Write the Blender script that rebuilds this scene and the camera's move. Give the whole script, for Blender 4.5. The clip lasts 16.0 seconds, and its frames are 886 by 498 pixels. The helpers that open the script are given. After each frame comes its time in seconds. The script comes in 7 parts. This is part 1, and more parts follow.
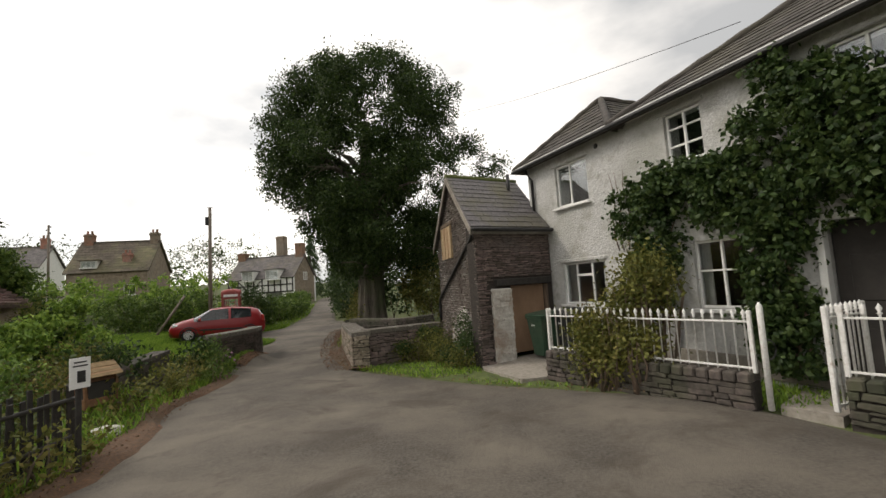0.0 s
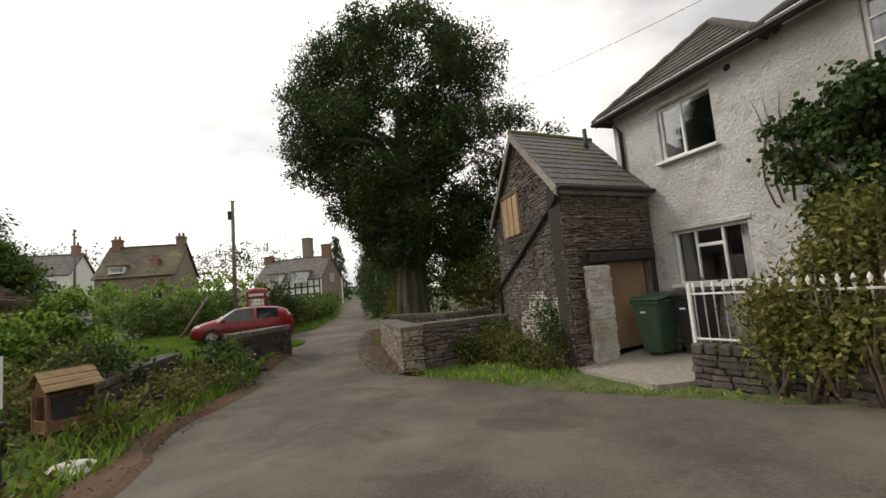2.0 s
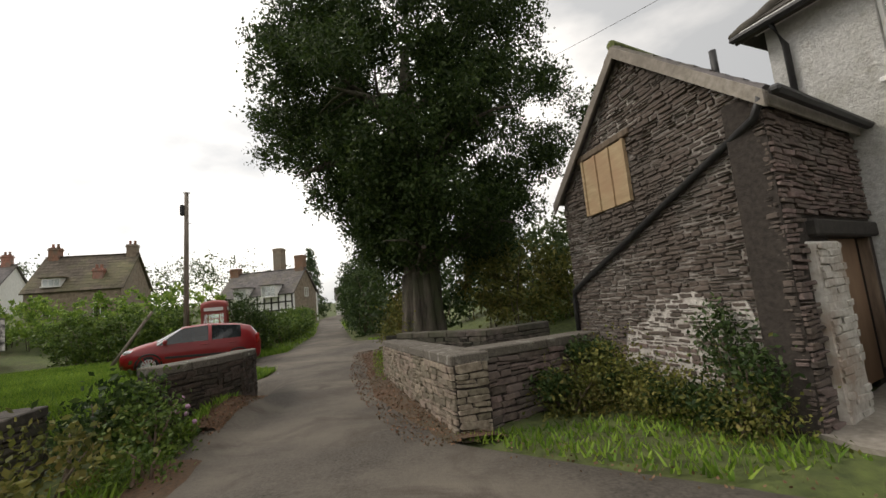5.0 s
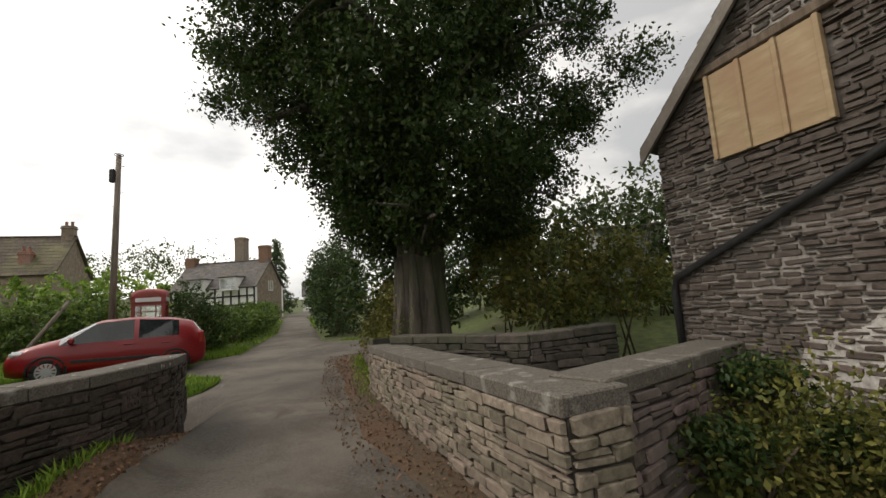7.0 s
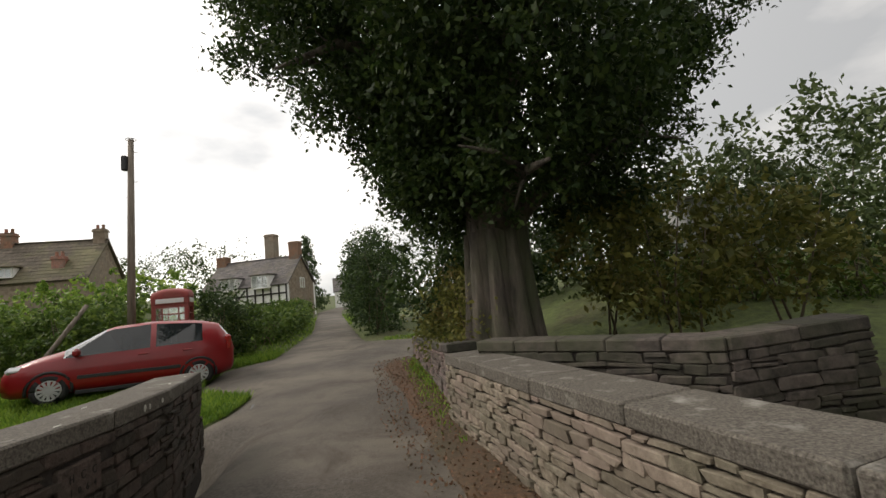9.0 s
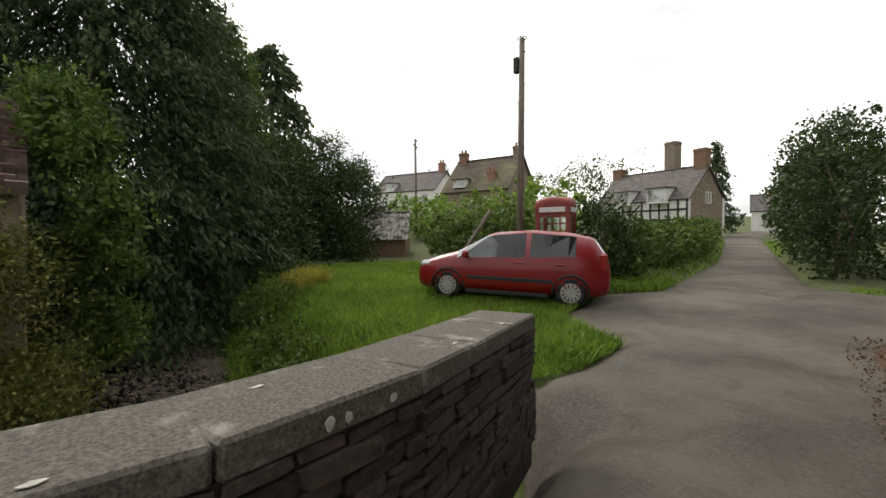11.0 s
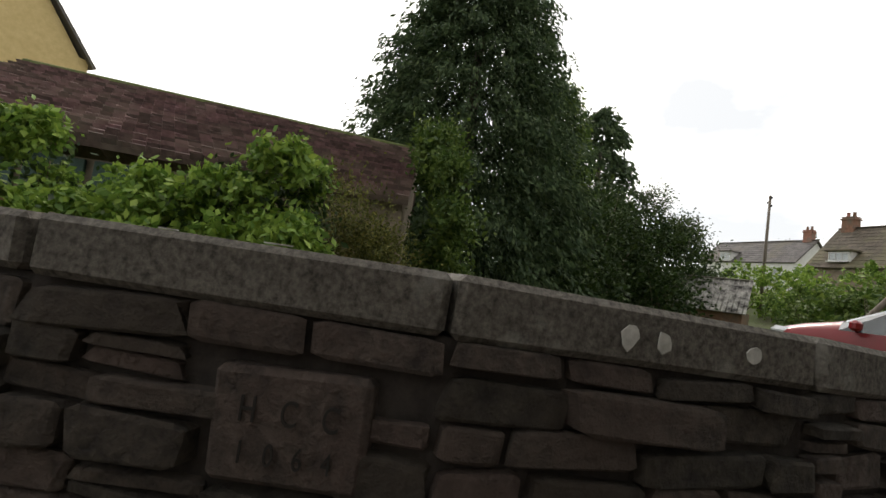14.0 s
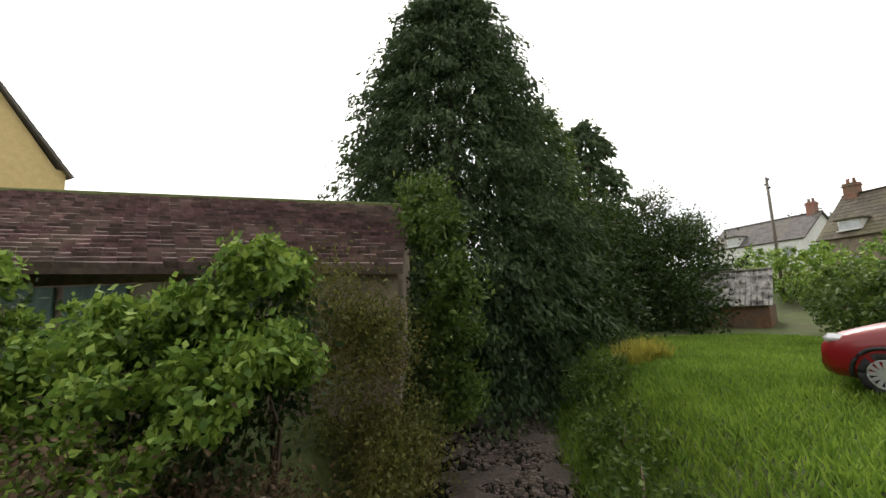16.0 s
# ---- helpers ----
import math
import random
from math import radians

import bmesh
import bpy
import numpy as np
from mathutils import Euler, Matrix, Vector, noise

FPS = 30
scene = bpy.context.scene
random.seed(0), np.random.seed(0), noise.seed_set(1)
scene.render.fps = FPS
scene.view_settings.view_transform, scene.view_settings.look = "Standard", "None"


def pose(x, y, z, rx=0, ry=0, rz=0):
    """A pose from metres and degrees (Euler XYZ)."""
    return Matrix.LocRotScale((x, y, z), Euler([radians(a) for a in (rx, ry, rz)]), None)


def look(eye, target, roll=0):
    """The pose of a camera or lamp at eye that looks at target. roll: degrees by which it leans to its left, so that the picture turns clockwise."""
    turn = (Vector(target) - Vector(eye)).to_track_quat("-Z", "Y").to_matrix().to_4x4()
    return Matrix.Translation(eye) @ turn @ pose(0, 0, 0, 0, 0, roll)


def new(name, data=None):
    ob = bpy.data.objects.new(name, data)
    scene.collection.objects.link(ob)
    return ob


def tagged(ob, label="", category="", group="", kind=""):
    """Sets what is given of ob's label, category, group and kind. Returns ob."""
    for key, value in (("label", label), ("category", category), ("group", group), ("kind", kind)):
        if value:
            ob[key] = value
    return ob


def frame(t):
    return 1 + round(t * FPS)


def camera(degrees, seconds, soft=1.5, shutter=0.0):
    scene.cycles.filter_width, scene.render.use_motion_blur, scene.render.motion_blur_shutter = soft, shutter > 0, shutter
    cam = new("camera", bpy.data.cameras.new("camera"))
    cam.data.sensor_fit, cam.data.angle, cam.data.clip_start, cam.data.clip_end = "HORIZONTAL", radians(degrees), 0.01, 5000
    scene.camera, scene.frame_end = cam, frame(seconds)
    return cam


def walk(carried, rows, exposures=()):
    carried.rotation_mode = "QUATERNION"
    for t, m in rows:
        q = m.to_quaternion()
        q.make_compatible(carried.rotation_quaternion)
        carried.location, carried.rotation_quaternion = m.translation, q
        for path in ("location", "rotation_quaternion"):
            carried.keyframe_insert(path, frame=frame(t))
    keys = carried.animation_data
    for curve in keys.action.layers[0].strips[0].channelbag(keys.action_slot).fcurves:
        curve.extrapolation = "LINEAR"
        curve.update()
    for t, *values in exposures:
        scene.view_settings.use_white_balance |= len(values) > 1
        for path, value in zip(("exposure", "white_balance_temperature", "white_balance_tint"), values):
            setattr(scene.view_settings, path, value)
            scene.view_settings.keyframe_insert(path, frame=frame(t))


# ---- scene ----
# ---- camera ----
cam = camera(92.4, 16.0)
# seconds, place, yaw, pitch, roll
PATH = [
    (0.0, -0.034, 0.369, 1.559, -3.37, 4.69, -3.78),
    (0.5, -0.124, 0.869, 1.492, -1.46, 4.84, -4.39),
    (1.0, -0.399, 1.509, 1.441, -0.59, 5.17, -5.91),
    (1.5, -0.627, 2.044, 1.372, -0.17, 4.57, -5.07),
    (2.0, -0.909, 2.678, 1.191, -0.38, 5.29, -5.04),
    (2.5, -0.968, 3.469, 1.318, -0.34, 5.25, -3.60),
    (3.0, -1.184, 3.973, 1.256, -0.41, 5.06, -4.06),
    (3.5, -1.423, 4.405, 1.186, -0.56, 5.48, -5.20),
    (4.0, -1.559, 5.103, 1.143, -0.77, 6.21, -3.39),
    (4.2, -1.790, 5.243, 1.157, -2.06, 6.31, -3.30),
    (6.3, -2.416, 8.541, 0.948, -4.96, 8.80, -5.98),
    (6.5, -2.517, 8.681, 0.991, -5.70, 7.79, -5.34),
    (7.0, -2.735, 9.168, 1.026, -8.01, 6.90, -3.90),
    (7.5, -2.970, 9.687, 1.002, -10.22, 7.79, -4.65),
    (8.0, -3.126, 10.160, 0.961, -11.34, 8.03, -4.35),
    (8.2, -3.181, 10.331, 0.993, -10.69, 7.62, -4.30),
    (10.3, -3.839, 13.383, 1.133, 21.61, 3.92, -2.00),
    (10.5, -3.942, 13.618, 1.153, 28.10, 2.25, -0.04),
    (11.0, -4.109, 13.972, 1.114, 46.07, -2.22, -0.72),
    (11.5, -4.336, 14.114, 1.033, 65.37, -2.60, 1.76),
    (12.0, -4.379, 14.172, 0.781, 79.46, 0.85, 7.42),
    (12.5, -4.543, 14.218, 0.545, 83.00, 2.14, 9.39),
    (13.0, -4.569, 14.229, 0.499, 84.66, 2.75, 9.29),
    (13.5, -4.566, 14.228, 0.510, 85.50, 3.26, 9.03),
    (14.0, -4.556, 14.222, 0.551, 86.61, 3.69, 7.99),
    (14.5, -4.509, 14.217, 0.689, 88.17, 2.70, 6.56),
    (15.0, -4.516, 14.263, 0.923, 88.04, 1.20, 6.15),
    (15.5, -4.929, 14.001, 1.072, 87.24, 4.19, 4.15),
    (16.0, -5.057, 14.265, 1.077, 87.19, 8.14, -2.21),
]


def aim(x, y, z, yaw, pitch, roll):
    a, b = radians(yaw), radians(pitch)
    ahead = Vector((-math.sin(a) * math.cos(b), math.cos(a) * math.cos(b), math.sin(b)))
    return look((x, y, z), Vector((x, y, z)) + ahead, roll)


walk(cam, [(t, aim(*row)) for t, *row in PATH], [(0, 0.0, 6900, 12), (4, 0.0, 6900, 12), (6.5, 0.0, 6900, 12), (8, -0.1, 6900, 12), (10.3, 0.2, 6800, 12), (11.5, 0.2, 6750, 12), (12.5, -0.15, 6750, 12), (13.5, 0.05, 6700, 11), (14.5, 0.25, 6700, 11), (15.3, 0.5, 6700, 11), (16, 0.52, 6700, 11)])

# ---- light ----
SUN_EL, SUN_AZ = 42.0, 285.0
world = bpy.data.worlds.new("world")
scene.world = world
world.use_nodes = True
wn, wl = world.node_tree.nodes, world.node_tree.links
sky = wn.new("ShaderNodeTexSky")
sky.sky_type, sky.sun_disc = "NISHITA", False
sky.sun_elevation, sky.sun_rotation = radians(SUN_EL), radians(SUN_AZ)
wco = wn.new("ShaderNodeTexCoord")
wmap = wn.new("ShaderNodeMapping")
wmap.inputs["Scale"].default_value = (1.0, 1.0, 2.2)
wnoise = wn.new("ShaderNodeTexNoise")
wnoise.inputs["Scale"].default_value, wnoise.inputs["Detail"].default_value = 2.3, 6
wramp = wn.new("ShaderNodeValToRGB")
wramp.color_ramp.elements[0].position, wramp.color_ramp.elements[0].color = 0.36, (7.6, 7.9, 8.1, 1)
wramp.color_ramp.elements[1].position, wramp.color_ramp.elements[1].color = 0.56, (14.5, 14.4, 14.0, 1)
wmix = wn.new("ShaderNodeMixRGB")
wmix.inputs["Fac"].default_value = 0.9
bg = wn["Background"]
bg.inputs["Strength"].default_value = 0.1
wl.new(wco.outputs["Generated"], wmap.inputs["Vector"])
wl.new(wmap.outputs["Vector"], wnoise.inputs["Vector"])
wl.new(wnoise.outputs["Fac"], wramp.inputs["Fac"])
# thinner cloud, and so more light, on the sun's side
wdot = wn.new("ShaderNodeVectorMath")
wdot.operation = "DOT_PRODUCT"
wdot.inputs[1].default_value = (math.sin(radians(SUN_AZ)) * 0.9, math.cos(radians(SUN_AZ)) * 0.9, 0.43)
wside = wn.new("ShaderNodeMapRange")
wside.inputs["From Min"].default_value, wside.inputs["From Max"].default_value = -0.9, 0.8
wside.inputs["To Min"].default_value, wside.inputs["To Max"].default_value = 0.5, 1.15
wmul = wn.new("ShaderNodeVectorMath")
wmul.operation = "SCALE"
wl.new(wco.outputs["Generated"], wdot.inputs[0])
wl.new(wdot.outputs["Value"], wside.inputs["Value"])
wl.new(wramp.outputs["Color"], wmul.inputs[0])
wl.new(wside.outputs["Result"], wmul.inputs["Scale"])
wl.new(sky.outputs["Color"], wmix.inputs["Color1"])
wl.new(wmul.outputs["Vector"], wmix.inputs["Color2"])
wl.new(wmix.outputs["Color"], bg.inputs["Color"])
sun = new("sun", bpy.data.lights.new("sun", "SUN"))
sun.data.energy, sun.data.angle, sun.data.color = 1.6, radians(16), (1.0, 0.95, 0.87)
SUN_FROM = Vector((math.sin(radians(SUN_AZ)) * math.cos(radians(SUN_EL)), math.cos(radians(SUN_AZ)) * math.cos(radians(SUN_EL)), math.sin(radians(SUN_EL))))
sun.matrix_world = look(SUN_FROM * 80, (0, 0, 0))
scene.view_settings.exposure = 0.0


# ---- materials ----
def mat(name, dark, light, scale=8.0, rough=0.85, bump=0.3, size=0.02, metal=0.0, stain=None, stain_scale=0.7, vary=0.0, island=0.0, leaf=False, stretch=(1, 1, 1), coat=0.0, stain_at=0.55, dirt=None, dirt_scale=2.0):
    """Grain between two colours, a larger stain, relief, and a change from object to object or piece to piece."""
    m = bpy.data.materials.new(name)
    m.use_nodes = True
    n, l = m.node_tree.nodes, m.node_tree.links
    b = n["Principled BSDF"]
    geo = n.new("ShaderNodeNewGeometry")
    mp = n.new("ShaderNodeMapping")
    mp.inputs["Scale"].default_value = stretch
    l.new(geo.outputs["Position"], mp.inputs["Vector"])
    fine = n.new("ShaderNodeTexNoise")
    fine.inputs["Scale"].default_value, fine.inputs["Detail"].default_value, fine.inputs["Roughness"].default_value = scale, 8, 0.65
    l.new(mp.outputs["Vector"], fine.inputs["Vector"])
    ramp = n.new("ShaderNodeValToRGB")
    ramp.color_ramp.elements[0].position, ramp.color_ramp.elements[0].color = 0.33, (*dark, 1)
    ramp.color_ramp.elements[1].position, ramp.color_ramp.elements[1].color = 0.68, (*light, 1)
    l.new(fine.outputs["Fac"], ramp.inputs["Fac"])
    col = ramp.outputs["Color"]
    if stain:
        big = n.new("ShaderNodeTexNoise")
        big.inputs["Scale"].default_value, big.inputs["Detail"].default_value, big.inputs["Roughness"].default_value = stain_scale, 6, 0.6
        l.new(geo.outputs["Position"], big.inputs["Vector"])
        br = n.new("ShaderNodeValToRGB")
        br.color_ramp.elements[0].position, br.color_ramp.elements[0].color = stain_at - 0.1, (0, 0, 0, 1)
        br.color_ramp.elements[1].position, br.color_ramp.elements[1].color = stain_at + 0.14, (1, 1, 1, 1)
        l.new(big.outputs["Fac"], br.inputs["Fac"])
        mix = n.new("ShaderNodeMixRGB")
        l.new(br.outputs["Color"], mix.inputs["Fac"])
        l.new(col, mix.inputs["Color1"])
        mix.inputs["Color2"].default_value = (*stain, 1)
        col = mix.outputs["Color"]
    if dirt:
        spot = n.new("ShaderNodeTexNoise")
        spot.inputs["Scale"].default_value, spot.inputs["Detail"].default_value, spot.inputs["Roughness"].default_value = dirt_scale, 9, 0.72
        spot.inputs["Distortion"].default_value = 0.6
        l.new(geo.outputs["Position"], spot.inputs["Vector"])
        dr = n.new("ShaderNodeMapRange")
        dr.inputs["From Min"].default_value, dr.inputs["From Max"].default_value = 0.5, 0.66
        dr.inputs["To Max"].default_value = 0.85
        l.new(spot.outputs["Fac"], dr.inputs["Value"])
        dm_ = n.new("ShaderNodeMixRGB")
        l.new(dr.outputs["Result"], dm_.inputs["Fac"])
        l.new(col, dm_.inputs["Color1"])
        dm_.inputs["Color2"].default_value = (*dirt, 1)
        col = dm_.outputs["Color"]
    if vary or island:
        hsv = n.new("ShaderNodeHueSaturation")
        rnd = geo.outputs["Random Per Island"] if island else n.new("ShaderNodeObjectInfo").outputs["Random"]
        amount = island or vary
        mr = n.new("ShaderNodeMapRange")
        mr.inputs["To Min"].default_value, mr.inputs["To Max"].default_value = 1 - amount, 1 + amount
        l.new(rnd, mr.inputs["Value"])
        l.new(mr.outputs["Result"], hsv.inputs["Value"])
        mh = n.new("ShaderNodeMapRange")
        mh.inputs["To Min"].default_value, mh.inputs["To Max"].default_value = 0.5 + 0.05 * amount, 0.5 - 0.05 * amount
        l.new(rnd, mh.inputs["Value"])
        l.new(mh.outputs["Result"], hsv.inputs["Hue"])
        l.new(col, hsv.inputs["Color"])
        col = hsv.outputs["Color"]
    l.new(col, b.inputs["Base Color"])
    b.inputs["Roughness"].default_value, b.inputs["Metallic"].default_value = rough, metal
    b.inputs["Coat Weight"].default_value = coat
    b.inputs["Coat Roughness"].default_value = 0.06
    if bump:
        bp = n.new("ShaderNodeBump")
        bp.inputs["Strength"].default_value, bp.inputs["Distance"].default_value = bump, size
        l.new(fine.outputs["Fac"], bp.inputs["Height"])
        l.new(bp.outputs["Normal"], b.inputs["Normal"])
    if leaf:
        tr = n.new("ShaderNodeBsdfTranslucent")
        l.new(col, tr.inputs["Color"])
        ms = n.new("ShaderNodeMixShader")
        ms.inputs["Fac"].default_value = 0.3
        l.new(b.outputs["BSDF"], ms.inputs[1])
        l.new(tr.outputs["BSDF"], ms.inputs[2])
        l.new(ms.outputs["Shader"], n["Material Output"].inputs["Surface"])
        b.inputs["Specular IOR Level"].default_value = 0.25
    return m


def glass_mat(name, tint=(0.9, 0.95, 0.95), clear=1.0, ior=2.0):
    m = bpy.data.materials.new(name)
    m.use_nodes = True
    n, l = m.node_tree.nodes, m.node_tree.links
    b = n["Principled BSDF"]
    b.inputs["Base Color"].default_value = (*tint, 1)
    b.inputs["Roughness"].default_value = 0.02
    b.inputs["Transmission Weight"].default_value = clear
    b.inputs["IOR"].default_value = ior
    return m


ROAD = mat("road_asphalt", (0.033, 0.028, 0.023), (0.115, 0.1, 0.082), 34, 0.9, 0.8, 0.014, stain=(0.14, 0.121, 0.097), stain_scale=0.55, stain_at=0.5, dirt=(0.052, 0.041, 0.03), dirt_scale=0.9)
CONCRETE = mat("apron_concrete", (0.2, 0.18, 0.15), (0.34, 0.31, 0.27), 14, 0.9, 0.3, 0.01, stain=(0.14, 0.12, 0.1))
SOIL = mat("ground_soil_grass", (0.04, 0.055, 0.016), (0.11, 0.14, 0.036), 5, 0.95, 0.8, 0.06, stain=(0.06, 0.045, 0.025), stain_scale=0.35, stain_at=0.62)
LITTER = mat("leaf_litter", (0.045, 0.026, 0.016), (0.14, 0.075, 0.038), 22, 0.95, 0.7, 0.02, stain=(0.06, 0.05, 0.03))
RENDER_WHITE = mat("roughcast_lime", (0.45, 0.45, 0.44), (0.64, 0.64, 0.62), 18, 0.92, 1.0, 0.05, stain=(0.42, 0.42, 0.39), stain_scale=0.8, dirt=(0.33, 0.32, 0.28), dirt_scale=2.6)
STONE = mat("purple_rubble_stone", (0.085, 0.062, 0.055), (0.21, 0.16, 0.14), 9, 0.92, 0.7, 0.03, stain=(0.13, 0.11, 0.1), stain_scale=1.6, vary=0.38)
STONE_GREY = mat("grey_rubble_stone", (0.022, 0.017, 0.013), (0.1, 0.08, 0.062), 22, 0.92, 1.0, 0.03, stain=(0.07, 0.05, 0.038), stain_scale=2.0, vary=0.36)
STONE_PALE = mat("buff_rubble_stone", (0.12, 0.098, 0.07), (0.31, 0.27, 0.205), 14, 0.92, 0.6, 0.025, stain=(0.19, 0.15, 0.12), stain_scale=1.4, vary=0.3)
STONE_DARK = mat("dark_wet_stone", (0.04, 0.034, 0.03), (0.12, 0.1, 0.085), 10, 0.9, 0.7, 0.03, stain=(0.05, 0.055, 0.03), stain_scale=1.2, vary=0.3)
MORTAR = mat("dark_mortar", (0.022, 0.018, 0.015), (0.055, 0.045, 0.038), 20, 0.95, 0.5, 0.02)
MORTAR_PALE = mat("pale_mortar", (0.22, 0.2, 0.18), (0.42, 0.4, 0.37), 20, 0.95, 0.5, 0.02, stain=(0.08, 0.065, 0.055), stain_scale=0.75, stain_at=0.5)
LIME_POINT = mat("lime_pointing", (0.36, 0.34, 0.31), (0.6, 0.58, 0.55), 24, 0.95, 0.6, 0.012, dirt=(0.16, 0.13, 0.11), dirt_scale=4.0)
COPING = mat("coping_concrete", (0.045, 0.039, 0.032), (0.187, 0.168, 0.140), 70, 0.92, 0.6, 0.01, stain=(0.4, 0.39, 0.35), stain_scale=5.0, stain_at=0.66)
LICHEN = mat("white_lichen", (0.36, 0.35, 0.31), (0.6, 0.59, 0.54), 40, 0.95, 0.3, 0.004)
LIMEWASH = mat("limewashed_brick", (0.4, 0.38, 0.34), (0.62, 0.6, 0.56), 12, 0.92, 0.5, 0.02, stain=(0.3, 0.23, 0.18), stain_scale=2.2)
SLATE = mat("grey_slate", (0.085, 0.08, 0.085), (0.18, 0.165, 0.165), 10, 0.75, 0.4, 0.01, stain=(0.13, 0.12, 0.075), stain_scale=0.9, vary=0.25)
SLATE_FAR = mat("weathered_slate", (0.075, 0.07, 0.072), (0.16, 0.145, 0.14), 4, 0.85, 0.5, 0.03, stain=(0.14, 0.125, 0.1), stain_scale=0.5, island=0.2)
TILE_BARN = mat("purple_clay_tile", (0.1, 0.064, 0.062), (0.24, 0.155, 0.145), 7, 0.9, 0.5, 0.02, stain=(0.27, 0.21, 0.18), stain_scale=0.8, island=0.42)
TILE_BROWN = mat("brown_roof_tile", (0.06, 0.05, 0.038), (0.13, 0.105, 0.078), 5, 0.9, 0.4, 0.02, stain=(0.16, 0.15, 0.08), stain_scale=0.4, island=0.2)
BRICK = mat("red_brick", (0.2, 0.095, 0.065), (0.36, 0.19, 0.13), 9, 0.9, 0.5, 0.015, stain=(0.18, 0.15, 0.12), stain_scale=2.0, vary=0.3)
FAR_STONE = mat("brown_house_stone", (0.15, 0.115, 0.085), (0.33, 0.265, 0.2), 3.2, 0.92, 0.8, 0.05, stain=(0.22, 0.19, 0.15), stain_scale=0.6)
PAINT_WHITE = mat("white_gloss_paint", (0.68, 0.68, 0.66), (0.82, 0.82, 0.8), 6, 0.4, 0.08, 0.004, stain=(0.55, 0.52, 0.47), stain_scale=3.0, stain_at=0.68)
IRON_WHITE = mat("flaking_white_iron_paint", (0.6, 0.59, 0.56), (0.8, 0.8, 0.78), 30, 0.55, 0.3, 0.004, stain=(0.3, 0.2, 0.14), stain_scale=9.0, stain_at=0.68)
IRON_BLACK = mat("black_iron", (0.012, 0.012, 0.013), (0.03, 0.03, 0.03), 12, 0.5, 0.2, 0.004)
TIMBER_BLACK = mat("black_tarred_timber", (0.015, 0.013, 0.012), (0.04, 0.035, 0.03), 12, 0.7, 0.4, 0.01)
WHITEWASH = mat("whitewashed_panel", (0.7, 0.7, 0.68), (0.82, 0.82, 0.8), 4, 0.9, 0.3, 0.02)
PLYWOOD = mat("tan_plywood_board", (0.3, 0.215, 0.12), (0.43, 0.33, 0.2), 3, 0.8, 0.2, 0.006, stretch=(1, 1, 6), stain=(0.34, 0.22, 0.13), stain_scale=1.4)
DOOR_TAN = mat("brown_hardboard_door", (0.24, 0.15, 0.09), (0.34, 0.22, 0.14), 3, 0.7, 0.15, 0.004, stretch=(1, 1, 0.4), stain=(0.2, 0.12, 0.075))
OAK = mat("weathered_timber", (0.085, 0.06, 0.042), (0.19, 0.14, 0.1), 14, 0.85, 0.5, 0.008, stretch=(1, 1, 0.15), vary=0.3)
PINE = mat("varnished_pine", (0.13, 0.06, 0.028), (0.25, 0.125, 0.06), 10, 0.6, 0.3, 0.006, stretch=(0.3, 1, 1), vary=0.2)
ROOF_PINE = mat("weathered_pine_shingle", (0.2, 0.125, 0.06), (0.36, 0.235, 0.12), 10, 0.7, 0.3, 0.006, stretch=(0.3, 1, 1), vary=0.25)
POLEWOOD = mat("grey_pole_timber", (0.12, 0.1, 0.08), (0.25, 0.21, 0.17), 20, 0.85, 0.4, 0.008, stretch=(1, 1, 0.08))
BARK = mat("grey_fissured_bark", (0.04, 0.034, 0.028), (0.15, 0.125, 0.1), 9, 0.95, 1.0, 0.08, stretch=(1, 1, 0.18), stain=(0.07, 0.08, 0.04), stain_scale=0.9)
CAR_RED = mat("red_car_paint", (0.24, 0.003, 0.006), (0.27, 0.004, 0.008), 3, 0.42, 0.0, coat=0.45)
PHONE_RED = mat("faded_red_paint", (0.24, 0.03, 0.028), (0.33, 0.055, 0.045), 6, 0.55, 0.15, 0.004, stain=(0.26, 0.08, 0.06), stain_scale=2.0)
RUBBER = mat("black_rubber", (0.012, 0.012, 0.012), (0.025, 0.025, 0.025), 20, 0.8, 0.2, 0.004)
PLASTIC_BLACK = mat("black_plastic", (0.014, 0.015, 0.017), (0.026, 0.027, 0.03), 10, 0.5, 0.1, 0.003)
PLASTIC_GREEN = mat("dark_green_plastic", (0.025, 0.06, 0.035), (0.04, 0.085, 0.05), 10, 0.5, 0.1, 0.003, stain=(0.06, 0.08, 0.055), stain_scale=2.5)
SILVER = mat("silver_wheel_paint", (0.5, 0.5, 0.52), (0.62, 0.62, 0.64), 10, 0.35, 0.0, metal=0.6)
LAMP_CLEAR = mat("clear_lamp_lens", (0.6, 0.62, 0.64), (0.75, 0.77, 0.8), 10, 0.1, 0.0, coat=1.0)
LAMP_RED = mat("red_lamp_lens", (0.3, 0.006, 0.006), (0.4, 0.01, 0.01), 10, 0.15, 0.0, coat=1.0)
YELLOW = mat("ochre_wall_paint", (0.6, 0.45, 0.2), (0.7, 0.54, 0.26), 5, 0.9, 0.3, 0.02)
RUST = mat("corroded_pale_sheet", (0.35, 0.33, 0.3), (0.55, 0.53, 0.49), 5, 0.8, 0.4, 0.02, stain=(0.03, 0.027, 0.025), stain_scale=3.2, stain_at=0.5)
GREEN_WOOD = mat("faded_green_boards", (0.04, 0.075, 0.065), (0.075, 0.125, 0.11), 8, 0.8, 0.3, 0.01, stretch=(1, 1, 0.2))
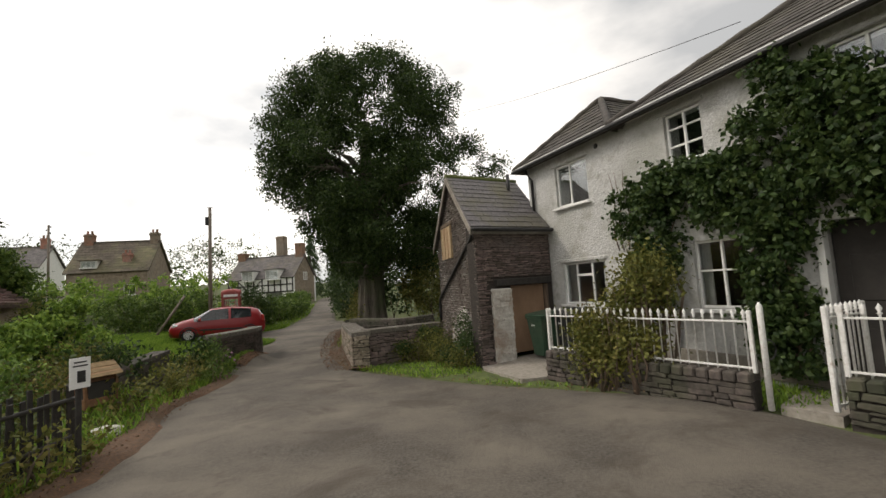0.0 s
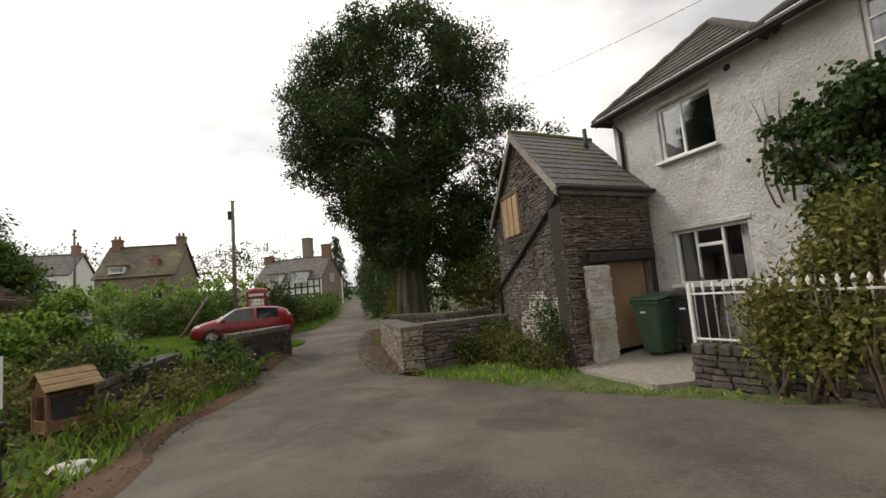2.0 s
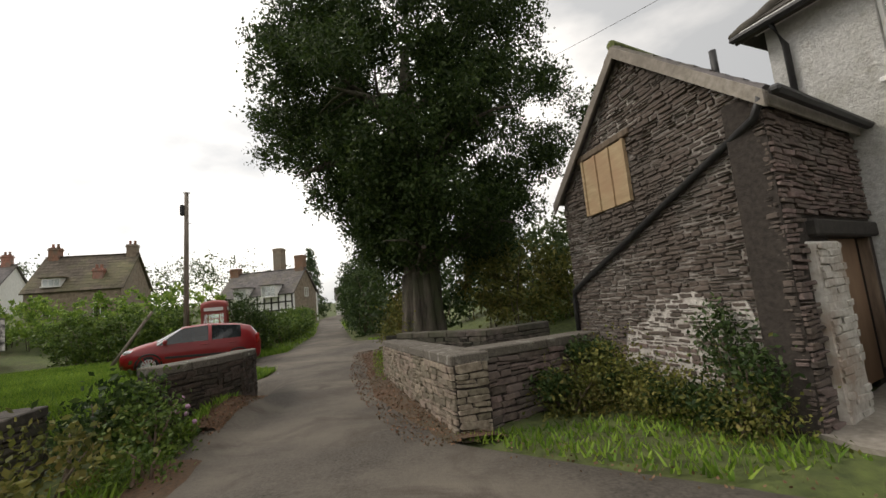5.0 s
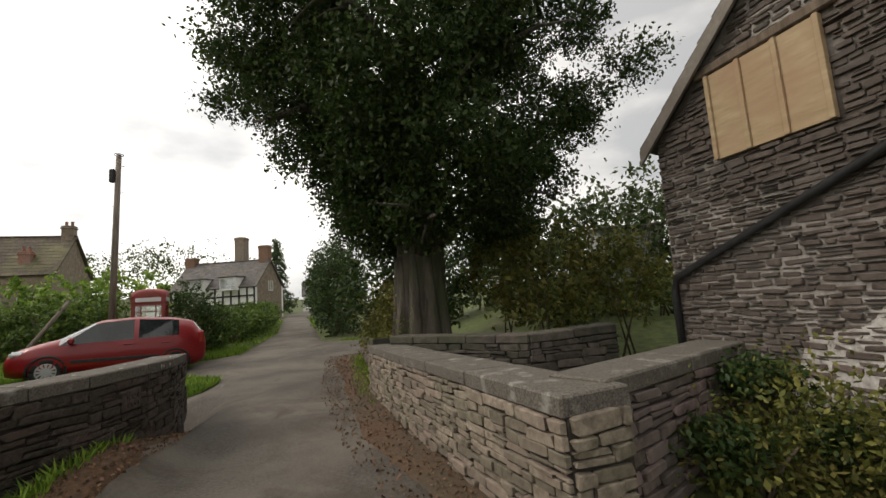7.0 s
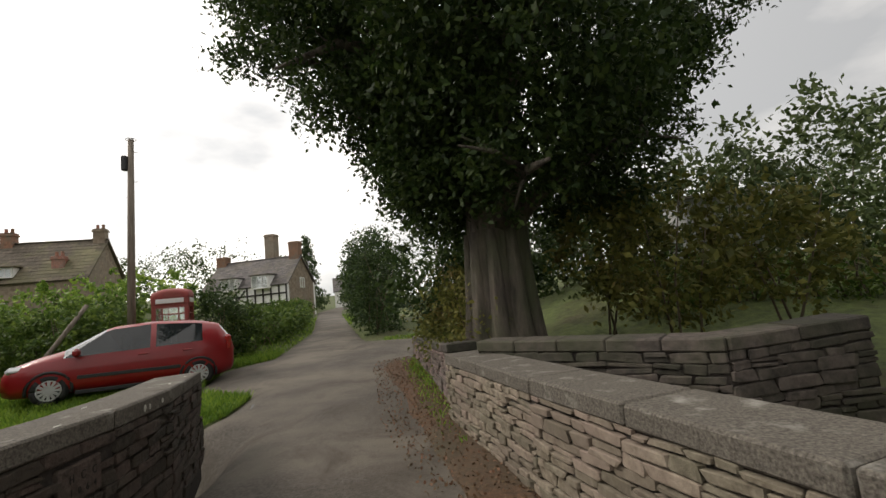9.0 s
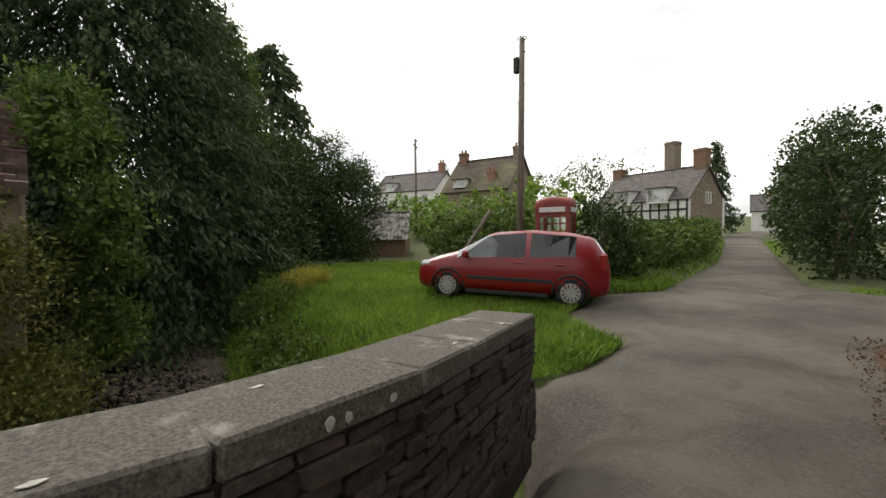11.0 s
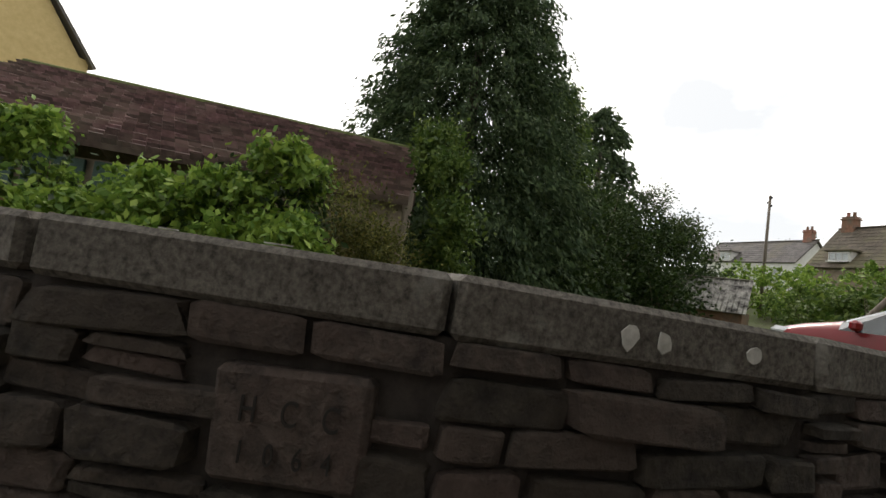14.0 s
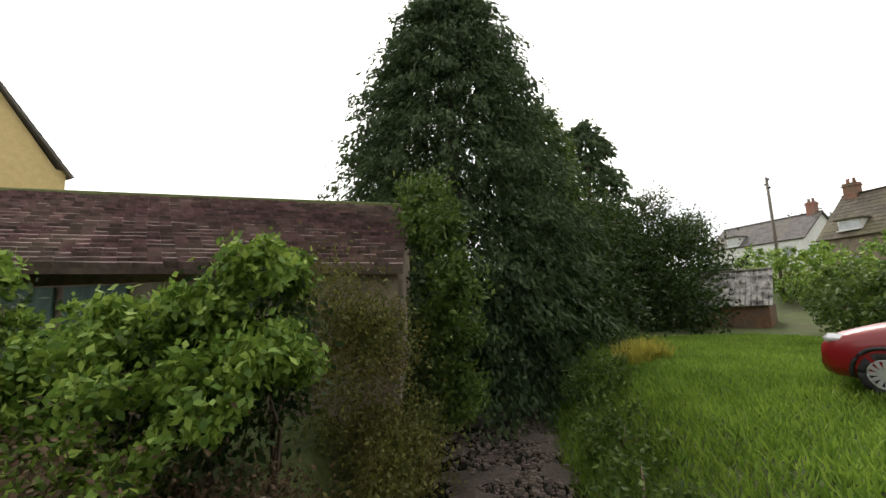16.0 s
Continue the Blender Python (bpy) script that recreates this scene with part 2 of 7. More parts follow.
# Near-black: the shade of rooms and openings put into the colour.
INTERIOR_SHADE = mat("interior_shade", (0.02, 0.018, 0.016), (0.045, 0.04, 0.036), 2, 0.9, 0.0)
CURTAIN = mat("pale_curtain", (0.4, 0.4, 0.38), (0.55, 0.54, 0.52), 4, 0.9, 0.2, 0.02, stretch=(8, 8, 1))
SHED_GREY = mat("pale_grey_shed_panel", (0.35, 0.36, 0.36), (0.48, 0.49, 0.48), 3, 0.8, 0.2, 0.01)
PEBBLE = mat("brook_pebble", (0.05, 0.038, 0.03), (0.2, 0.16, 0.125), 14, 0.5, 0.4, 0.01, island=0.6)
STREAM = mat("stream_pebbles", (0.035, 0.028, 0.021), (0.16, 0.125, 0.095), 18, 0.6, 0.9, 0.05, stain=(0.05, 0.035, 0.025), stain_scale=0.9)
GLASS = glass_mat("window_glass")
CAR_GLASS = glass_mat("car_glass", (0.03, 0.036, 0.04), 0.25, 1.55)
SLATE_HOUSE = mat("dark_old_slate", (0.034, 0.03, 0.027), (0.085, 0.076, 0.068), 5, 0.9, 0.5, 0.02, stain=(0.07, 0.064, 0.042), stain_scale=0.6, island=0.3)
LEAF_TREE = mat("dark_tree_leaf", (0.022, 0.042, 0.01), (0.05, 0.085, 0.02), 3, 0.55, 0, island=0.45, leaf=True)
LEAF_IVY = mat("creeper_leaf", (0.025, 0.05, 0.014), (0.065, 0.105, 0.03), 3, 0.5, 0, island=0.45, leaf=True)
LEAF_HEDGE = mat("hedge_leaf", (0.055, 0.1, 0.017), (0.125, 0.19, 0.04), 2, 0.55, 0, island=0.4, leaf=True)
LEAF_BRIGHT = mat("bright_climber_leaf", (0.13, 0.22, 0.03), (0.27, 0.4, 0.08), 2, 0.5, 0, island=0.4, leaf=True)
LEAF_OLIVE = mat("olive_shrub_leaf", (0.085, 0.1, 0.022), (0.2, 0.2, 0.05), 2, 0.6, 0, island=0.45, leaf=True, stain=(0.15, 0.11, 0.04), stain_scale=1.6, stain_at=0.62)
LEAF_CONIFER = mat("conifer_spray", (0.034, 0.064, 0.026), (0.09, 0.132, 0.054), 2, 0.65, 0, island=0.4, leaf=True)
LEAF_DRY = mat("dry_brown_stem", (0.075, 0.052, 0.03), (0.17, 0.12, 0.07), 3, 0.85, 0, island=0.4, leaf=True)
LEAF_FAR = mat("far_tree_leaf", (0.04, 0.065, 0.02), (0.085, 0.115, 0.04), 1, 0.6, 0, island=0.35, leaf=True)
GRASS = mat("grass_blade", (0.11, 0.2, 0.022), (0.24, 0.37, 0.055), 0.9, 0.55, 0, island=0.35, leaf=True)
GRASS_DRY = mat("yellow_grass_blade", (0.3, 0.28, 0.05), (0.5, 0.45, 0.09), 2, 0.6, 0, island=0.3, leaf=True)
FLOWER = mat("mauve_flower", (0.3, 0.16, 0.26), (0.45, 0.25, 0.38), 6, 0.7, 0)
PETAL_YELLOW = mat("yellow_petal", (0.6, 0.52, 0.1), (0.75, 0.68, 0.2), 6, 0.6, 0, leaf=True)


# ---- building blocks ----
def empty(name, x=0, y=0, z=0, rz=0):
    e = new(name)
    e.matrix_basis = pose(x, y, z, 0, 0, rz)
    e.empty_display_size = 0.2
    return e


def finish(bm, name, material):
    me = bpy.data.meshes.new(name)
    bm.to_mesh(me)
    bm.free()
    me.materials.append(material)
    return me


def part(name, bm, material, parent=None, label="", smooth=False):
    ob = new(name, finish(bm, name, material) if isinstance(bm, bmesh.types.BMesh) else bm)
    if smooth:
        for f in ob.data.polygons:
            f.use_smooth = True
    if parent:
        ob.parent = parent
    if label:
        tagged(ob, label)
    return ob


def raw(name, verts, faces, material):
    me = bpy.data.meshes.new(name)
    me.from_pydata(verts, [], faces)
    me.materials.append(material)
    me.update()
    return me


def add_box(bm, c, s, m=None, bevel=0.0, jit=0.0, rng=random):
    """A box of size s at c, in the frame m, with softened edges."""
    r = bmesh.ops.create_cube(bm, size=1.0)
    vs = r["verts"]
    for v in vs:
        v.co = Vector((v.co.x * s[0], v.co.y * s[1], v.co.z * s[2]))
        if jit:
            v.co += Vector([rng.uniform(-jit, jit) for _ in range(3)])
        v.co += Vector(c)
    if bevel:
        es = list({e for v in vs for e in v.link_edges})
        out = bmesh.ops.bevel(bm, geom=es, offset=bevel, segments=1, affect="EDGES")
        vs = list({v for f in out["faces"] for v in f.verts} | {v for v in vs if v.is_valid})
    if m is not None:
        bmesh.ops.transform(bm, matrix=m, verts=vs)
    return vs


def box(c, s, m=None, bevel=0.0, jit=0.0):
    bm = bmesh.new()
    add_box(bm, c, s, m, bevel, jit)
    return bm


def boxes(items, m=None, bevel=0.0):
    bm = bmesh.new()
    for c, s in items:
        add_box(bm, c, s, m, bevel)
    return bm


def prism(poly, z0, z1, m=None):
    """A flat outline raised from z0 to z1."""
    bm = bmesh.new()
    a = [bm.verts.new((x, y, z0)) for x, y in poly]
    b = [bm.verts.new((x, y, z1)) for x, y in poly]
    bm.faces.new(a[::-1])
    bm.faces.new(b)
    for i in range(len(poly)):
        j = (i + 1) % len(poly)
        bm.faces.new((a[i], a[j], b[j], b[i]))
    bmesh.ops.recalc_face_normals(bm, faces=bm.faces)
    if m is not None:
        bmesh.ops.transform(bm, matrix=m, verts=bm.verts)
    return bm


def tube_data(points, radii, sides=8, wob=0.0, rng=random):
    vs, fs = [], []
    pts = [Vector(p) for p in points]
    for i, (p, r) in enumerate(zip(pts, radii)):
        d = (pts[min(i + 1, len(pts) - 1)] - pts[max(i - 1, 0)]).normalized()
        a = d.orthogonal().normalized() if abs(d.z) < 0.95 else Vector((1, 0, 0))
        a = (a - d * a.dot(d)).normalized()
        b = d.cross(a)
        for k in range(sides):
            t = 2 * math.pi * k / sides
            rr = r * (1 + wob * math.sin(3 * t + i * 0.6) + wob * rng.uniform(-0.5, 0.5))
            vs.append(p + a * math.cos(t) * rr + b * math.sin(t) * rr)
    for i in range(len(pts) - 1):
        for k in range(sides):
            q = (k + 1) % sides
            fs.append((i * sides + k, i * sides + q, (i + 1) * sides + q, (i + 1) * sides + k))
    fs.append(tuple(range(sides))[::-1])
    fs.append(tuple((len(pts) - 1) * sides + k for k in range(sides)))
    return vs, fs


def tubes(name, lines, material, sides=8, wob=0.0):
    vs, fs = [], []
    for points, radii in lines:
        v, f = tube_data(points, radii, sides, wob)
        fs += [tuple(i + len(vs) for i in face) for face in f]
        vs += v
    me = raw(name, [tuple(v) for v in vs], fs, material)
    for f in me.polygons:
        f.use_smooth = True
    return me


def leaf_mesh(name, pos, size, material, seed, droop=0.0, up=0.0, ratio=0.55, out=None, plain=False):
    """Many small folded leaves, four triangles each, at the given places."""
    g = np.random.default_rng(seed)
    n = len(pos)
    d = g.normal(size=(n, 3))
    if out is not None:
        d = d * 0.7 + out
    d[:, 2] += up - droop
    d /= np.linalg.norm(d, axis=1)[:, None]
    side = np.cross(d, g.normal(size=(n, 3)))
    side /= np.linalg.norm(side, axis=1)[:, None]
    nor = np.cross(d, side)
    s = (size * g.uniform(0.6, 1.35, n))[:, None]
    w = s * ratio * 0.5
    p0, p1 = pos - d * s * 0.5, pos + d * s * 0.5
    mid = pos - nor * w * 0.35
    a, b = pos + side * w, pos - side * w
    v = np.stack([p0, a, p1, b, mid], 1).reshape(-1, 3)
    i = np.arange(n)[:, None] * 5
    if plain:
        v = np.stack([p0 - nor * w * 0.2, a, p1 - nor * w * 0.2, b], 1).reshape(-1, 3)
        i = np.arange(n)[:, None] * 4
        f = np.concatenate([i + [0, 1, 2], i + [0, 2, 3]], 1).reshape(-1, 3)
    else:
        f = np.concatenate([i + [0, 1, 4], i + [1, 2, 4], i + [2, 3, 4], i + [3, 0, 4]], 1).reshape(-1, 3)
    me = bpy.data.meshes.new(name)
    me.vertices.add(len(v))
    me.vertices.foreach_set("co", v.ravel())
    me.loops.add(f.size)
    me.loops.foreach_set("vertex_index", f.ravel())
    me.polygons.add(len(f))
    me.polygons.foreach_set("loop_start", np.arange(0, f.size, 3))
    me.polygons.foreach_set("loop_total", np.full(len(f), 3))
    me.update(calc_edges=True)
    me.materials.append(material)
    return me


def blob_points(blobs, n, seed, clump=0.3, shell=0.55):
    """Places in tufts through lumps (x, y, z, rx, ry, rz), denser towards the outside."""
    g = np.random.default_rng(seed)
    b = np.array(blobs, float)
    area = (b[:, 3] * b[:, 4] * b[:, 5]) ** (2 / 3)
    tufts = max(12, n // 26)
    which = g.choice(len(b), tufts, p=area / area.sum())
    d = g.normal(size=(tufts, 3))
    d /= np.linalg.norm(d, axis=1)[:, None]
    r = (shell + (1.06 - shell) * g.uniform(0, 1, tufts) ** 0.6) * g.uniform(0.86, 1.1, tufts)
    centre = b[which, :3] + d * b[which, 3:] * r[:, None]
    pick = g.integers(0, tufts, n)
    pts = centre[pick] + g.normal(size=(n, 3)) * clump * g.uniform(0.35, 1.0, tufts)[pick][:, None]
    return pts, d[pick]


def lumps(blobs, k, r, seed):
    """Smaller lumps over the outside of large ones, for foliage in billows with dark gaps."""
    g = np.random.default_rng(seed)
    out = []
    for x, y, z, rx, ry, rz in blobs:
        for _ in range(k):
            d = g.normal(size=3)
            d /= np.linalg.norm(d)
            if d[2] < -0.35:
                d[2] = -d[2]
            q = r * g.uniform(0.6, 1.25)
            out.append((x + d[0] * rx * 0.85, y + d[1] * ry * 0.85, z + d[2] * rz * 0.85, q, q, q * 0.75))
    return out


def bush(name, blobs, n, size, material, seed, label, category="bush", clump=0.22, stems=True, droop=0.0, kind="", group="", shell=0.5, up=0.0):
    b0 = blobs[0]
    base = (b0[0], b0[1], ground(b0[0], b0[1]))
    e = empty(name, *base)
    pts, d = blob_points(blobs, n, seed, clump, shell)
    low = np.array([ground(x, y) for x, y in pts[:, :2]]) + 0.02
    pts[:, 2] = np.maximum(pts[:, 2], low)
    pts -= np.array(base)
    part("leaves", leaf_mesh("leaves", pts, size, material, seed + 1, droop, up, out=d * 0.5, plain=n > 13000), None, e)
    if stems:
        rng = random.Random(seed)
        lines = []
        for x, y, z, rx, ry, rz in blobs:
            for _ in range(3):
                gx, gy = x + rng.uniform(-0.3, 0.3) * rx, y + rng.uniform(-0.3, 0.3) * ry
                foot = Vector((gx, gy, ground(gx, gy) - 0.05)) - Vector(base)
                tip = Vector((x + rng.uniform(-0.7, 0.7) * rx, y + rng.uniform(-0.7, 0.7) * ry, z + rng.uniform(0.2, 0.8) * rz)) - Vector(base)
                mid = (foot + tip) / 2 + Vector((rng.uniform(-0.1, 0.1), rng.uniform(-0.1, 0.1), 0.05))
                lines.append(((foot, mid, tip), (0.025, 0.016, 0.006)))
        tagged(part("branchwork", tubes("branchwork", lines, OAK, 5), None, e), kind="stuff")
    return tagged(e, label, category, group, kind)


# ---- lie of the land ----
def interp(v, pairs):
    return float(np.interp(v, [p[0] for p in pairs], [p[1] for p in pairs]))


def step(v, a, b):
    t = min(1.0, max(0.0, (v - a) / (b - a)))
    return t * t * (3 - 2 * t)


ROAD_Z = [(-40, 0.9), (-8, 0.25), (0, 0.0), (4.4, -0.25), (8, -0.38), (11, -0.42), (14, -0.46), (17, -0.46), (20, -0.42), (25, -0.3), (32, -0.1), (45, 0.25), (60, 0.5), (90, 0.8), (300, 3)]
ROAD_L = [(-40, -4.5), (-8, -2.9), (0, -3.3), (5, -4.0), (9, -4.8), (12, -5.15), (14, -5.3), (16.8, -6.1), (17.6, -6.7), (18.4, -6.45), (19.6, -6.5), (20.6, -8.0), (23.4, -8.6), (24.6, -7.7), (32, -8.3), (45, -11), (60, -14.2), (90, -16)]
ROAD_R = [(-40, 8), (-8, 5.6), (0, 5.2), (5, 4.3), (6, 3.9), (7.8, 2.0), (9, 0.7), (10.3, -0.8), (11.3, -1.85), (14, -2.65), (17, -3.35), (19, -3.55), (21.6, -3.9), (22.4, -2.4), (25.5, -2.6), (26.5, -5.2), (32, -6.4), (45, -9), (60, -11.6), (90, -13)]
BROOK = [(-5.0, 14.4), (-9, 14.9), (-13, 15.4), (-18, 16.2), (-24, 18.4), (-34, 22.5), (-60, 30)]


def brook_at(x):
    return interp(-x, [(-a, b) for a, b in BROOK])


def ground(x, y):
    z = interp(y, ROAD_Z)
    # higher on the house's side, and the rise behind the village
    z += 0.14 * step(x, 0.5, 4.0) * step(y, 2, 9)
    z += 3.2 * step(-x, 13, 34) * step(y, 28, 46)
    z += 1.2 * step(x, -2.5, 4) * step(y, 16, 24)
    z += 0.12 * noise.noise(Vector((x * 0.22, y * 0.22, 0))) * step(abs(x + 3), 6, 14)
    # the verge lies a hand's width over the road, then the lawn falls away
    z += 0.32 * math.exp(-((y - 13.4) / 1.2) ** 2) * step(-x, 4.5, 5.15) * (1 - step(-x, 5.9, 6.4))
    # a small bank under the well-house
    z += 0.4 * math.exp(-((x + 5.4) / 0.55) ** 2 - ((y - 8.05) / 0.7) ** 2)
    lawn = step(-x, 6.6, 12) * step(y, 12, 16) * (1 - step(y, 17.5, 20.5))
    z -= 0.28 * lawn
    z += 0.1 * step(-x, 8.5, 11) * step(y, 18, 20.5) * (1 - step(y, 24, 28))
    if x < -5.2:
        d = y - brook_at(x)
        open_ = step(-x, 5.3, 6.6)
        fall = 1 - step(abs(d), 1.25, 3.3 if d > 0 else 2.5)
        z = z * (1 - fall * open_) + (-2.15 + 0.03 * (-x - 8)) * fall * open_
    return z


# ---- ground, road, brook ----
def sheet(xs, ys, fn, material, name):
    vs = [(x, y, fn(x, y)) for y in ys for x in xs]
    w = len(xs)
    fs = [(j * w + i, j * w + i + 1, (j + 1) * w + i + 1, (j + 1) * w + i) for j in range(len(ys) - 1) for i in range(w - 1)]
    me = raw(name, vs, fs, material)
    for f in me.polygons:
        f.use_smooth = True
    return me


def in_road(x, y):
    return interp(y, ROAD_L) < x < interp(y, ROAD_R)


gx = [-2000, -900, -400, -200, -120, -80, -60, -50, -42] + [-36 + 0.4 * i for i in range(126)] + [16, 20, 30, 45, 70, 120, 250, 600, 2000]
gy = [-600, -200, -80, -40, -20, -12] + [-8 + 0.4 * i for i in range(130)] + [46, 50, 56, 64, 75, 90, 130, 200, 400, 900, 2500]
earth = new("ground", sheet(gx, gy, lambda x, y: ground(x, y) - (0.06 if in_road(x - 0.35, y) or in_road(x + 0.35, y) or in_road(x, y) else 0.0), SOIL, "ground"))
tagged(earth, "rough green grass and brown soil ground", "ground", kind="structure")

ry = [-40, -25, -15] + [-8 + 0.4 * i for i in range(170)] + [64, 72, 90]
vs, fs, W = [], [], 15
for y in ry:
    a, b = interp(y, ROAD_L), interp(y, ROAD_R)
    a += 0.1 * noise.noise(Vector((y * 1.3, 0, 3)))
    b += 0.1 * noise.noise(Vector((y * 1.3, 5, 3)))
    for i in range(W):
        f = i / (W - 1)
        x = a + (b - a) * f
        z = ground(x, y) + 0.012 + 0.03 * (1 - (2 * f - 1) ** 4) + 0.008 * noise.noise(Vector((x * 1.5, y * 1.5, 0)))
        vs.append((x, y, z if 0 < i < W - 1 else z - 0.05))
for j in range(len(ry) - 1):
    for i in range(W - 1):
        fs.append((j * W + i, j * W + i + 1, (j + 1) * W + i + 1, (j + 1) * W + i))
road = new("road", raw("road", vs, fs, ROAD))
for f in road.data.polygons:
    f.use_smooth = True
tagged(road, "worn grey-brown asphalt lane with patches and loose grit", "road", kind="structure")

apron = prism([(1.25, 10.12), (1.25, 9.75), (1.75, 8.35), (4.3, 8.2), (3.45, 11.3)], -0.5, 0)
for v in apron.verts:
    v.co.z = ground(v.co.x, v.co.y) + (0.045 if v.co.z > -0.2 else -0.3)
tagged(part("pavement", apron, CONCRETE), "pale cracked concrete apron beside the white house", "pavement", kind="structure")

bv, bf = [], []
bx = [-5.4 - 0.175 * i for i in range(170)]
for x in bx:
    c = brook_at(x)
    for k in range(25):
        y = c + (k - 12) / 6
        bv.append((x, y, -2.1 + 0.03 * (-x - 8) + 0.12 * noise.noise(Vector((x * 1.1, y * 1.1, 1))) + 0.06 * noise.noise(Vector((x * 3.1, y * 3.1, 4)))))
for j in range(len(bx) - 1):
    for k in range(24):
        bf.append((j * 25 + k, j * 25 + k + 1, (j + 1) * 25 + k + 1, (j + 1) * 25 + k))
bed = new("stream_bed", raw("stream_bed", bv, bf, STREAM))
tagged(bed, "stony brook bed with dark shallow shingle", "stream bed", kind="structure")
WATER = mat("brook_water", (0.012, 0.01, 0.008), (0.03, 0.024, 0.018), 5, 0.12, 0.25, 0.03)
wv, wf = [], []
for x in bx[:160]:
    c = brook_at(x) + 0.1
    for k in range(5):
        wv.append((x, c + (k - 2) * 0.75, -2.03 + 0.02 * (-x - 8)))
for j in range(159):
    for k in range(4):
        wf.append((j * 5 + k, j * 5 + k + 1, (j + 1) * 5 + k + 1, (j + 1) * 5 + k))
tagged(new("water", raw("water", wv, wf, WATER)), "dark shallow water of a small brook", "water", kind="structure")
gp = np.random.default_rng(77)
pv, pf = [], []
for _ in range(2600):
    x = -8.8 - 9.0 * gp.random()
    y = brook_at(x) + 0.45 + gp.normal() * 0.6
    z = -2.07 + 0.03 * (-x - 8)
    s = 0.02 + 0.045 * gp.random() ** 2
    a = gp.uniform(0, 6.28, 5) * 0.15 + np.arange(5) * 1.2566
    b = len(pv)
    pv += [(x + s * 1.4 * math.cos(t), y + s * 1.1 * math.sin(t), z - 0.01) for t in a]
    pv += [(x + s * math.cos(t + 0.3), y + s * 0.8 * math.sin(t + 0.3), z + s * 0.55) for t in a]
    pf += [(b + i, b + (i + 1) % 5, b + 5 + (i + 1) % 5, b + 5 + i) for i in range(5)] + [tuple(range(b + 5, b + 10))]
tagged(new("pebbles", raw("pebbles", pv, pf, PEBBLE)), "brown and grey pebbles in the brook bed", "pebbles", kind="stuff")


# ---- windows, walls, roofs ----
def local(p, q, z=0.0):
    """A frame at p with x along p to q, y to the left of it and z up."""
    d = Vector((q[0] - p[0], q[1] - p[1], 0)).normalized()
    m = Matrix(((d.x, -d.y, 0, p[0]), (d.y, d.x, 0, p[1]), (0, 0, 1, z), (0, 0, 0, 1)))
    return m


def wall_bm(w, h, thick, holes, m):
    """A wall from 0 to w and 0 to h, its outer face at y = 0 and its body at y > 0, with openings (x0, z0, x1, z1)."""
    bm = bmesh.new()
    xs = sorted({0, w, *[v for o in holes for v in (o[0], o[2])]})
    zs = sorted({0, h, *[v for o in holes for v in (o[1], o[3])]})
    solid = {}
    for i in range(len(xs) - 1):
        for j in range(len(zs) - 1):
            cx, cz = (xs[i] + xs[i + 1]) / 2, (zs[j] + zs[j + 1]) / 2
            solid[i, j] = not any(o[0] < cx < o[2] and o[1] < cz < o[3] for o in holes)
    cache = {}

    def v(x, y, z):
        key = (round(x, 4), y, round(z, 4))
        if key not in cache:
            cache[key] = bm.verts.new((x, y, z))
        return cache[key]

    for (i, j), s in solid.items():
        if not s:
            continue
        x0, x1, z0, z1 = xs[i], xs[i + 1], zs[j], zs[j + 1]
        bm.faces.new((v(x0, 0, z0), v(x1, 0, z0), v(x1, 0, z1), v(x0, 0, z1)))
        bm.faces.new((v(x0, thick, z0), v(x0, thick, z1), v(x1, thick, z1), v(x1, thick, z0)))
        for di, dj, q in ((-1, 0, ((x0, z0), (x0, z1))), (1, 0, ((x1, z1), (x1, z0))), (0, -1, ((x1, z0), (x0, z0))), (0, 1, ((x0, z1), (x1, z1)))):
            if not solid.get((i + di, j + dj), False):
                (ax, az), (bx_, bz) = q
                bm.faces.new((v(ax, 0, az), v(bx_, 0, bz), v(bx_, thick, bz), v(ax, thick, az)))
    bmesh.ops.recalc_face_normals(bm, faces=bm.faces)
    bmesh.ops.transform(bm, matrix=m, verts=bm.verts)
    return bm


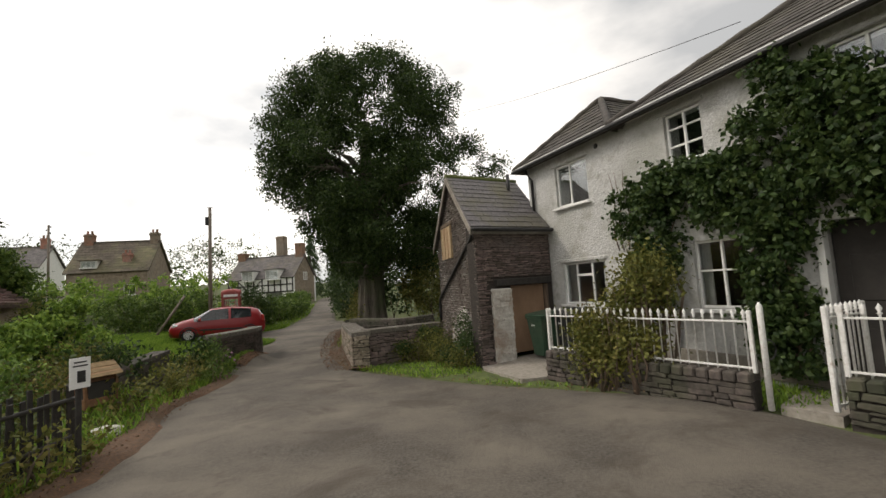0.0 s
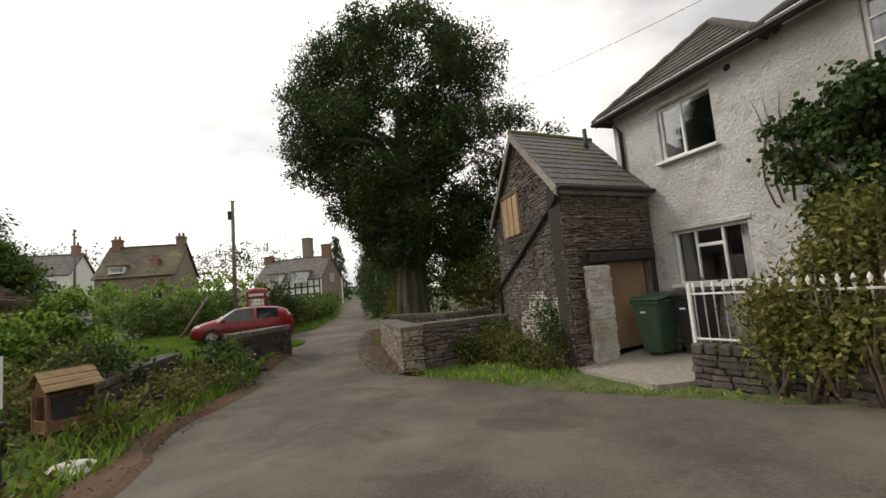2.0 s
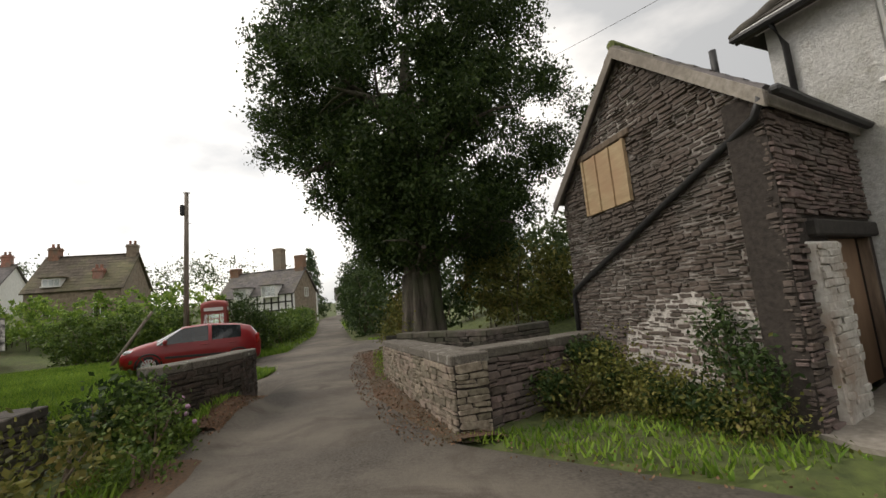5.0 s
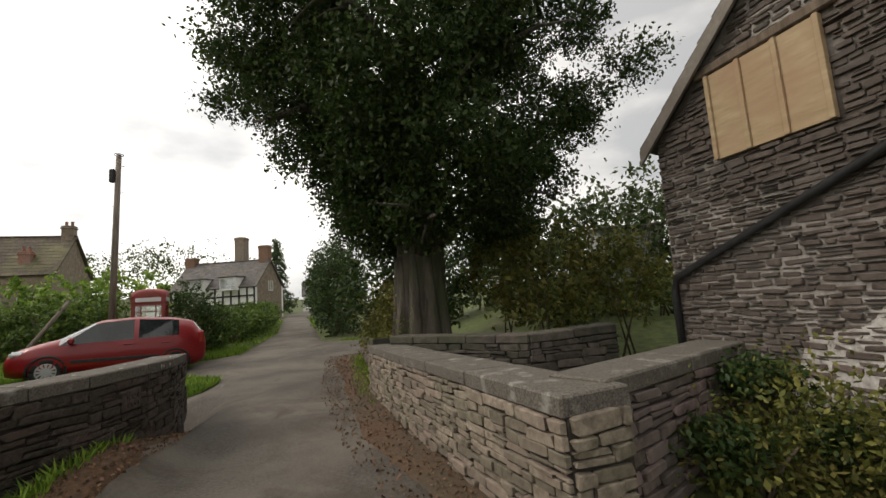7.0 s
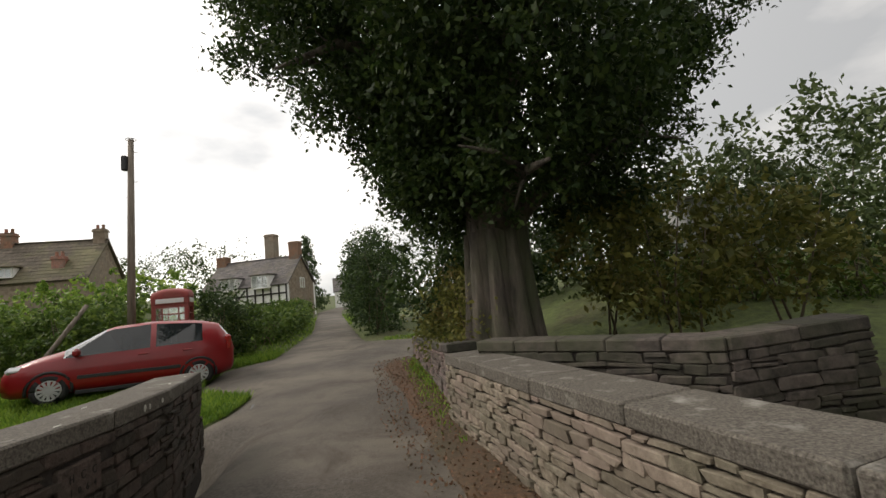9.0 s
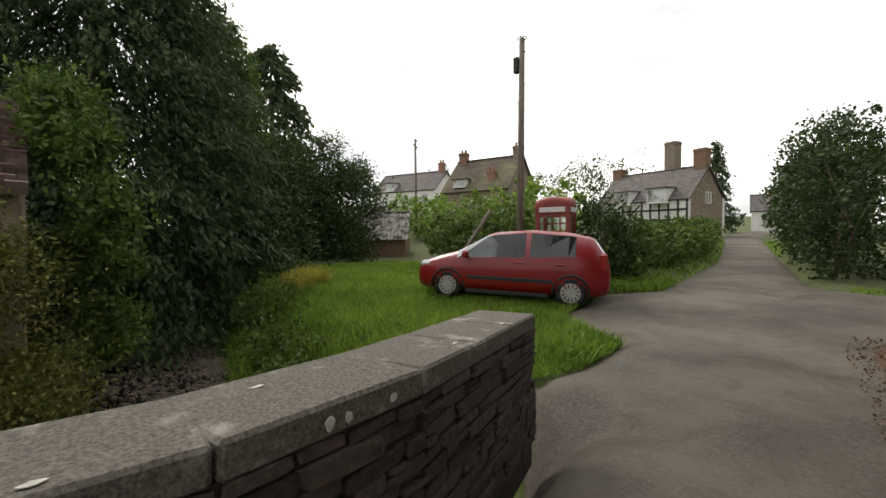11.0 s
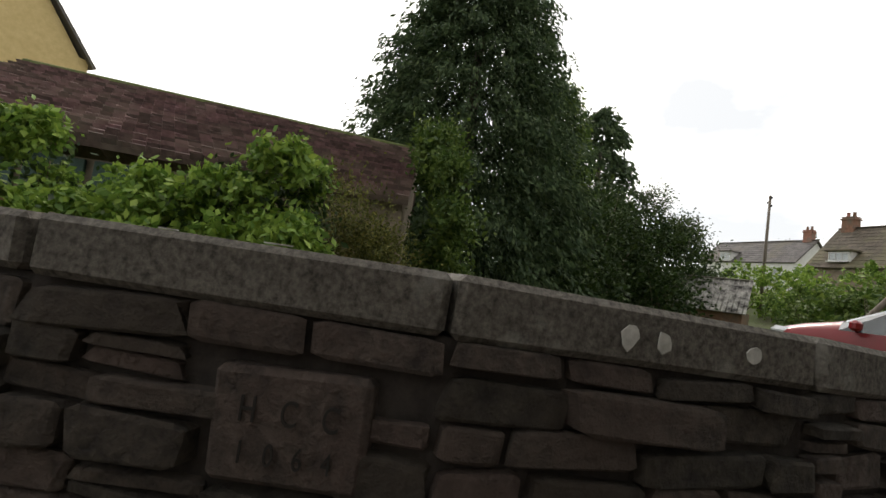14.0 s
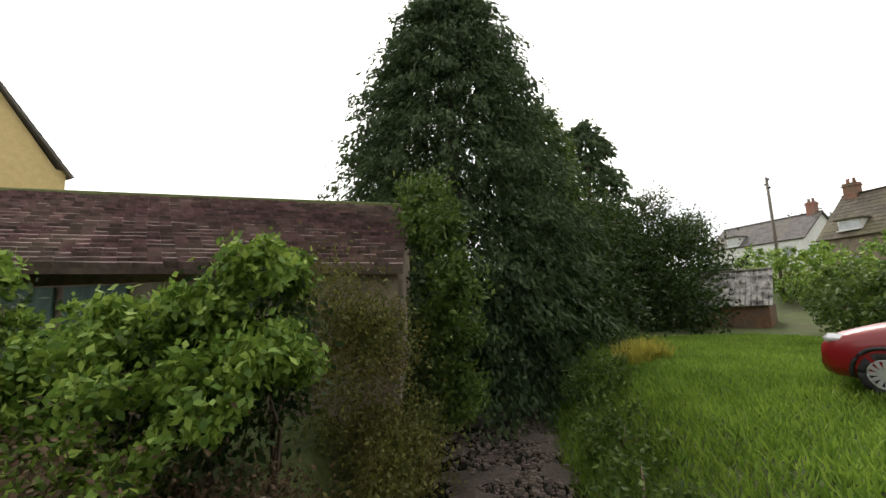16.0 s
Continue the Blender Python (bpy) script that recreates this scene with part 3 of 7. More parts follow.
def window(parent, m, x0, z0, x1, z1, cols=(0.5,), rows=(), depth=0.09, bar=0.045, sill=True, material=None, curtain=False, extra=()):
    """A casement in an opening: frame, panes and sill. cols and rows: where bars stand, as parts of the width and height."""
    material = material or PAINT_WHITE
    w, h = x1 - x0, z1 - z0
    items = [((x0 + bar / 2, depth, (z0 + z1) / 2), (bar, 0.06, h)), ((x1 - bar / 2, depth, (z0 + z1) / 2), (bar, 0.06, h)),
             (((x0 + x1) / 2, depth, z1 - bar / 2), (w - 2 * bar, 0.058, bar)), (((x0 + x1) / 2, depth, z0 + bar / 2), (w - 2 * bar, 0.058, bar))]
    bars = []
    for c in cols:
        bars.append(((x0 + w * c, depth, (z0 + z1) / 2), (bar * 0.9, 0.054, h - 2 * bar)))
    for r in rows:
        bars.append((((x0 + x1) / 2, depth, z0 + h * r), (w - 2 * bar, 0.05, bar * 0.7)))
    for a, b, c, d in extra:
        bars.append(((x0 + w * (a + c) / 2, depth, z0 + h * (b + d) / 2), (max(bar * 0.7, w * abs(c - a)), 0.048, max(bar * 0.7, h * abs(d - b)))))
    fr = part("window", boxes(items, m, 0.006), material, parent)
    for at_, size_ in bars:
        part("glazing_bar", box(at_, size_, m, 0.006), material, fr)
    edges = [0.0, *cols, 1.0]
    for a, b in zip(edges[:-1], edges[1:]):
        pane = part("pane", box((x0 + w * (a + b) / 2, depth + 0.005, (z0 + z1) / 2), (w * (b - a) - bar, 0.006, h - bar), m), GLASS, fr)
        pane.visible_shadow = False
    if sill:
        part("sill", box(((x0 + x1) / 2, depth - 0.09, z0 - 0.035), (w + 0.14, 0.22, 0.06), m, 0.01), material, fr)
    if curtain:
        for a in (x0 + w * 0.1, x1 - w * 0.1):
            part("curtain", box((a, depth + 0.12, (z0 + z1) / 2), (w * 0.16, 0.03, h - 0.05), m), CURTAIN, fr)
    return fr


def slab(quad, thick, material, name, parent, rows=0, label="", rng=None, piece=0.25, lift=0.012):
    """A roof slope between four corners (eave a, eave b, ridge b, ridge a), with lapped courses on it as real strips of tiles."""
    a, b, c, d = [Vector(q) for q in quad]
    nrm = (b - a).cross(d - a).normalized()
    if nrm.z < 0:
        nrm = -nrm
    bm = bmesh.new()
    low = [bm.verts.new(p - nrm * thick) for p in (a, b, c, d)]
    top = [bm.verts.new(p) for p in (a, b, c, d)]
    bm.faces.new(low[::-1])
    bm.faces.new(top)
    for i in range(4):
        j = (i + 1) % 4
        bm.faces.new((low[i], low[j], top[j], top[i]))
    bmesh.ops.recalc_face_normals(bm, faces=bm.faces)
    roof = part(name, bm, material, parent, label)
    if rows:
        rng = rng or random.Random(5)
        vs, fs = [], []
        for r in range(rows):
            f0, f1 = r / rows, min(1.0, (r + 1.35) / rows)
            wave = [rng.uniform(-0.01, 0.01) for _ in range(4)]
            l0, r0 = a.lerp(d, f0), b.lerp(c, f0)
            l1, r1 = a.lerp(d, f1), b.lerp(c, f1)
            length = (r0 - l0).length
            n = max(1, int(length / piece))
            off = 0.5 * (r % 2)
            for k in range(-1, n + 1):
                u0, u1 = max(0, (k + off) / n), min(1, (k + 1 + off) / n)
                if u1 - u0 < 0.02 / max(length, 0.1):
                    continue
                g = 0.004 / max(length, 0.1)
                e = rng.uniform(-0.006, 0.006) + wave[k % 4] * 0.4
                t = lift * rng.uniform(0.7, 1.5)
                s = (l0 - l1).normalized() * e
                p = [l0.lerp(r0, u0 + g) + s, l0.lerp(r0, u1 - g) + s, l1.lerp(r1, u1 - g), l1.lerp(r1, u0 + g)]
                i0 = len(vs)
                vs += [p[0] + nrm * (t + lift), p[1] + nrm * (t + lift), p[2] + nrm * 0.003, p[3] + nrm * 0.003, p[0] + nrm * 0.002, p[1] + nrm * 0.002]
                fs += [(i0, i0 + 1, i0 + 2, i0 + 3), (i0 + 4, i0 + 5, i0 + 1, i0), (i0 + 4, i0, i0 + 3), (i0 + 5, i0 + 2, i0 + 1)]
        t = part("roof_tiles", raw("roof_tiles", [tuple(v) for v in vs], fs, material), None, roof)
        tagged(t, kind="stuff")
    return roof


def chimney(parent, x, y, z0, z1, w, d, material, m, pots=2):
    bm = bmesh.new()
    add_box(bm, (x, y, (z0 + z1) / 2), (w, d, z1 - z0), m, 0.015)
    add_box(bm, (x, y, z1 - 0.12), (w + 0.12, d + 0.12, 0.12), m, 0.015)
    add_box(bm, (x, y, z1 + 0.03), (w + 0.04, d + 0.04, 0.07), m, 0.015)
    ch = part("chimney", bm, material, parent)
    for i in range(pots):
        c = m @ Vector((x + (i - (pots - 1) / 2) * w * 0.5, y, z1 + 0.05))
        part("chimney_pot", tubes("chimney_pot", [((c, c + Vector((0, 0, 0.15)), c + Vector((0, 0, 0.32)), c + Vector((0, 0, 0.36))), (0.13, 0.1, 0.095, 0.12))], BRICK, 10), None, ch)
    return ch


def gable_house(name, m, w, d, eave, ridge, wall_mat, roof_mat, holes, label, chimneys=(), base=-1.0, rows=14, over=0.2, dormers=(), side_holes=(), piece=0.5, gable_mat=None):
    """A plain gabled house: front along local x at y = 0, body at y > 0. holes: openings (x0, z0, x1, z1, cols, rows) of the front."""
    e = empty(name)
    gm = gable_mat or wall_mat
    part("front_wall", wall_bm(w, eave - base, 0.35, [(o[0], o[1] - base, o[2], o[3] - base) for o in holes], m @ pose(0, 0, base)), wall_mat, e)
    part("back_wall", box((w / 2, d - 0.175, (eave + base) / 2), (w, 0.35, eave - base), m), wall_mat, e)
    for x, sgn in ((0.0, 1), (w - 0.35, -1)):
        outline = [(0.352, base), (d - 0.352, base), (d - 0.352, eave), (d / 2, ridge - 0.05), (0.352, eave)]
        bm = bmesh.new()
        a = [bm.verts.new((x, p, q)) for p, q in outline]
        b = [bm.verts.new((x + 0.35, p, q)) for p, q in outline]
        bm.faces.new(a), bm.faces.new(b[::-1])
        for i in range(5):
            j = (i + 1) % 5
            bm.faces.new((a[i], b[i], b[j], a[j]))
        bmesh.ops.recalc_face_normals(bm, faces=bm.faces)
        bmesh.ops.transform(bm, matrix=m, verts=bm.verts)
        part("gable_wall", bm, gm, e)
    slope = (ridge - eave) / (d / 2)
    zl = eave - over * slope
    fr = [m @ Vector(p) for p in ((-over, -over, zl), (w + over, -over, zl), (w + over, d / 2, ridge), (-over, d / 2, ridge))]
    bk = [m @ Vector(p) for p in ((w + over, d + over, zl), (-over, d + over, zl), (-over, d / 2, ridge), (w + over, d / 2, ridge))]
    slab(fr, 0.1, roof_mat, "roof_slope", e, rows, piece=piece)
    slab(bk, 0.1, roof_mat, "roof_slope", e, 0)
    part("ridge", box((w / 2, d / 2, ridge + 0.02), (w + 2 * over, 0.26, 0.09), m, 0.03), roof_mat, e)
    for o in holes:
        window(e, m, o[0], o[1], o[2], o[3], o[4] if len(o) > 4 else (0.5,), o[5] if len(o) > 5 else ())
    for c in chimneys:
        chimney(e, *c[:7], m, *c[7:])
    for x, z0, ww, hh in dormers:
        y0 = (z0 - eave) / slope
        dm = box((x, y0 + 0.75, z0 + hh / 2), (ww, 1.5, hh), m)
        part("dormer", dm, wall_mat if wall_mat is not FAR_STONE else WHITEWASH, e)
        window(e, m @ pose(0, y0 - 0.1, 0), x - ww / 2 + 0.06, z0 + 0.08, x + ww / 2 - 0.06, z0 + hh - 0.08, (0.33, 0.67), (), 0.05, 0.05, True)
        part("dormer_roof", box((x, y0 + 0.75, z0 + hh + 0.06), (ww + 0.3, 1.9, 0.12), m @ Matrix.Translation((0, 0, 0)), 0.02), roof_mat, e)
    return tagged(e, label, "house")


def stones(parent, m, length, height, material, seed, row=(0.08, 0.15), width=(0.18, 0.45), depth=0.06, limit=300, y=0.0, skip=None, top=None, name="stone", joint=0.012):
    """Coursed rubble laid on the face y of the frame m, each stone a piece of its own; past the limit they are joined."""
    rng = random.Random(seed)
    kinds = []
    for i in range(8):
        bm = bmesh.new()
        r_ = random.Random(seed * 10 + i)
        add_box(bm, (0, 0, 0), (1, 1, 1), None, 0.1, 0.085, r_)
        for v in bm.verts:
            v.co += Vector([r_.uniform(-0.03, 0.03) for _ in range(3)])
        kinds.append(finish(bm, name, material))
    z, made, rest_v, rest_f = 0.0, 0, [], []
    back = parent.matrix_basis.inverted()
    while z < height - 0.03:
        h = min(rng.uniform(*row), height - z)
        x = -rng.uniform(0, 0.15)
        while x < length:
            w = rng.uniform(*width) * (0.7 + 0.6 * h / row[1])
            a, b = max(x, 0.0), min(x + w, length)
            split = rng.random() < 0.2 and h > row[0] * 1.3
            if b - a > 0.05:
                for zz, hh in (((z, h * 0.52), (z + h * 0.52, h * 0.48)) if split else ((z, h),)):
                    c = ((a + b) / 2, zz + hh / 2)
                    if (skip and skip(*c)) or (top and c[1] + hh * 0.5 > top(c[0])):
                        continue
                    mm = m @ pose(c[0], y + rng.uniform(-0.014, 0.016), c[1] + rng.uniform(-0.008, 0.008), 0, rng.uniform(-4, 4), 0)
                    mm = back @ mm @ Matrix.Diagonal((b - a - joint * rng.uniform(0.4, 1.8), depth, hh - joint * rng.uniform(0.4, 1.8), 1))
                    me = rng.choice(kinds)
                    if made < limit:
                        ob = new(name, me)
                        ob.parent = parent
                        ob.matrix_basis = mm
                        made += 1
                    else:
                        i0 = len(rest_v)
                        rest_v += [tuple(mm @ v.co) for v in me.vertices]
                        rest_f += [tuple(i0 + k for k in f.vertices) for f in me.polygons]
            x += w
        z += h
    if rest_v:
        tagged(part("rubble", raw("rubble", rest_v, rest_f, material), None, parent), kind="stuff")
    return made


# ---- bridge parapets ----
def parapet(name, pts, tops, bottom, thick, side, core, stone, seed, label, cope_len=0.9, reveal=None, skip=None, row=(0.06, 0.13), width=(0.14, 0.36), cope=COPING):
    """A wall of rubble along pts, its road face on them; side: +1 if the body lies to the left of the way along pts."""
    e = empty(name, pts[0][0], pts[0][1], bottom)
    inv = e.matrix_basis.inverted()
    for i, (p, q) in enumerate(zip(pts[:-1], pts[1:])):
        m = local(p, q, 0)
        length = math.dist(p, q)
        za, zb = tops[i], tops[i + 1]
        cope_h = 0.12
        bm = bmesh.new()
        y0, y1 = 0.0, thick * side
        quad = []
        for x in (0.0, length):
            for y in (y0, y1):
                quad.append((x, y))
        vsl = [bm.verts.new((x, y, bottom - 0.3)) for x, y in quad] + [bm.verts.new((x, y, (za if x == 0 else zb) - cope_h)) for x, y in quad]
        for f in ((0, 1, 3, 2), (4, 6, 7, 5), (0, 2, 6, 4), (1, 5, 7, 3), (0, 4, 5, 1), (2, 3, 7, 6)):
            bm.faces.new([vsl[k] for k in f])
        bmesh.ops.recalc_face_normals(bm, faces=bm.faces)
        bmesh.ops.transform(bm, matrix=inv @ m, verts=bm.verts)
        part("core", bm, core, e)
        h = max(za, zb) - cope_h - bottom
        slope = (zb - za) / length
        shear = Matrix.Identity(4)
        shear[2][0] = slope
        stones(e, m @ Matrix.Translation((0, 0, bottom + min(0, za - zb) * 0 + (za - cope_h - bottom - h))) @ shear, length, h, stone, seed + i, row, width, 0.05, 300, -0.012 * side,
               (lambda x, z, i=i: skip(i, x, z)) if skip else None)
        n = max(1, round(length / cope_len))
        rng = random.Random(seed + 50 + i)
        for k in range(n):
            a, b = k / n * length, (k + 1) / n * length
            bm = bmesh.new()
            add_box(bm, ((a + b) / 2, thick * side / 2, 0), (b - a - 0.008, thick + 0.07, cope_h), None, 0.014, 0.004, rng)
            for v in bm.verts:
                v.co.z += za + slope * v.co.x - cope_h / 2
            bmesh.ops.transform(bm, matrix=inv @ m, verts=bm.verts)
            part("coping", bm, cope, e)
    return tagged(e, label, "parapet wall")


LEFT = [(-5.75, 12.6), (-5.43, 13.5), (-5.36, 14.3), (-5.5, 15.15), (-6.08, 16.85)]
LEFT_TOP = [0.57, 0.57, 0.56, 0.53, 0.45]


def date_stone_gap(i, x, z):
    return i == 1 and 0.38 < x < 0.71 and 0.62 < z < 0.85


left_parapet = parapet("parapet_wall", LEFT, LEFT_TOP, -0.5, 0.42, 1, MORTAR, STONE_GREY, 3, "grey rubble bridge parapet with concrete coping and a carved datestone", cope_len=0.6, skip=date_stone_gap, row=(0.055, 0.11), width=(0.14, 0.36))
RIGHT = [(-1.82, 11.4), (-2.12, 12.6), (-2.58, 14.5), (-3.05, 16.7)]
right_parapet = parapet("parapet_wall", RIGHT, [0.48, 0.46, 0.41, 0.35], -0.55, 0.42, -1, MORTAR, STONE_PALE, 21, "buff rubble bridge parapet with grey stone coping", cope_len=1.1, row=(0.05, 0.1), width=(0.11, 0.3))
ret = parapet("return_wall", [(0.55, 12.85), (-1.5, 11.62)], [0.46, 0.5], -0.5, 0.36, -1, MORTAR, STONE, 41, "dark purple rubble return wall beside the shed", cope_len=1.2)


stones(right_parapet, local(RIGHT[0], (-1.42, 11.51), -0.55), 0.41, 0.93, STONE_PALE, 27, (0.06, 0.13), (0.14, 0.36), 0.05, 60, -0.012)
stones(left_parapet, local((-6.15, 12.74), LEFT[0], -0.5), 0.42, 0.93, STONE_GREY, 29, (0.06, 0.13), (0.14, 0.36), 0.05, 60, -0.012)
# the carved datestone, lichen spots and a kerb of leaf litter
DM = left_parapet.matrix_basis.inverted() @ local(LEFT[1], LEFT[2], 0)
ds = part("datestone", box((0.545, -0.018, 0.24), (0.29, 0.05, 0.205), DM, 0.012, 0.008), STONE_GREY, left_parapet, "square carved datestone")
# Dark letter colour stands for the shade inside the carved cuts.
CUT = mat("cut_letter_shade", (0.014, 0.012, 0.01), (0.03, 0.025, 0.02), 12, 0.95, 0.2, 0.004)
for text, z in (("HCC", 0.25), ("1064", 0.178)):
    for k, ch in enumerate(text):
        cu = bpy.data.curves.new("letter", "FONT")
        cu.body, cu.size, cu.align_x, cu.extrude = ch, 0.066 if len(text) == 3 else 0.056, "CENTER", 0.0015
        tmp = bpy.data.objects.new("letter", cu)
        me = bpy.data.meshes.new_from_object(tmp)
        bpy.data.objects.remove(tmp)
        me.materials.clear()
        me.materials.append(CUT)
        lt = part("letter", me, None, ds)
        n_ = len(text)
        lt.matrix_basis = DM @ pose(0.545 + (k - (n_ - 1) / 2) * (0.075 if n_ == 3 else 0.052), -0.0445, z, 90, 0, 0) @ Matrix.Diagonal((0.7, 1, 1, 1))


def lichen(i, x, z, r, top=False):
    m = left_parapet.matrix_basis.inverted() @ local(LEFT[i], LEFT[i + 1], 0)
    rng = random.Random(int(x * 100) + i)
    bm = bmesh.new()
    ring = [(r * rng.uniform(0.7, 1.2) * math.cos(a), r * rng.uniform(0.7, 1.2) * math.sin(a)) for a in np.linspace(0, 6.28, 12)[:-1]]
    if top:
        zt = LEFT_TOP[i] + (LEFT_TOP[i + 1] - LEFT_TOP[i]) * x / math.dist(LEFT[i], LEFT[i + 1])
        vs_ = [bm.verts.new((x + p * 1.3, z + q * 0.6, zt + 0.003)) for p, q in ring]
    else:
        zt = LEFT_TOP[i] + (LEFT_TOP[i + 1] - LEFT_TOP[i]) * x / math.dist(LEFT[i], LEFT[i + 1])
        vs_ = [bm.verts.new((x + p * 0.8, -0.046, zt - 0.062 + q)) for p, q in ring]
    bm.faces.new(vs_)
    r_ = bmesh.ops.extrude_face_region(bm, geom=list(bm.faces))
    bmesh.ops.translate(bm, verts=[v for v in r_["geom"] if isinstance(v, bmesh.types.BMVert)], vec=(0, 0, 0.003) if top else (0, -0.003, 0))
    bmesh.ops.recalc_face_normals(bm, faces=bm.faces)
    bmesh.ops.transform(bm, matrix=m, verts=bm.verts)
    part("lichen", bm, LICHEN, left_parapet)


lichen(2, 0.355, 0, 0.026), lichen(2, 0.435, 0, 0.024), lichen(2, 0.66, 0, 0.022)
for i, x, y in ((1, 0.1, 0.2), (1, 0.45, 0.02), (2, 0.3, 0.3), (3, 0.5, 0.06), (3, 1.2, 0.04), (0, 0.5, 0.1)):
    lichen(i, x, y, 0.02, True)


def verge(name, ys, x_in, width, material, label, seed):
    vs, fs = [], []
    for k, y in enumerate(ys):
        a = x_in(y) + 0.12 * noise.noise(Vector((y * 2, seed, 0)))
        for i in range(5):
            x = a + width(y) * i / 4
            vs.append((x, y, ground(x, y) + (0.05 if 0 < i < 4 else 0.0) + 0.012 * noise.noise(Vector((x * 5, y * 5, seed)))))
    for k in range(len(ys) - 1):
        for i in range(4):
            fs.append((k * 5 + i, k * 5 + i + 1, k * 5 + i + 6, k * 5 + i + 5))
    ob = new(name, raw(name, vs, fs, material))
    return tagged(ob, label, "leaf litter", kind="structure")


verge("leaf_litter", [11.2 + 0.3 * k for k in range(36)], lambda y: interp(y, ROAD_R) - 0.35 - 0.12 * math.sin(y), lambda y: 0.75, LITTER, "brown fallen leaves along the wall foot", 1)
verge("leaf_litter", [0.4 + 0.3 * k for k in range(38)], lambda y: interp(y, ROAD_L) - 0.2, lambda y: 0.55 + 0.25 * math.sin(y * 1.3), LITTER, "brown earth and leaf mould along the fence side of the lane", 9)
verge("leaf_litter", [12.4 + 0.2 * k for k in range(10)], lambda y: interp(y, ROAD_L) - 0.2, lambda y: 0.55, LITTER, "brown leaves at the parapet's foot", 6)


# ---- white house ----
HC = Vector((3.11, 11.75, 0))
HU = Vector((0.343, -0.939, 0))
HM = local(HC, HC + HU * 5)
house = empty("white_house")
EAVE, HLEN, HDEP, HBASE = 4.62, 11.0, 6.0, -0.4
H_OPEN = [(1.14, 3.23, 2.25, 4.26), (1.14, 0.88, 2.55, 1.86), (4.3, 3.42, 5.0, 4.34), (6.75, 3.3, 7.9, 4.32), (4.6, 0.86, 5.5, 2.0), (6.45, -0.05, 7.3, 2.05), (8.4, 0.9, 9.4, 2.0)]
part("front_wall", wall_bm(HLEN, EAVE - HBASE, 0.4, [(a, b - HBASE, c, d - HBASE) for a, b, c, d in H_OPEN], HM @ pose(0, 0, HBASE)), RENDER_WHITE, house)
part("end_wall", box((0.2, HDEP / 2 + 0.2, (EAVE + HBASE) / 2), (0.4, HDEP - 0.4, EAVE - HBASE), HM), RENDER_WHITE, house)
part("end_wall", box((HLEN - 0.2, HDEP / 2 + 0.2, (EAVE + HBASE) / 2), (0.4, HDEP - 0.4, EAVE - HBASE), HM), RENDER_WHITE, house)
part("back_wall", box((HLEN / 2, HDEP + 0.2, (EAVE + HBASE) / 2), (HLEN, 0.4, EAVE - HBASE), HM), RENDER_WHITE, house)
# Floor, ceiling and inner wall coloured near-black for the rooms' shade.
part("upper_floor", box((HLEN / 2, HDEP / 2 + 0.2, 2.45), (HLEN - 0.82, HDEP - 0.42, 0.2), HM), INTERIOR_SHADE, house)
part("ceiling", box((HLEN / 2, HDEP / 2 + 0.2, EAVE - 0.05), (HLEN - 0.82, HDEP - 0.42, 0.08), HM), INTERIOR_SHADE, house)
part("inner_wall", box((HLEN / 2, 2.6, 2.1), (HLEN - 0.82, 0.1, 5.0), HM), INTERIOR_SHADE, house)
OV, EZ = 0.28, EAVE - 0.1
RV, RA_, RM = 3.3, 1.5, 6.7


def roof_at(*p):
    return HM @ Vector(p)


BK = HDEP + 0.6
wing = [roof_at(-OV, -OV, EZ), roof_at(RV, -OV, EZ), roof_at(RA_, 1.4, 6.05), roof_at(RA_, BK, 6.05), roof_at(-OV, BK, EZ), roof_at(RV, BK, EZ)]
main = [roof_at(RV + 0.01, -OV, EZ + 0.02), roof_at(HLEN + OV, -OV, EZ + 0.02), roof_at(HLEN - 2.6, 3.1, 6.9), roof_at(RM, 3.1, 6.9), roof_at(RV + 0.01, BK, EZ + 0.02), roof_at(HLEN + OV, BK, EZ + 0.02)]
tiny = HU * 0.01
slab((wing[0], wing[1], wing[2] + tiny, wing[2]), 0.1, SLATE_HOUSE, "hip_slope", house, 10, piece=0.28)
slab((wing[4], wing[0], wing[2], wing[3]), 0.1, SLATE_HOUSE, "roof_slope", house, 10, piece=0.28)
slab((wing[1], wing[5], wing[3], wing[2]), 0.1, SLATE_HOUSE, "roof_slope", house, 10, piece=0.28)
slab((main[0], main[1], main[2], main[3]), 0.1, SLATE_HOUSE, "roof_slope", house, 15, piece=0.28)
slab((main[5], main[4], main[3], main[2]), 0.1, SLATE_HOUSE, "roof_slope", house, 0)
for tri_ in ((main[4], main[0], main[3]), (main[1], main[5], main[2])):
    slab((tri_[0], tri_[1], tri_[2] + tiny, tri_[2]), 0.1, SLATE_HOUSE, "hip_slope", house, 14, piece=0.28)
for a_, b_ in ((wing[0], wing[2]), (wing[1], wing[2]), (wing[2], wing[3]), (main[0], main[3]), (main[1], main[2]), (main[2], main[3])):
    part("ridge_tiles", tubes("ridge_tiles", [([a_.lerp(b_, k / 14) + Vector((0, 0, 0.02 + 0.012 * (k % 2))) for k in range(15)], [0.075 + 0.01 * (k % 2) for k in range(15)])], SLATE_HOUSE, 7), None, house)
part("soffit", box((HLEN / 2, -0.14, EAVE - 0.06), (HLEN + 0.5, 0.28, 0.05), HM), PAINT_WHITE, house)
gut = bmesh.new()
add_box(gut, (HLEN / 2, -OV - 0.03, EAVE - 0.12), (HLEN + 0.6, 0.11, 0.09), HM, 0.03)
part("gutter", gut, IRON_BLACK, house)
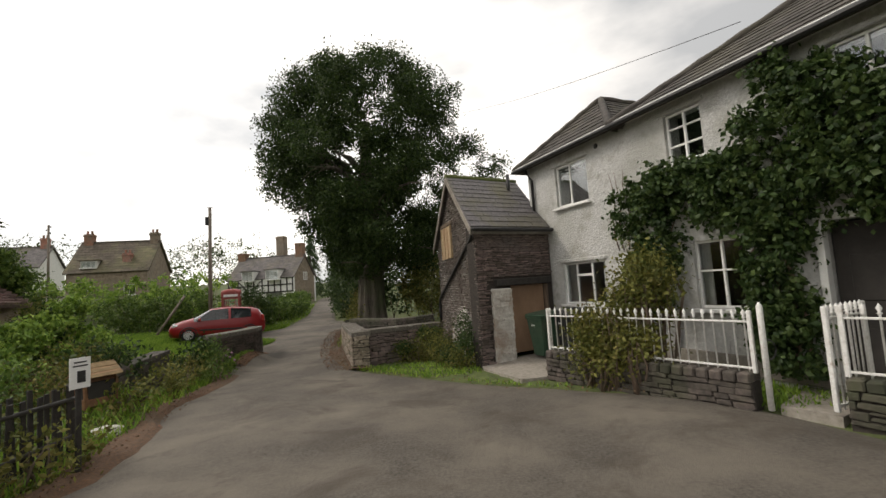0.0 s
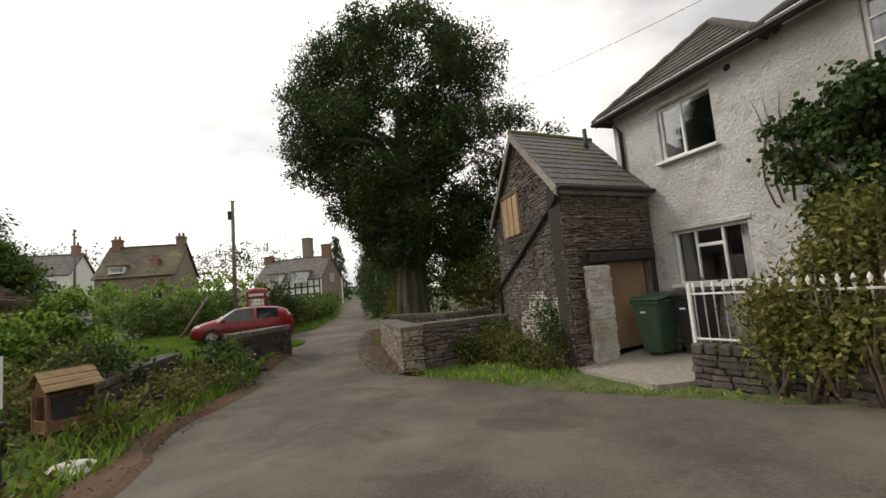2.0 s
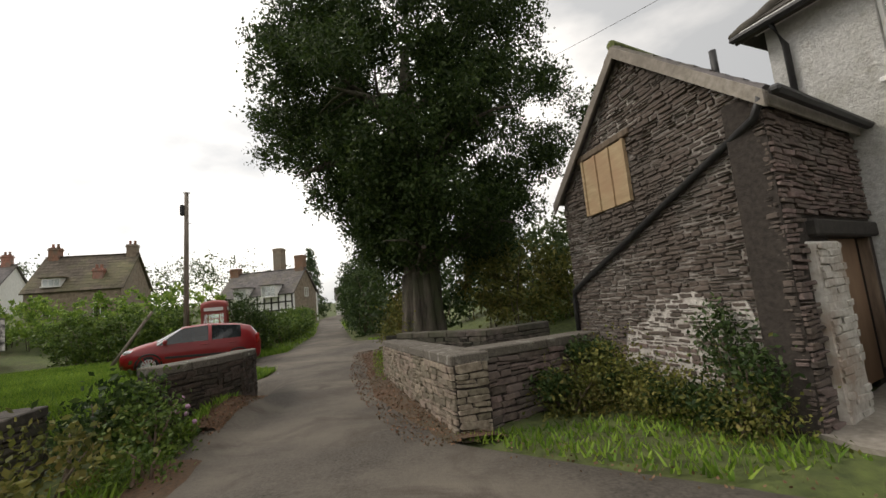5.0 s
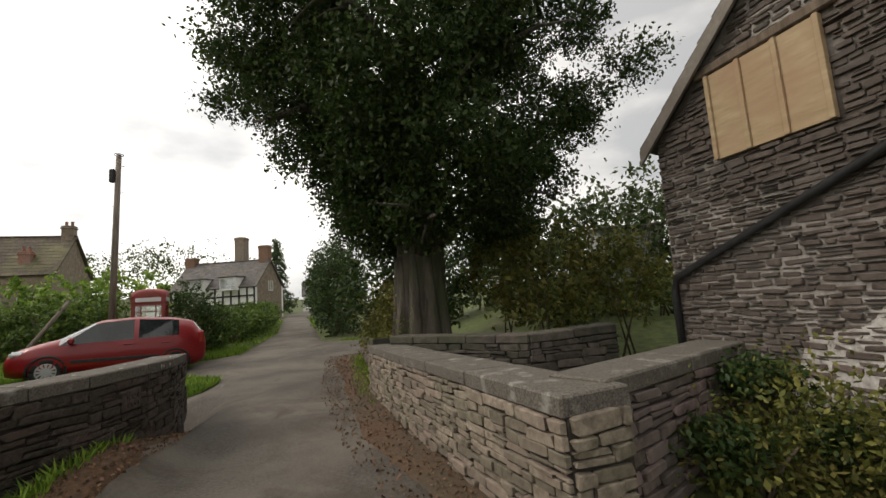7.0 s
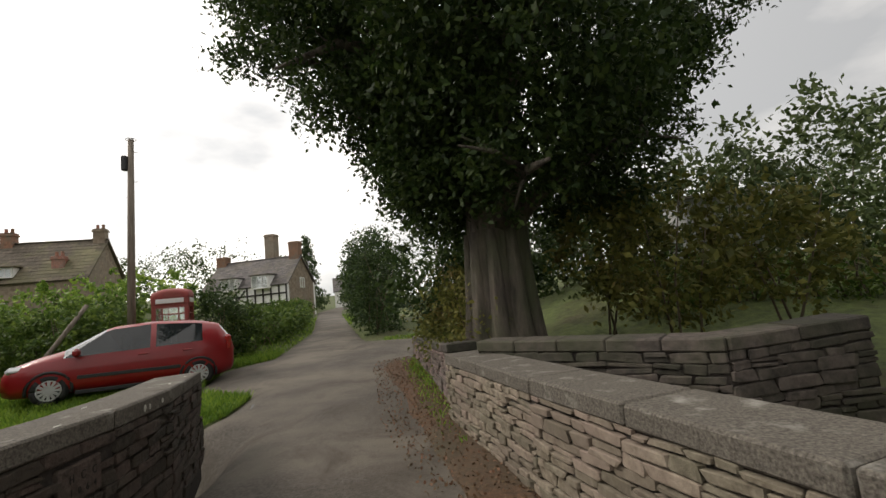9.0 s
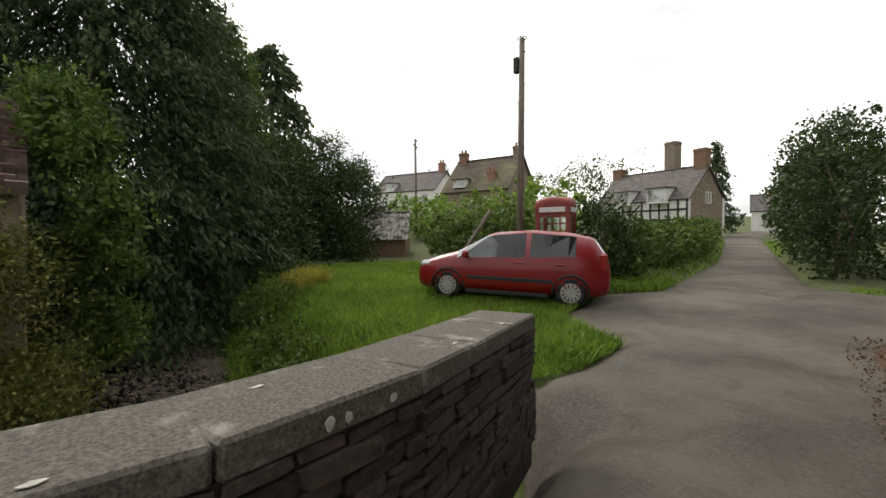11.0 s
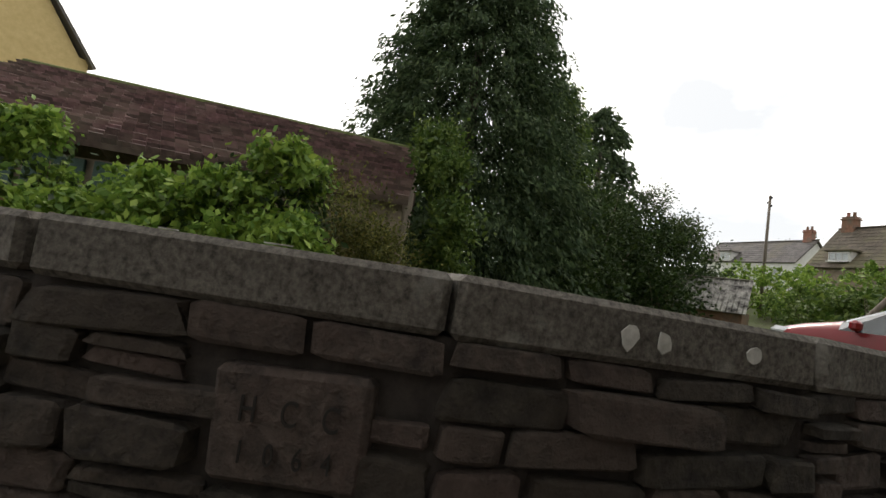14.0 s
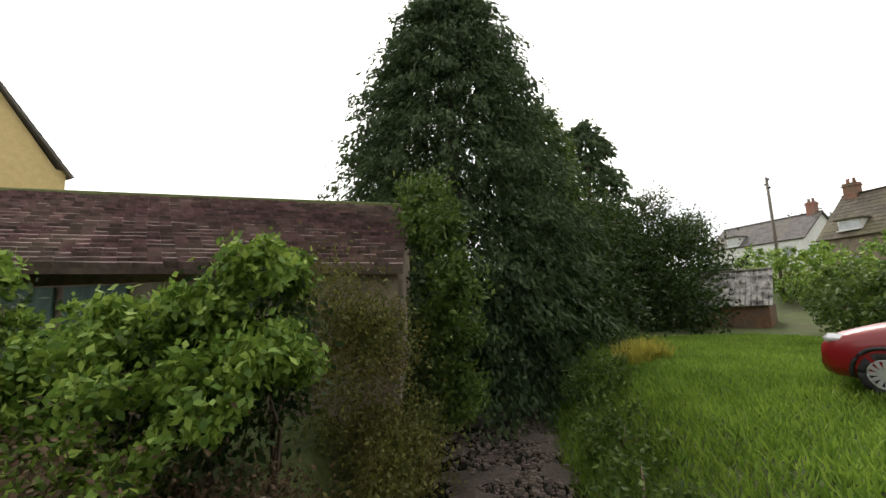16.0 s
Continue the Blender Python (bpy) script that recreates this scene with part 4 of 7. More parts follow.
W = [window(house, HM, *H_OPEN[0], (0.42,), (), extra=((0.02, 0.0, 0.42, 0.06),)),
     window(house, HM, *H_OPEN[1], (0.3, 0.66), (), curtain=True, extra=((0.3, 0.66, 0.66, 0.72),)),
     window(house, HM, *H_OPEN[2], (0.5,), (0.35, 0.7)),
     window(house, HM, *H_OPEN[3], (0.34, 0.67), (0.5,)),
     window(house, HM, *H_OPEN[4], (0.5,), (0.55,), curtain=True),
     window(house, HM, *H_OPEN[6], (0.5,), (0.5,))]
# lintel drips and the arched label over the ground-floor window
for x0, z0, x1, z1 in H_OPEN[:4]:
    part("lintel", box(((x0 + x1) / 2, -0.012, z1 + 0.05), (x1 - x0 + 0.16, 0.05, 0.09), HM, 0.015), RENDER_WHITE, house)
# Near-black door and panels: the doorway's shade is in their colour.
hd = part("front_door", box((6.875, 0.2, 1.0), (0.83, 0.05, 2.06), HM, 0.01), INTERIOR_SHADE, house, "panelled front door, coloured dark for the shaded doorway")
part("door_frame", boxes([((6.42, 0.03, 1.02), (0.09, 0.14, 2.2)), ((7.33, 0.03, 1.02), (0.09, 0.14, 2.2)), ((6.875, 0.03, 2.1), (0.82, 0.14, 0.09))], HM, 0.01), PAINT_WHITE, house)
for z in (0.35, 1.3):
    part("door_panel", box((6.875, 0.165, z), (0.5, 0.02, 0.6), HM, 0.01), INTERIOR_SHADE, hd)
pipe = [HM @ Vector(p) for p in ((0.22, -OV, EAVE - 0.15), (0.24, -0.06, EAVE - 0.45), (0.24, -0.06, 2.95))]
part("downpipe", tubes("downpipe", [(pipe, (0.04,) * 3)], IRON_BLACK, 8), None, house)
# Solid black disc on the wall; the hole's shade is in its colour.
hv = HM @ Vector((2.6, -0.01, 4.36))
part("vent_hole", tubes("vent_hole", [((hv, hv + HM.to_3x3() @ Vector((0, 0.03, 0))), (0.06, 0.06))], IRON_BLACK, 10), None, house)
part("plinth", box((3.2, -0.02, 0.0), (6.3, 0.05, 0.3), HM, 0.01), CONCRETE, house)
tagged(house, "white roughcast two-storey house with slate roof and creeper", "house")

# creeper on the front
IV = [(3.55, 2.7, 0.45, 0.5), (4.2, 2.95, 0.5, 0.55), (4.75, 3.05, 0.5, 0.4), (5.3, 2.6, 0.5, 0.5), (5.85, 2.9, 0.4, 0.9), (6.0, 1.7, 0.5, 1.2), (6.0, 0.6, 0.4, 0.9), (6.5, 3.6, 0.45, 0.7), (7.2, 3.0, 0.6, 0.7), (8.0, 2.9, 0.9, 0.8), (9.2, 2.8, 1.0, 0.9), (6.2, 4.15, 0.2, 0.35), (4.15, 2.1, 0.35, 0.7), (3.85, 1.5, 0.4, 0.7), (7.9, 1.6, 0.45, 1.3), (5.75, 1.2, 0.3, 1.0), (6.95, 2.55, 0.5, 0.45), (7.6, 2.3, 0.6, 0.7), (8.3, 1.8, 0.6, 1.2), (6.25, 2.5, 0.4, 0.7), (5.3, 3.05, 0.4, 0.35), (6.9, 3.55, 0.4, 0.5), (8.6, 3.7, 0.6, 0.5), (6.05, 0.3, 0.35, 0.5)]
ivb = []
for s, z, rs, rz in IV:
    p = HM @ Vector((s, -0.18, z))
    ivb.append((p.x, p.y, p.z, rs * 0.6 + 0.16, rs * 1.08, rz * 1.08))
ivy = empty("wall_creeper", *(HM @ Vector((6.0, -0.15, 0.0))))
pts, dd = blob_points(ivb, 44000, 11, 0.1, 0.3)
inv = HM.inverted()
pl = np.array([list(inv @ Vector(p)) for p in pts])
keep = (pl[:, 1] < 0.02) & (pl[:, 2] > 0)
for x0, z0, x1, z1 in (H_OPEN[2], H_OPEN[4]):
    keep &= ~((pl[:, 0] > x0) & (pl[:, 0] < x1) & (pl[:, 2] > z0) & (pl[:, 2] < z1 - 0.1))
pts, dd = pts[keep] - np.array(ivy.location), dd[keep]
part("leaves", leaf_mesh("leaves", pts, 0.095, LEAF_IVY, 12, 0.5, out=dd * 0.3, ratio=0.7), None, ivy)
lines = []
rng = random.Random(4)
for s in (3.7, 4.2, 5.7, 5.9, 6.1, 6.2, 7.9):
    a = [HM @ Vector((s + rng.uniform(-0.1, 0.1) + k * rng.uniform(-0.08, 0.08), -0.05, 0.0 + 0.55 * k)) - ivy.location for k in range(6)]
    lines.append((a, (0.03, 0.028, 0.024, 0.018, 0.012, 0.006)))
for s in (2.95, 3.1, 3.3):
    a = [HM @ Vector((s + 0.06 * math.sin(k * 1.7 + s * 5), -0.015, 2.0 + 0.33 * k)) - ivy.location for k in range(6)]
    lines.append((a, (0.012, 0.011, 0.01, 0.009, 0.007, 0.004)))
part("branchwork", tubes("branchwork", lines, OAK, 6), None, ivy)
tagged(ivy, "dense dark green creeper covering the house front", "creeper")

# ---- stone shed ----
SA, SB, SD = Vector((1.28, 10.08, 0)), Vector((3.33, 11.12, 0)), Vector((0.6, 13.72, 0))
SC = SD + (SB - SA)
shed = empty("stone_shed", SA.x, SA.y, -0.2)
SI = shed.matrix_basis.inverted()
GM, FM = local(SD, SA), local(SA, SB)
GL, FL = (SA - SD).length, (SB - SA).length
Z0, ZA, ZD, ZP, XP = -0.4, 2.84, 2.72, 4.38, 1.93
gb = bmesh.new()
outline = [(0.0, Z0), (GL, Z0), (GL, ZA), (XP, ZP), (0.0, ZD)]
fa = [gb.verts.new((x, 0.0, z)) for x, z in outline]
fb = [gb.verts.new((min(x, GL - 0.16), 0.35, z)) for x, z in outline]
gb.faces.new(fa), gb.faces.new(fb[::-1])
for i in range(5):
    j = (i + 1) % 5
    gb.faces.new((fa[i], fb[i], fb[j], fa[j]))
bmesh.ops.recalc_face_normals(gb, faces=gb.faces)
bmesh.ops.transform(gb, matrix=SI @ GM, verts=gb.verts)
gable = part("gable_wall", gb, MORTAR_PALE, shed)


def gable_top(x):
    return ZP - (ZP - ZA) * (x - XP) / (GL - XP) if x > XP else ZP - (ZP - ZD) * (XP - x) / XP


PATCH = [(0.9, -0.38), (1.15, 0.1), (1.3, 0.5), (1.75, 0.62), (1.95, 0.9), (2.5, 0.98), (2.9, 0.8), (3.2, 0.85), (3.35, 0.4), (3.2, 0.0), (3.3, -0.38)]
pp = bmesh.new()
pa = [pp.verts.new((x, -0.017, z)) for x, z in PATCH]
pb = [pp.verts.new((x, -0.001, z)) for x, z in PATCH]
pp.faces.new(pa), pp.faces.new(pb[::-1])
for i in range(len(PATCH)):
    j = (i + 1) % len(PATCH)
    pp.faces.new((pa[i], pb[i], pb[j], pa[j]))
bmesh.ops.recalc_face_normals(pp, faces=pp.faces)
bmesh.ops.transform(pp, matrix=SI @ GM, verts=pp.verts)
part("pointing", pp, LIME_POINT, shed, "patch of pale lime pointing low on the gable")

DOORX = (0.95, 2.12)
fw = part("front_wall", wall_bm(FL, ZA - Z0, 0.35, [(DOORX[0], 0.0, DOORX[1], 1.42 - Z0)], SI @ FM @ pose(0, 0, Z0)), MORTAR, shed)
for p, q, z in ((SB, SC, ZA), (SC, SD, ZD)):
    part("back_wall", box((math.dist(p, q) / 2, 0.17, (z + Z0) / 2), ((q - p).length - 0.05, 0.3, z - Z0), SI @ local(p, q)), MORTAR, shed)
part("door", box(((DOORX[0] + DOORX[1]) / 2, 0.12, 0.6), (DOORX[1] - DOORX[0] - 0.05, 0.05, 1.62), SI @ FM, 0.006), DOOR_TAN, shed, "plain brown hardboard door")
part("door_post", box((DOORX[1] - 0.02, 0.03, 0.66), (0.06, 0.1, 1.5), SI @ FM, 0.006), OAK, shed)
part("lintel", box((1.35, 0.06, 1.5), (1.75, 0.3, 0.17), SI @ FM, 0.02), TIMBER_BLACK, shed, "dark timber lintel")
part("pier", box((0.62, -0.04, 0.46), (0.56, 0.12, 1.8), SI @ FM, 0.02, 0.012), LIMEWASH, shed, "flaking limewashed brick pier")
stones(shed, FM @ pose(0.34, -0.1, -0.4), 0.56, 1.74, LIMEWASH, 305, (0.07, 0.076), (0.2, 0.23), 0.03, 120, 0.0, name="brick", joint=0.008)
rp, rq = SD + (SA - SD).normalized() * XP, SC + (SA - SD).normalized() * XP
up = lambda v, z: Vector((v.x, v.y, z))
ov = (SA - SD).normalized() * 0.14
gout = Vector((-0.98, -0.19, 0)) * 0.12
fq = [up(SA + ov + gout, ZA - 0.02), up(SB + ov, ZA - 0.02), up(rq, ZP + 0.1), up(rp + gout, ZP + 0.1)]
bq_ = [up(SC - ov, ZD - 0.02), up(SD - ov + gout, ZD - 0.02), up(rp + gout, ZP + 0.1), up(rq, ZP + 0.1)]
slab([SI @ v for v in fq], 0.06, SLATE, "roof_slope", shed, 11, piece=0.26, lift=0.01)
slab([SI @ v for v in bq_], 0.06, SLATE, "roof_slope", shed, 11, piece=0.26, lift=0.01)
moss = mat("ridge_moss", (0.06, 0.08, 0.02), (0.14, 0.16, 0.05), 14, 0.95, 0.8, 0.03)
rb = tube_data([SI @ up(rp + gout * 1.05, ZP + 0.1), SI @ up(rq, ZP + 0.1)], (0.07, 0.07), 8)
part("ridge", raw("ridge", [tuple(v) for v in rb[0]], rb[1], moss), None, shed, "mossy ridge tiles")
for a, b in ((fq[0], fq[3]), (bq_[1], bq_[2])):
    d = b - a
    bm = bmesh.new()
    v0 = [a + gout * 0.2, b + gout * 0.2, b + gout * 0.2 - Vector((0, 0, 0.17)), a + gout * 0.2 - Vector((0, 0, 0.17))]
    v1 = [v - gout * 0.3 for v in v0]
    fv = [bm.verts.new(SI @ (v - Vector((0, 0, 0.03)))) for v in v0 + v1]
    for f in ((0, 1, 2, 3), (7, 6, 5, 4), (0, 4, 5, 1), (1, 5, 6, 2), (2, 6, 7, 3), (3, 7, 4, 0)):
        bm.faces.new([fv[k] for k in f])
    part("bargeboard", bm, CONCRETE, shed, "pale grey weathered bargeboard")
part("fascia", box((FL / 2, -0.09, ZA - 0.12), (FL + 0.2, 0.03, 0.14), SI @ FM, 0.006), CONCRETE, shed)
part("gutter", box((FL / 2 - 0.02, -0.19, ZA - 0.09), (FL + 0.35, 0.11, 0.09), SI @ FM, 0.03), IRON_BLACK, shed)
GF = SI @ GM
pl_ = [GF @ Vector(p) for p in ((GL + 0.1, -0.12, ZA - 0.1), (GL - 0.05, -0.06, ZA - 0.25), (0.08, -0.06, 1.1), (0.04, -0.06, 0.95), (0.04, -0.06, -0.2))]
part("downpipe", tubes("downpipe", [(pl_, (0.04,) * 5)], IRON_BLACK, 8), None, shed, "black diagonal downpipe")
BX0, BX1, BZ0, BZ1 = GL - 2.95, GL - 1.9, 2.26, 3.16
bo = part("boarded_window", box(((BX0 + BX1) / 2, -0.03, (BZ0 + BZ1) / 2), (BX1 - BX0, 0.04, BZ1 - BZ0), GF, 0.005), PLYWOOD, shed, "window closed with tan plywood and battens")
for k in range(4):
    x = BX0 + 0.02 + (BX1 - BX0 - 0.04) * k / 3
    part("batten", box((x, -0.06, (BZ0 + BZ1) / 2), (0.045, 0.03, BZ1 - BZ0), GF, 0.004), PLYWOOD, bo)
part("lintel", box(((BX0 + BX1) / 2, -0.03, BZ1 + 0.06), (BX1 - BX0 + 0.25, 0.08, 0.1), GF, 0.015), OAK, bo)
vp = [SI @ (rq + (SA - SD).normalized() * 0.45 - (SB - SA).normalized() * 0.5 + Vector((0, 0, z))) for z in (3.9, 4.55)]
part("flue", tubes("flue", [(vp, (0.05, 0.05))], IRON_BLACK, 8), None, shed)
stones(shed, GM @ pose(0, 0, Z0), GL, ZP - Z0, STONE, 301, (0.036, 0.078), (0.08, 0.22), 0.04, 300, -0.004,
       lambda x, z: BX0 - 0.03 < x < BX1 + 0.03 and BZ0 - 0.02 < z + Z0 < BZ1 + 0.1, lambda x: gable_top(x) - Z0 - 0.05, joint=0.02)
stones(shed, FM @ pose(0, 0, Z0), FL, ZA - Z0 - 0.15, STONE, 303, (0.036, 0.066), (0.12, 0.3), 0.05, 200, -0.008,
       lambda x, z: (DOORX[0] - 0.08 < x < DOORX[1] + 0.05 or x > 0.32) and z + Z0 < 1.62)
tagged(shed, "purple rubble stone shed with slate roof and boarded gable window", "shed")

# ---- great tree ----
TX, TY = -2.05, 17.85
TZ = ground(TX, TY)
tree = empty("tree", TX, TY, TZ)
tl = []
rng = random.Random(9)
tl.append(([Vector(p) for p in ((0, 0, -0.3), (0.02, 0, 0.4), (0.0, 0.05, 1.2), (0.05, 0.05, 2.4), (0.1, 0.1, 4.2), (0.0, 0.15, 6.5), (0.1, 0.1, 9.0))], (0.85, 0.62, 0.52, 0.5, 0.44, 0.3, 0.1)))
for k in range(24):
    z0 = rng.uniform(2.2, 7.0)
    a = k * 2.4 + rng.uniform(-0.3, 0.3)
    r = rng.uniform(1.8, 3.3) * (0.8 if z0 < 4.0 else 1.0)
    up_ = rng.uniform(0.2, 2.2)
    p0, p3 = Vector((0.05, 0.1, z0)), Vector((math.cos(a) * r, math.sin(a) * r, z0 + up_))
    p1 = p0.lerp(p3, 0.35) + Vector((rng.uniform(-0.2, 0.2), rng.uniform(-0.2, 0.2), 0.35))
    p2 = p0.lerp(p3, 0.7) + Vector((rng.uniform(-0.3, 0.3), rng.uniform(-0.3, 0.3), 0.3))
    tl.append(((p0, p1, p2, p3), (0.2, 0.13, 0.08, 0.02)))
    for _ in range(3):
        q = p2.lerp(p3, rng.uniform(0, 0.9))
        e_ = q + Vector((rng.uniform(-0.9, 0.9), rng.uniform(-0.9, 0.9), rng.uniform(-0.5, 0.6)))
        tl.append(((q, q.lerp(e_, 0.5) + Vector((0, 0, 0.08)), e_), (0.045, 0.03, 0.01)))
for x, y, z in ((-2.1, 0.3, 4.6), (-1.4, 0.6, 3.6), (-1.2, -0.3, 3.7)):
    tip = Vector((x, y, z))
    tl.append(((Vector((-0.2, 0.05, 3.3)), Vector((-0.9, 0.1, 4.1)).lerp(tip, 0.2), Vector((-0.5, 0.05, 4.0)).lerp(tip, 0.65), tip), (0.14, 0.1, 0.06, 0.015)))
part("trunk", tubes("trunk", tl, BARK, 10, 0.05), None, tree)
for k in range(9):
    a = k * 0.7 + 0.2
    q = [Vector((math.cos(a) * r, math.sin(a) * r, z)) for r, z in ((0.62, 0.0), (0.5, 0.5), (0.44, 1.3), (0.4, 2.4))]
    part("root_flute", tubes("root_flute", [(q, (0.2, 0.16, 0.13, 0.09))], BARK, 7, 0.06), None, tree)
cb = []
g = np.random.default_rng(3)
for k in range(170):
    z = 2.9 + 8.5 * (k + g.uniform(0, 1)) / 170
    a = k * 2.39996 + g.uniform(-0.35, 0.35)
    env = 4.65 * max(0.06, 1 - ((z - 6.9) / 4.75) ** 2) ** 0.46
    if math.cos(a) - 0.5 * math.sin(a) < 0.2:
        env = min(env, 1.6 + 1.0 * max(0.0, z - 4.2))
    if math.sin(a) < -0.3:
        env *= 0.88
    if math.cos(a) > 0.3 and z > 6:
        env *= 1.04
    if z > 6.4:
        env *= 1.12
    r = env * math.sqrt(g.uniform(0.22, 1.0)) * g.uniform(0.9, 1.06)
    s = g.uniform(0.55, 1.0)
    cb.append((r * math.cos(a) - 0.1, r * math.sin(a) + 0.6, z, s, s, s * 0.68))
for x, y, z, q in ((-1.9, 0.6, 4.3, 0.4), (-1.6, 0.5, 3.8, 0.4), (-1.2, -0.2, 3.7, 0.4), (-1.8, -0.3, 4.6, 0.45), (-1.2, 0.9, 3.3, 0.35)):
    cb.append((x, y, z, q, q, q * 0.7))
pts, dd = blob_points(cb, 250000, 5, 0.19, 0.3)
part("crown", leaf_mesh("crown", pts, 0.1, LEAF_TREE, 6, 0.25, out=dd * 0.3, plain=True), None, tree)
tagged(tree, "tall dark broadleaf tree with a fluted grey trunk", "tree")

# ---- raised bed wall round the tree, and the ivy-grown wall along the lane ----
bedw = parapet("bed_wall", [(-2.7, 16.35), (-0.87, 14.75), (0.35, 14.7)], [0.5, 0.5, 0.56], -0.5, 0.3, 1, MORTAR, STONE_DARK, 61, "low dark dry stone wall of a raised bed under the tree", cope_len=0.5, cope=STONE_DARK)
lanew = parapet("lane_wall", [(-2.98, 17.1), (-3.15, 19.2), (-3.5, 22.0)], [0.42, 0.25, 0.15], -0.55, 0.35, -1, MORTAR, STONE, 71, "mossy rubble wall along the lane", cope_len=0.5, cope=STONE_DARK)

# ---- barn, yellow house, hut ----
barn = empty("barn", -13.5, 5, -0.4)
BI = barn.matrix_basis.inverted()
RB = Vector((-14.9, 13.95, 3.5))
RA = Vector((-14.9, 4.5, 4.15))
EB, EA = Vector((-11.75, 13.95, 1.75)), Vector((-11.4, 4.3, 2.05))
slab([BI @ v for v in (EB, EA, RA, RB)], 0.1, TILE_BARN, "roof_slope", barn, 20, piece=0.22, lift=0.045, rng=random.Random(3))
WB, WA = Vector((-18.8, 13.95, 1.75)), Vector((-18.8, 4.3, 2.05))
slab([BI @ v for v in (WA, WB, RB, RA)], 0.1, TILE_BARN, "roof_slope", barn, 0)
part("ridge", raw("ridge", *[list(map(tuple, d)) if i == 0 else d for i, d in enumerate(tube_data([BI @ v for v in (RA, RB)], (0.1, 0.1), 8))], moss), None, barn)
part("front_wall", box((0, 0, 0), (0.4, 9.0, 4.6), BI @ pose(-12.15, 9.1, -0.62)), FAR_STONE, barn)
gw = bmesh.new()
q = [(-12.0, 13.85, -3.0), (-18.6, 13.85, -3.0), (-18.6, 13.85, 1.6), (-14.9, 13.95, 3.38), (-12.0, 13.85, 1.7)]
va = [gw.verts.new(BI @ Vector(v)) for v in q]
vb = [gw.verts.new(BI @ (Vector(v) - Vector((0, 0.4, 0)))) for v in q]
gw.faces.new(va), gw.faces.new(vb[::-1])
for i in range(5):
    gw.faces.new((va[i], vb[i], vb[(i + 1) % 5], va[(i + 1) % 5]))
bmesh.ops.recalc_face_normals(gw, faces=gw.faces)
part("gable_wall", gw, FAR_STONE, barn)
g2 = bmesh.new()
q = [(-11.95, 4.6, -1.0), (-18.6, 4.6, -1.0), (-18.6, 4.6, 1.85), (-14.9, 4.6, 4.0), (-11.95, 4.6, 1.85)]
va = [g2.verts.new(BI @ Vector(v)) for v in q]
vb = [g2.verts.new(BI @ (Vector(v) + Vector((0, 0.35, 0)))) for v in q]
g2.faces.new(va), g2.faces.new(vb[::-1])
for i in range(5):
    g2.faces.new((va[i], vb[i], vb[(i + 1) % 5], va[(i + 1) % 5]))
bmesh.ops.recalc_face_normals(g2, faces=g2.faces)
part("gable_wall", g2, FAR_STONE, barn)
for y in (7.0, 8.1, 9.2):
    part("board", box((-11.9, y, 0.9), (0.06, 0.95, 1.5), BI, 0.01), GREEN_WOOD, barn, "faded green timber board")
tagged(barn, "long low barn with a sagging purple clay tile roof", "barn")

gable_house("yellow_house", local((-22.6, -0.3), (-26.0, -7.3)), 8, 7, 7.3, 11.5, YELLOW, SLATE_FAR, [], "ochre rendered house with slate roof behind the barn", [(0.9, 3.5, 10.4, 12.7, 0.8, 0.8, BRICK)], rows=16)

hut = empty("brick_hut", -23.4, 28.2, ground(-23.4, 28.2))
HUTM = local((-24.75, 26.9), (-22.65, 28.9))
hl = 2.9
HI = hut.matrix_basis.inverted()
part("front_wall", box((hl / 2, 0.12, -0.05), (hl, 0.24, 1.7), HI @ HUTM, 0.01), BRICK, hut)
part("side_wall", box((0.12, 1.2, -0.05), (0.24, 1.9, 1.7), HI @ HUTM, 0.01), BRICK, hut)
part("side_wall", box((hl - 0.12, 1.2, -0.05), (0.24, 1.9, 1.7), HI @ HUTM, 0.01), BRICK, hut)
hq = [HI @ HUTM @ Vector(p) for p in ((-0.15, -0.2, 0.75), (hl + 0.15, -0.2, 0.75), (hl + 0.15, 1.4, 2.35), (-0.15, 1.4, 2.35))]
slab(hq, 0.05, RUST, "roof", hut, 0, "corroded pale sheet roof with dark holes")
for k in range(15):
    x = 0.02 + hl * k / 14
    a, b = HI @ HUTM @ Vector((x, -0.18, 0.785)), HI @ HUTM @ Vector((x, 1.38, 2.385))
    part("corrugation", tubes("corrugation", [((a, b), (0.03, 0.03))], RUST, 6), None, hut)
part("ridge", box((hl / 2, 1.42, 2.37), (hl + 0.3, 0.3, 0.06), HI @ HUTM, 0.02), CONCRETE, hut)
part("board", box((-0.45, 0.5, -0.2), (0.7, 0.05, 1.3), HI @ HUTM, 0.01), OAK, hut, "dark broken timber board")
tagged(hut, "small brick hut with a rusted pale sheet roof", "hut")

# ---- village houses ----
fz = ground(-28, 42)
gable_house("farmhouse", local((-32.7, 41.6), (-26.2, 42.9)), 6.6, 6.0, 4.95, 8.0, FAR_STONE, TILE_BROWN,
            [(1.2, 2.5, 2.2, 3.5, (0.5,)), (4.6, 2.5, 5.6, 3.5, (0.5,))], "brown stone farmhouse with a tiled roof and two chimneys",
            [(0.5, 3.0, 7.2, 8.75, 0.75, 0.7, BRICK), (6.25, 3.0, 7.2, 8.75, 0.75, 0.7, FAR_STONE), (4.6, 1.0, 4.9, 6.5, 0.7, 0.6, BRICK)], base=0.6, rows=12, dormers=((1.7, 5.15, 1.3, 0.75),))
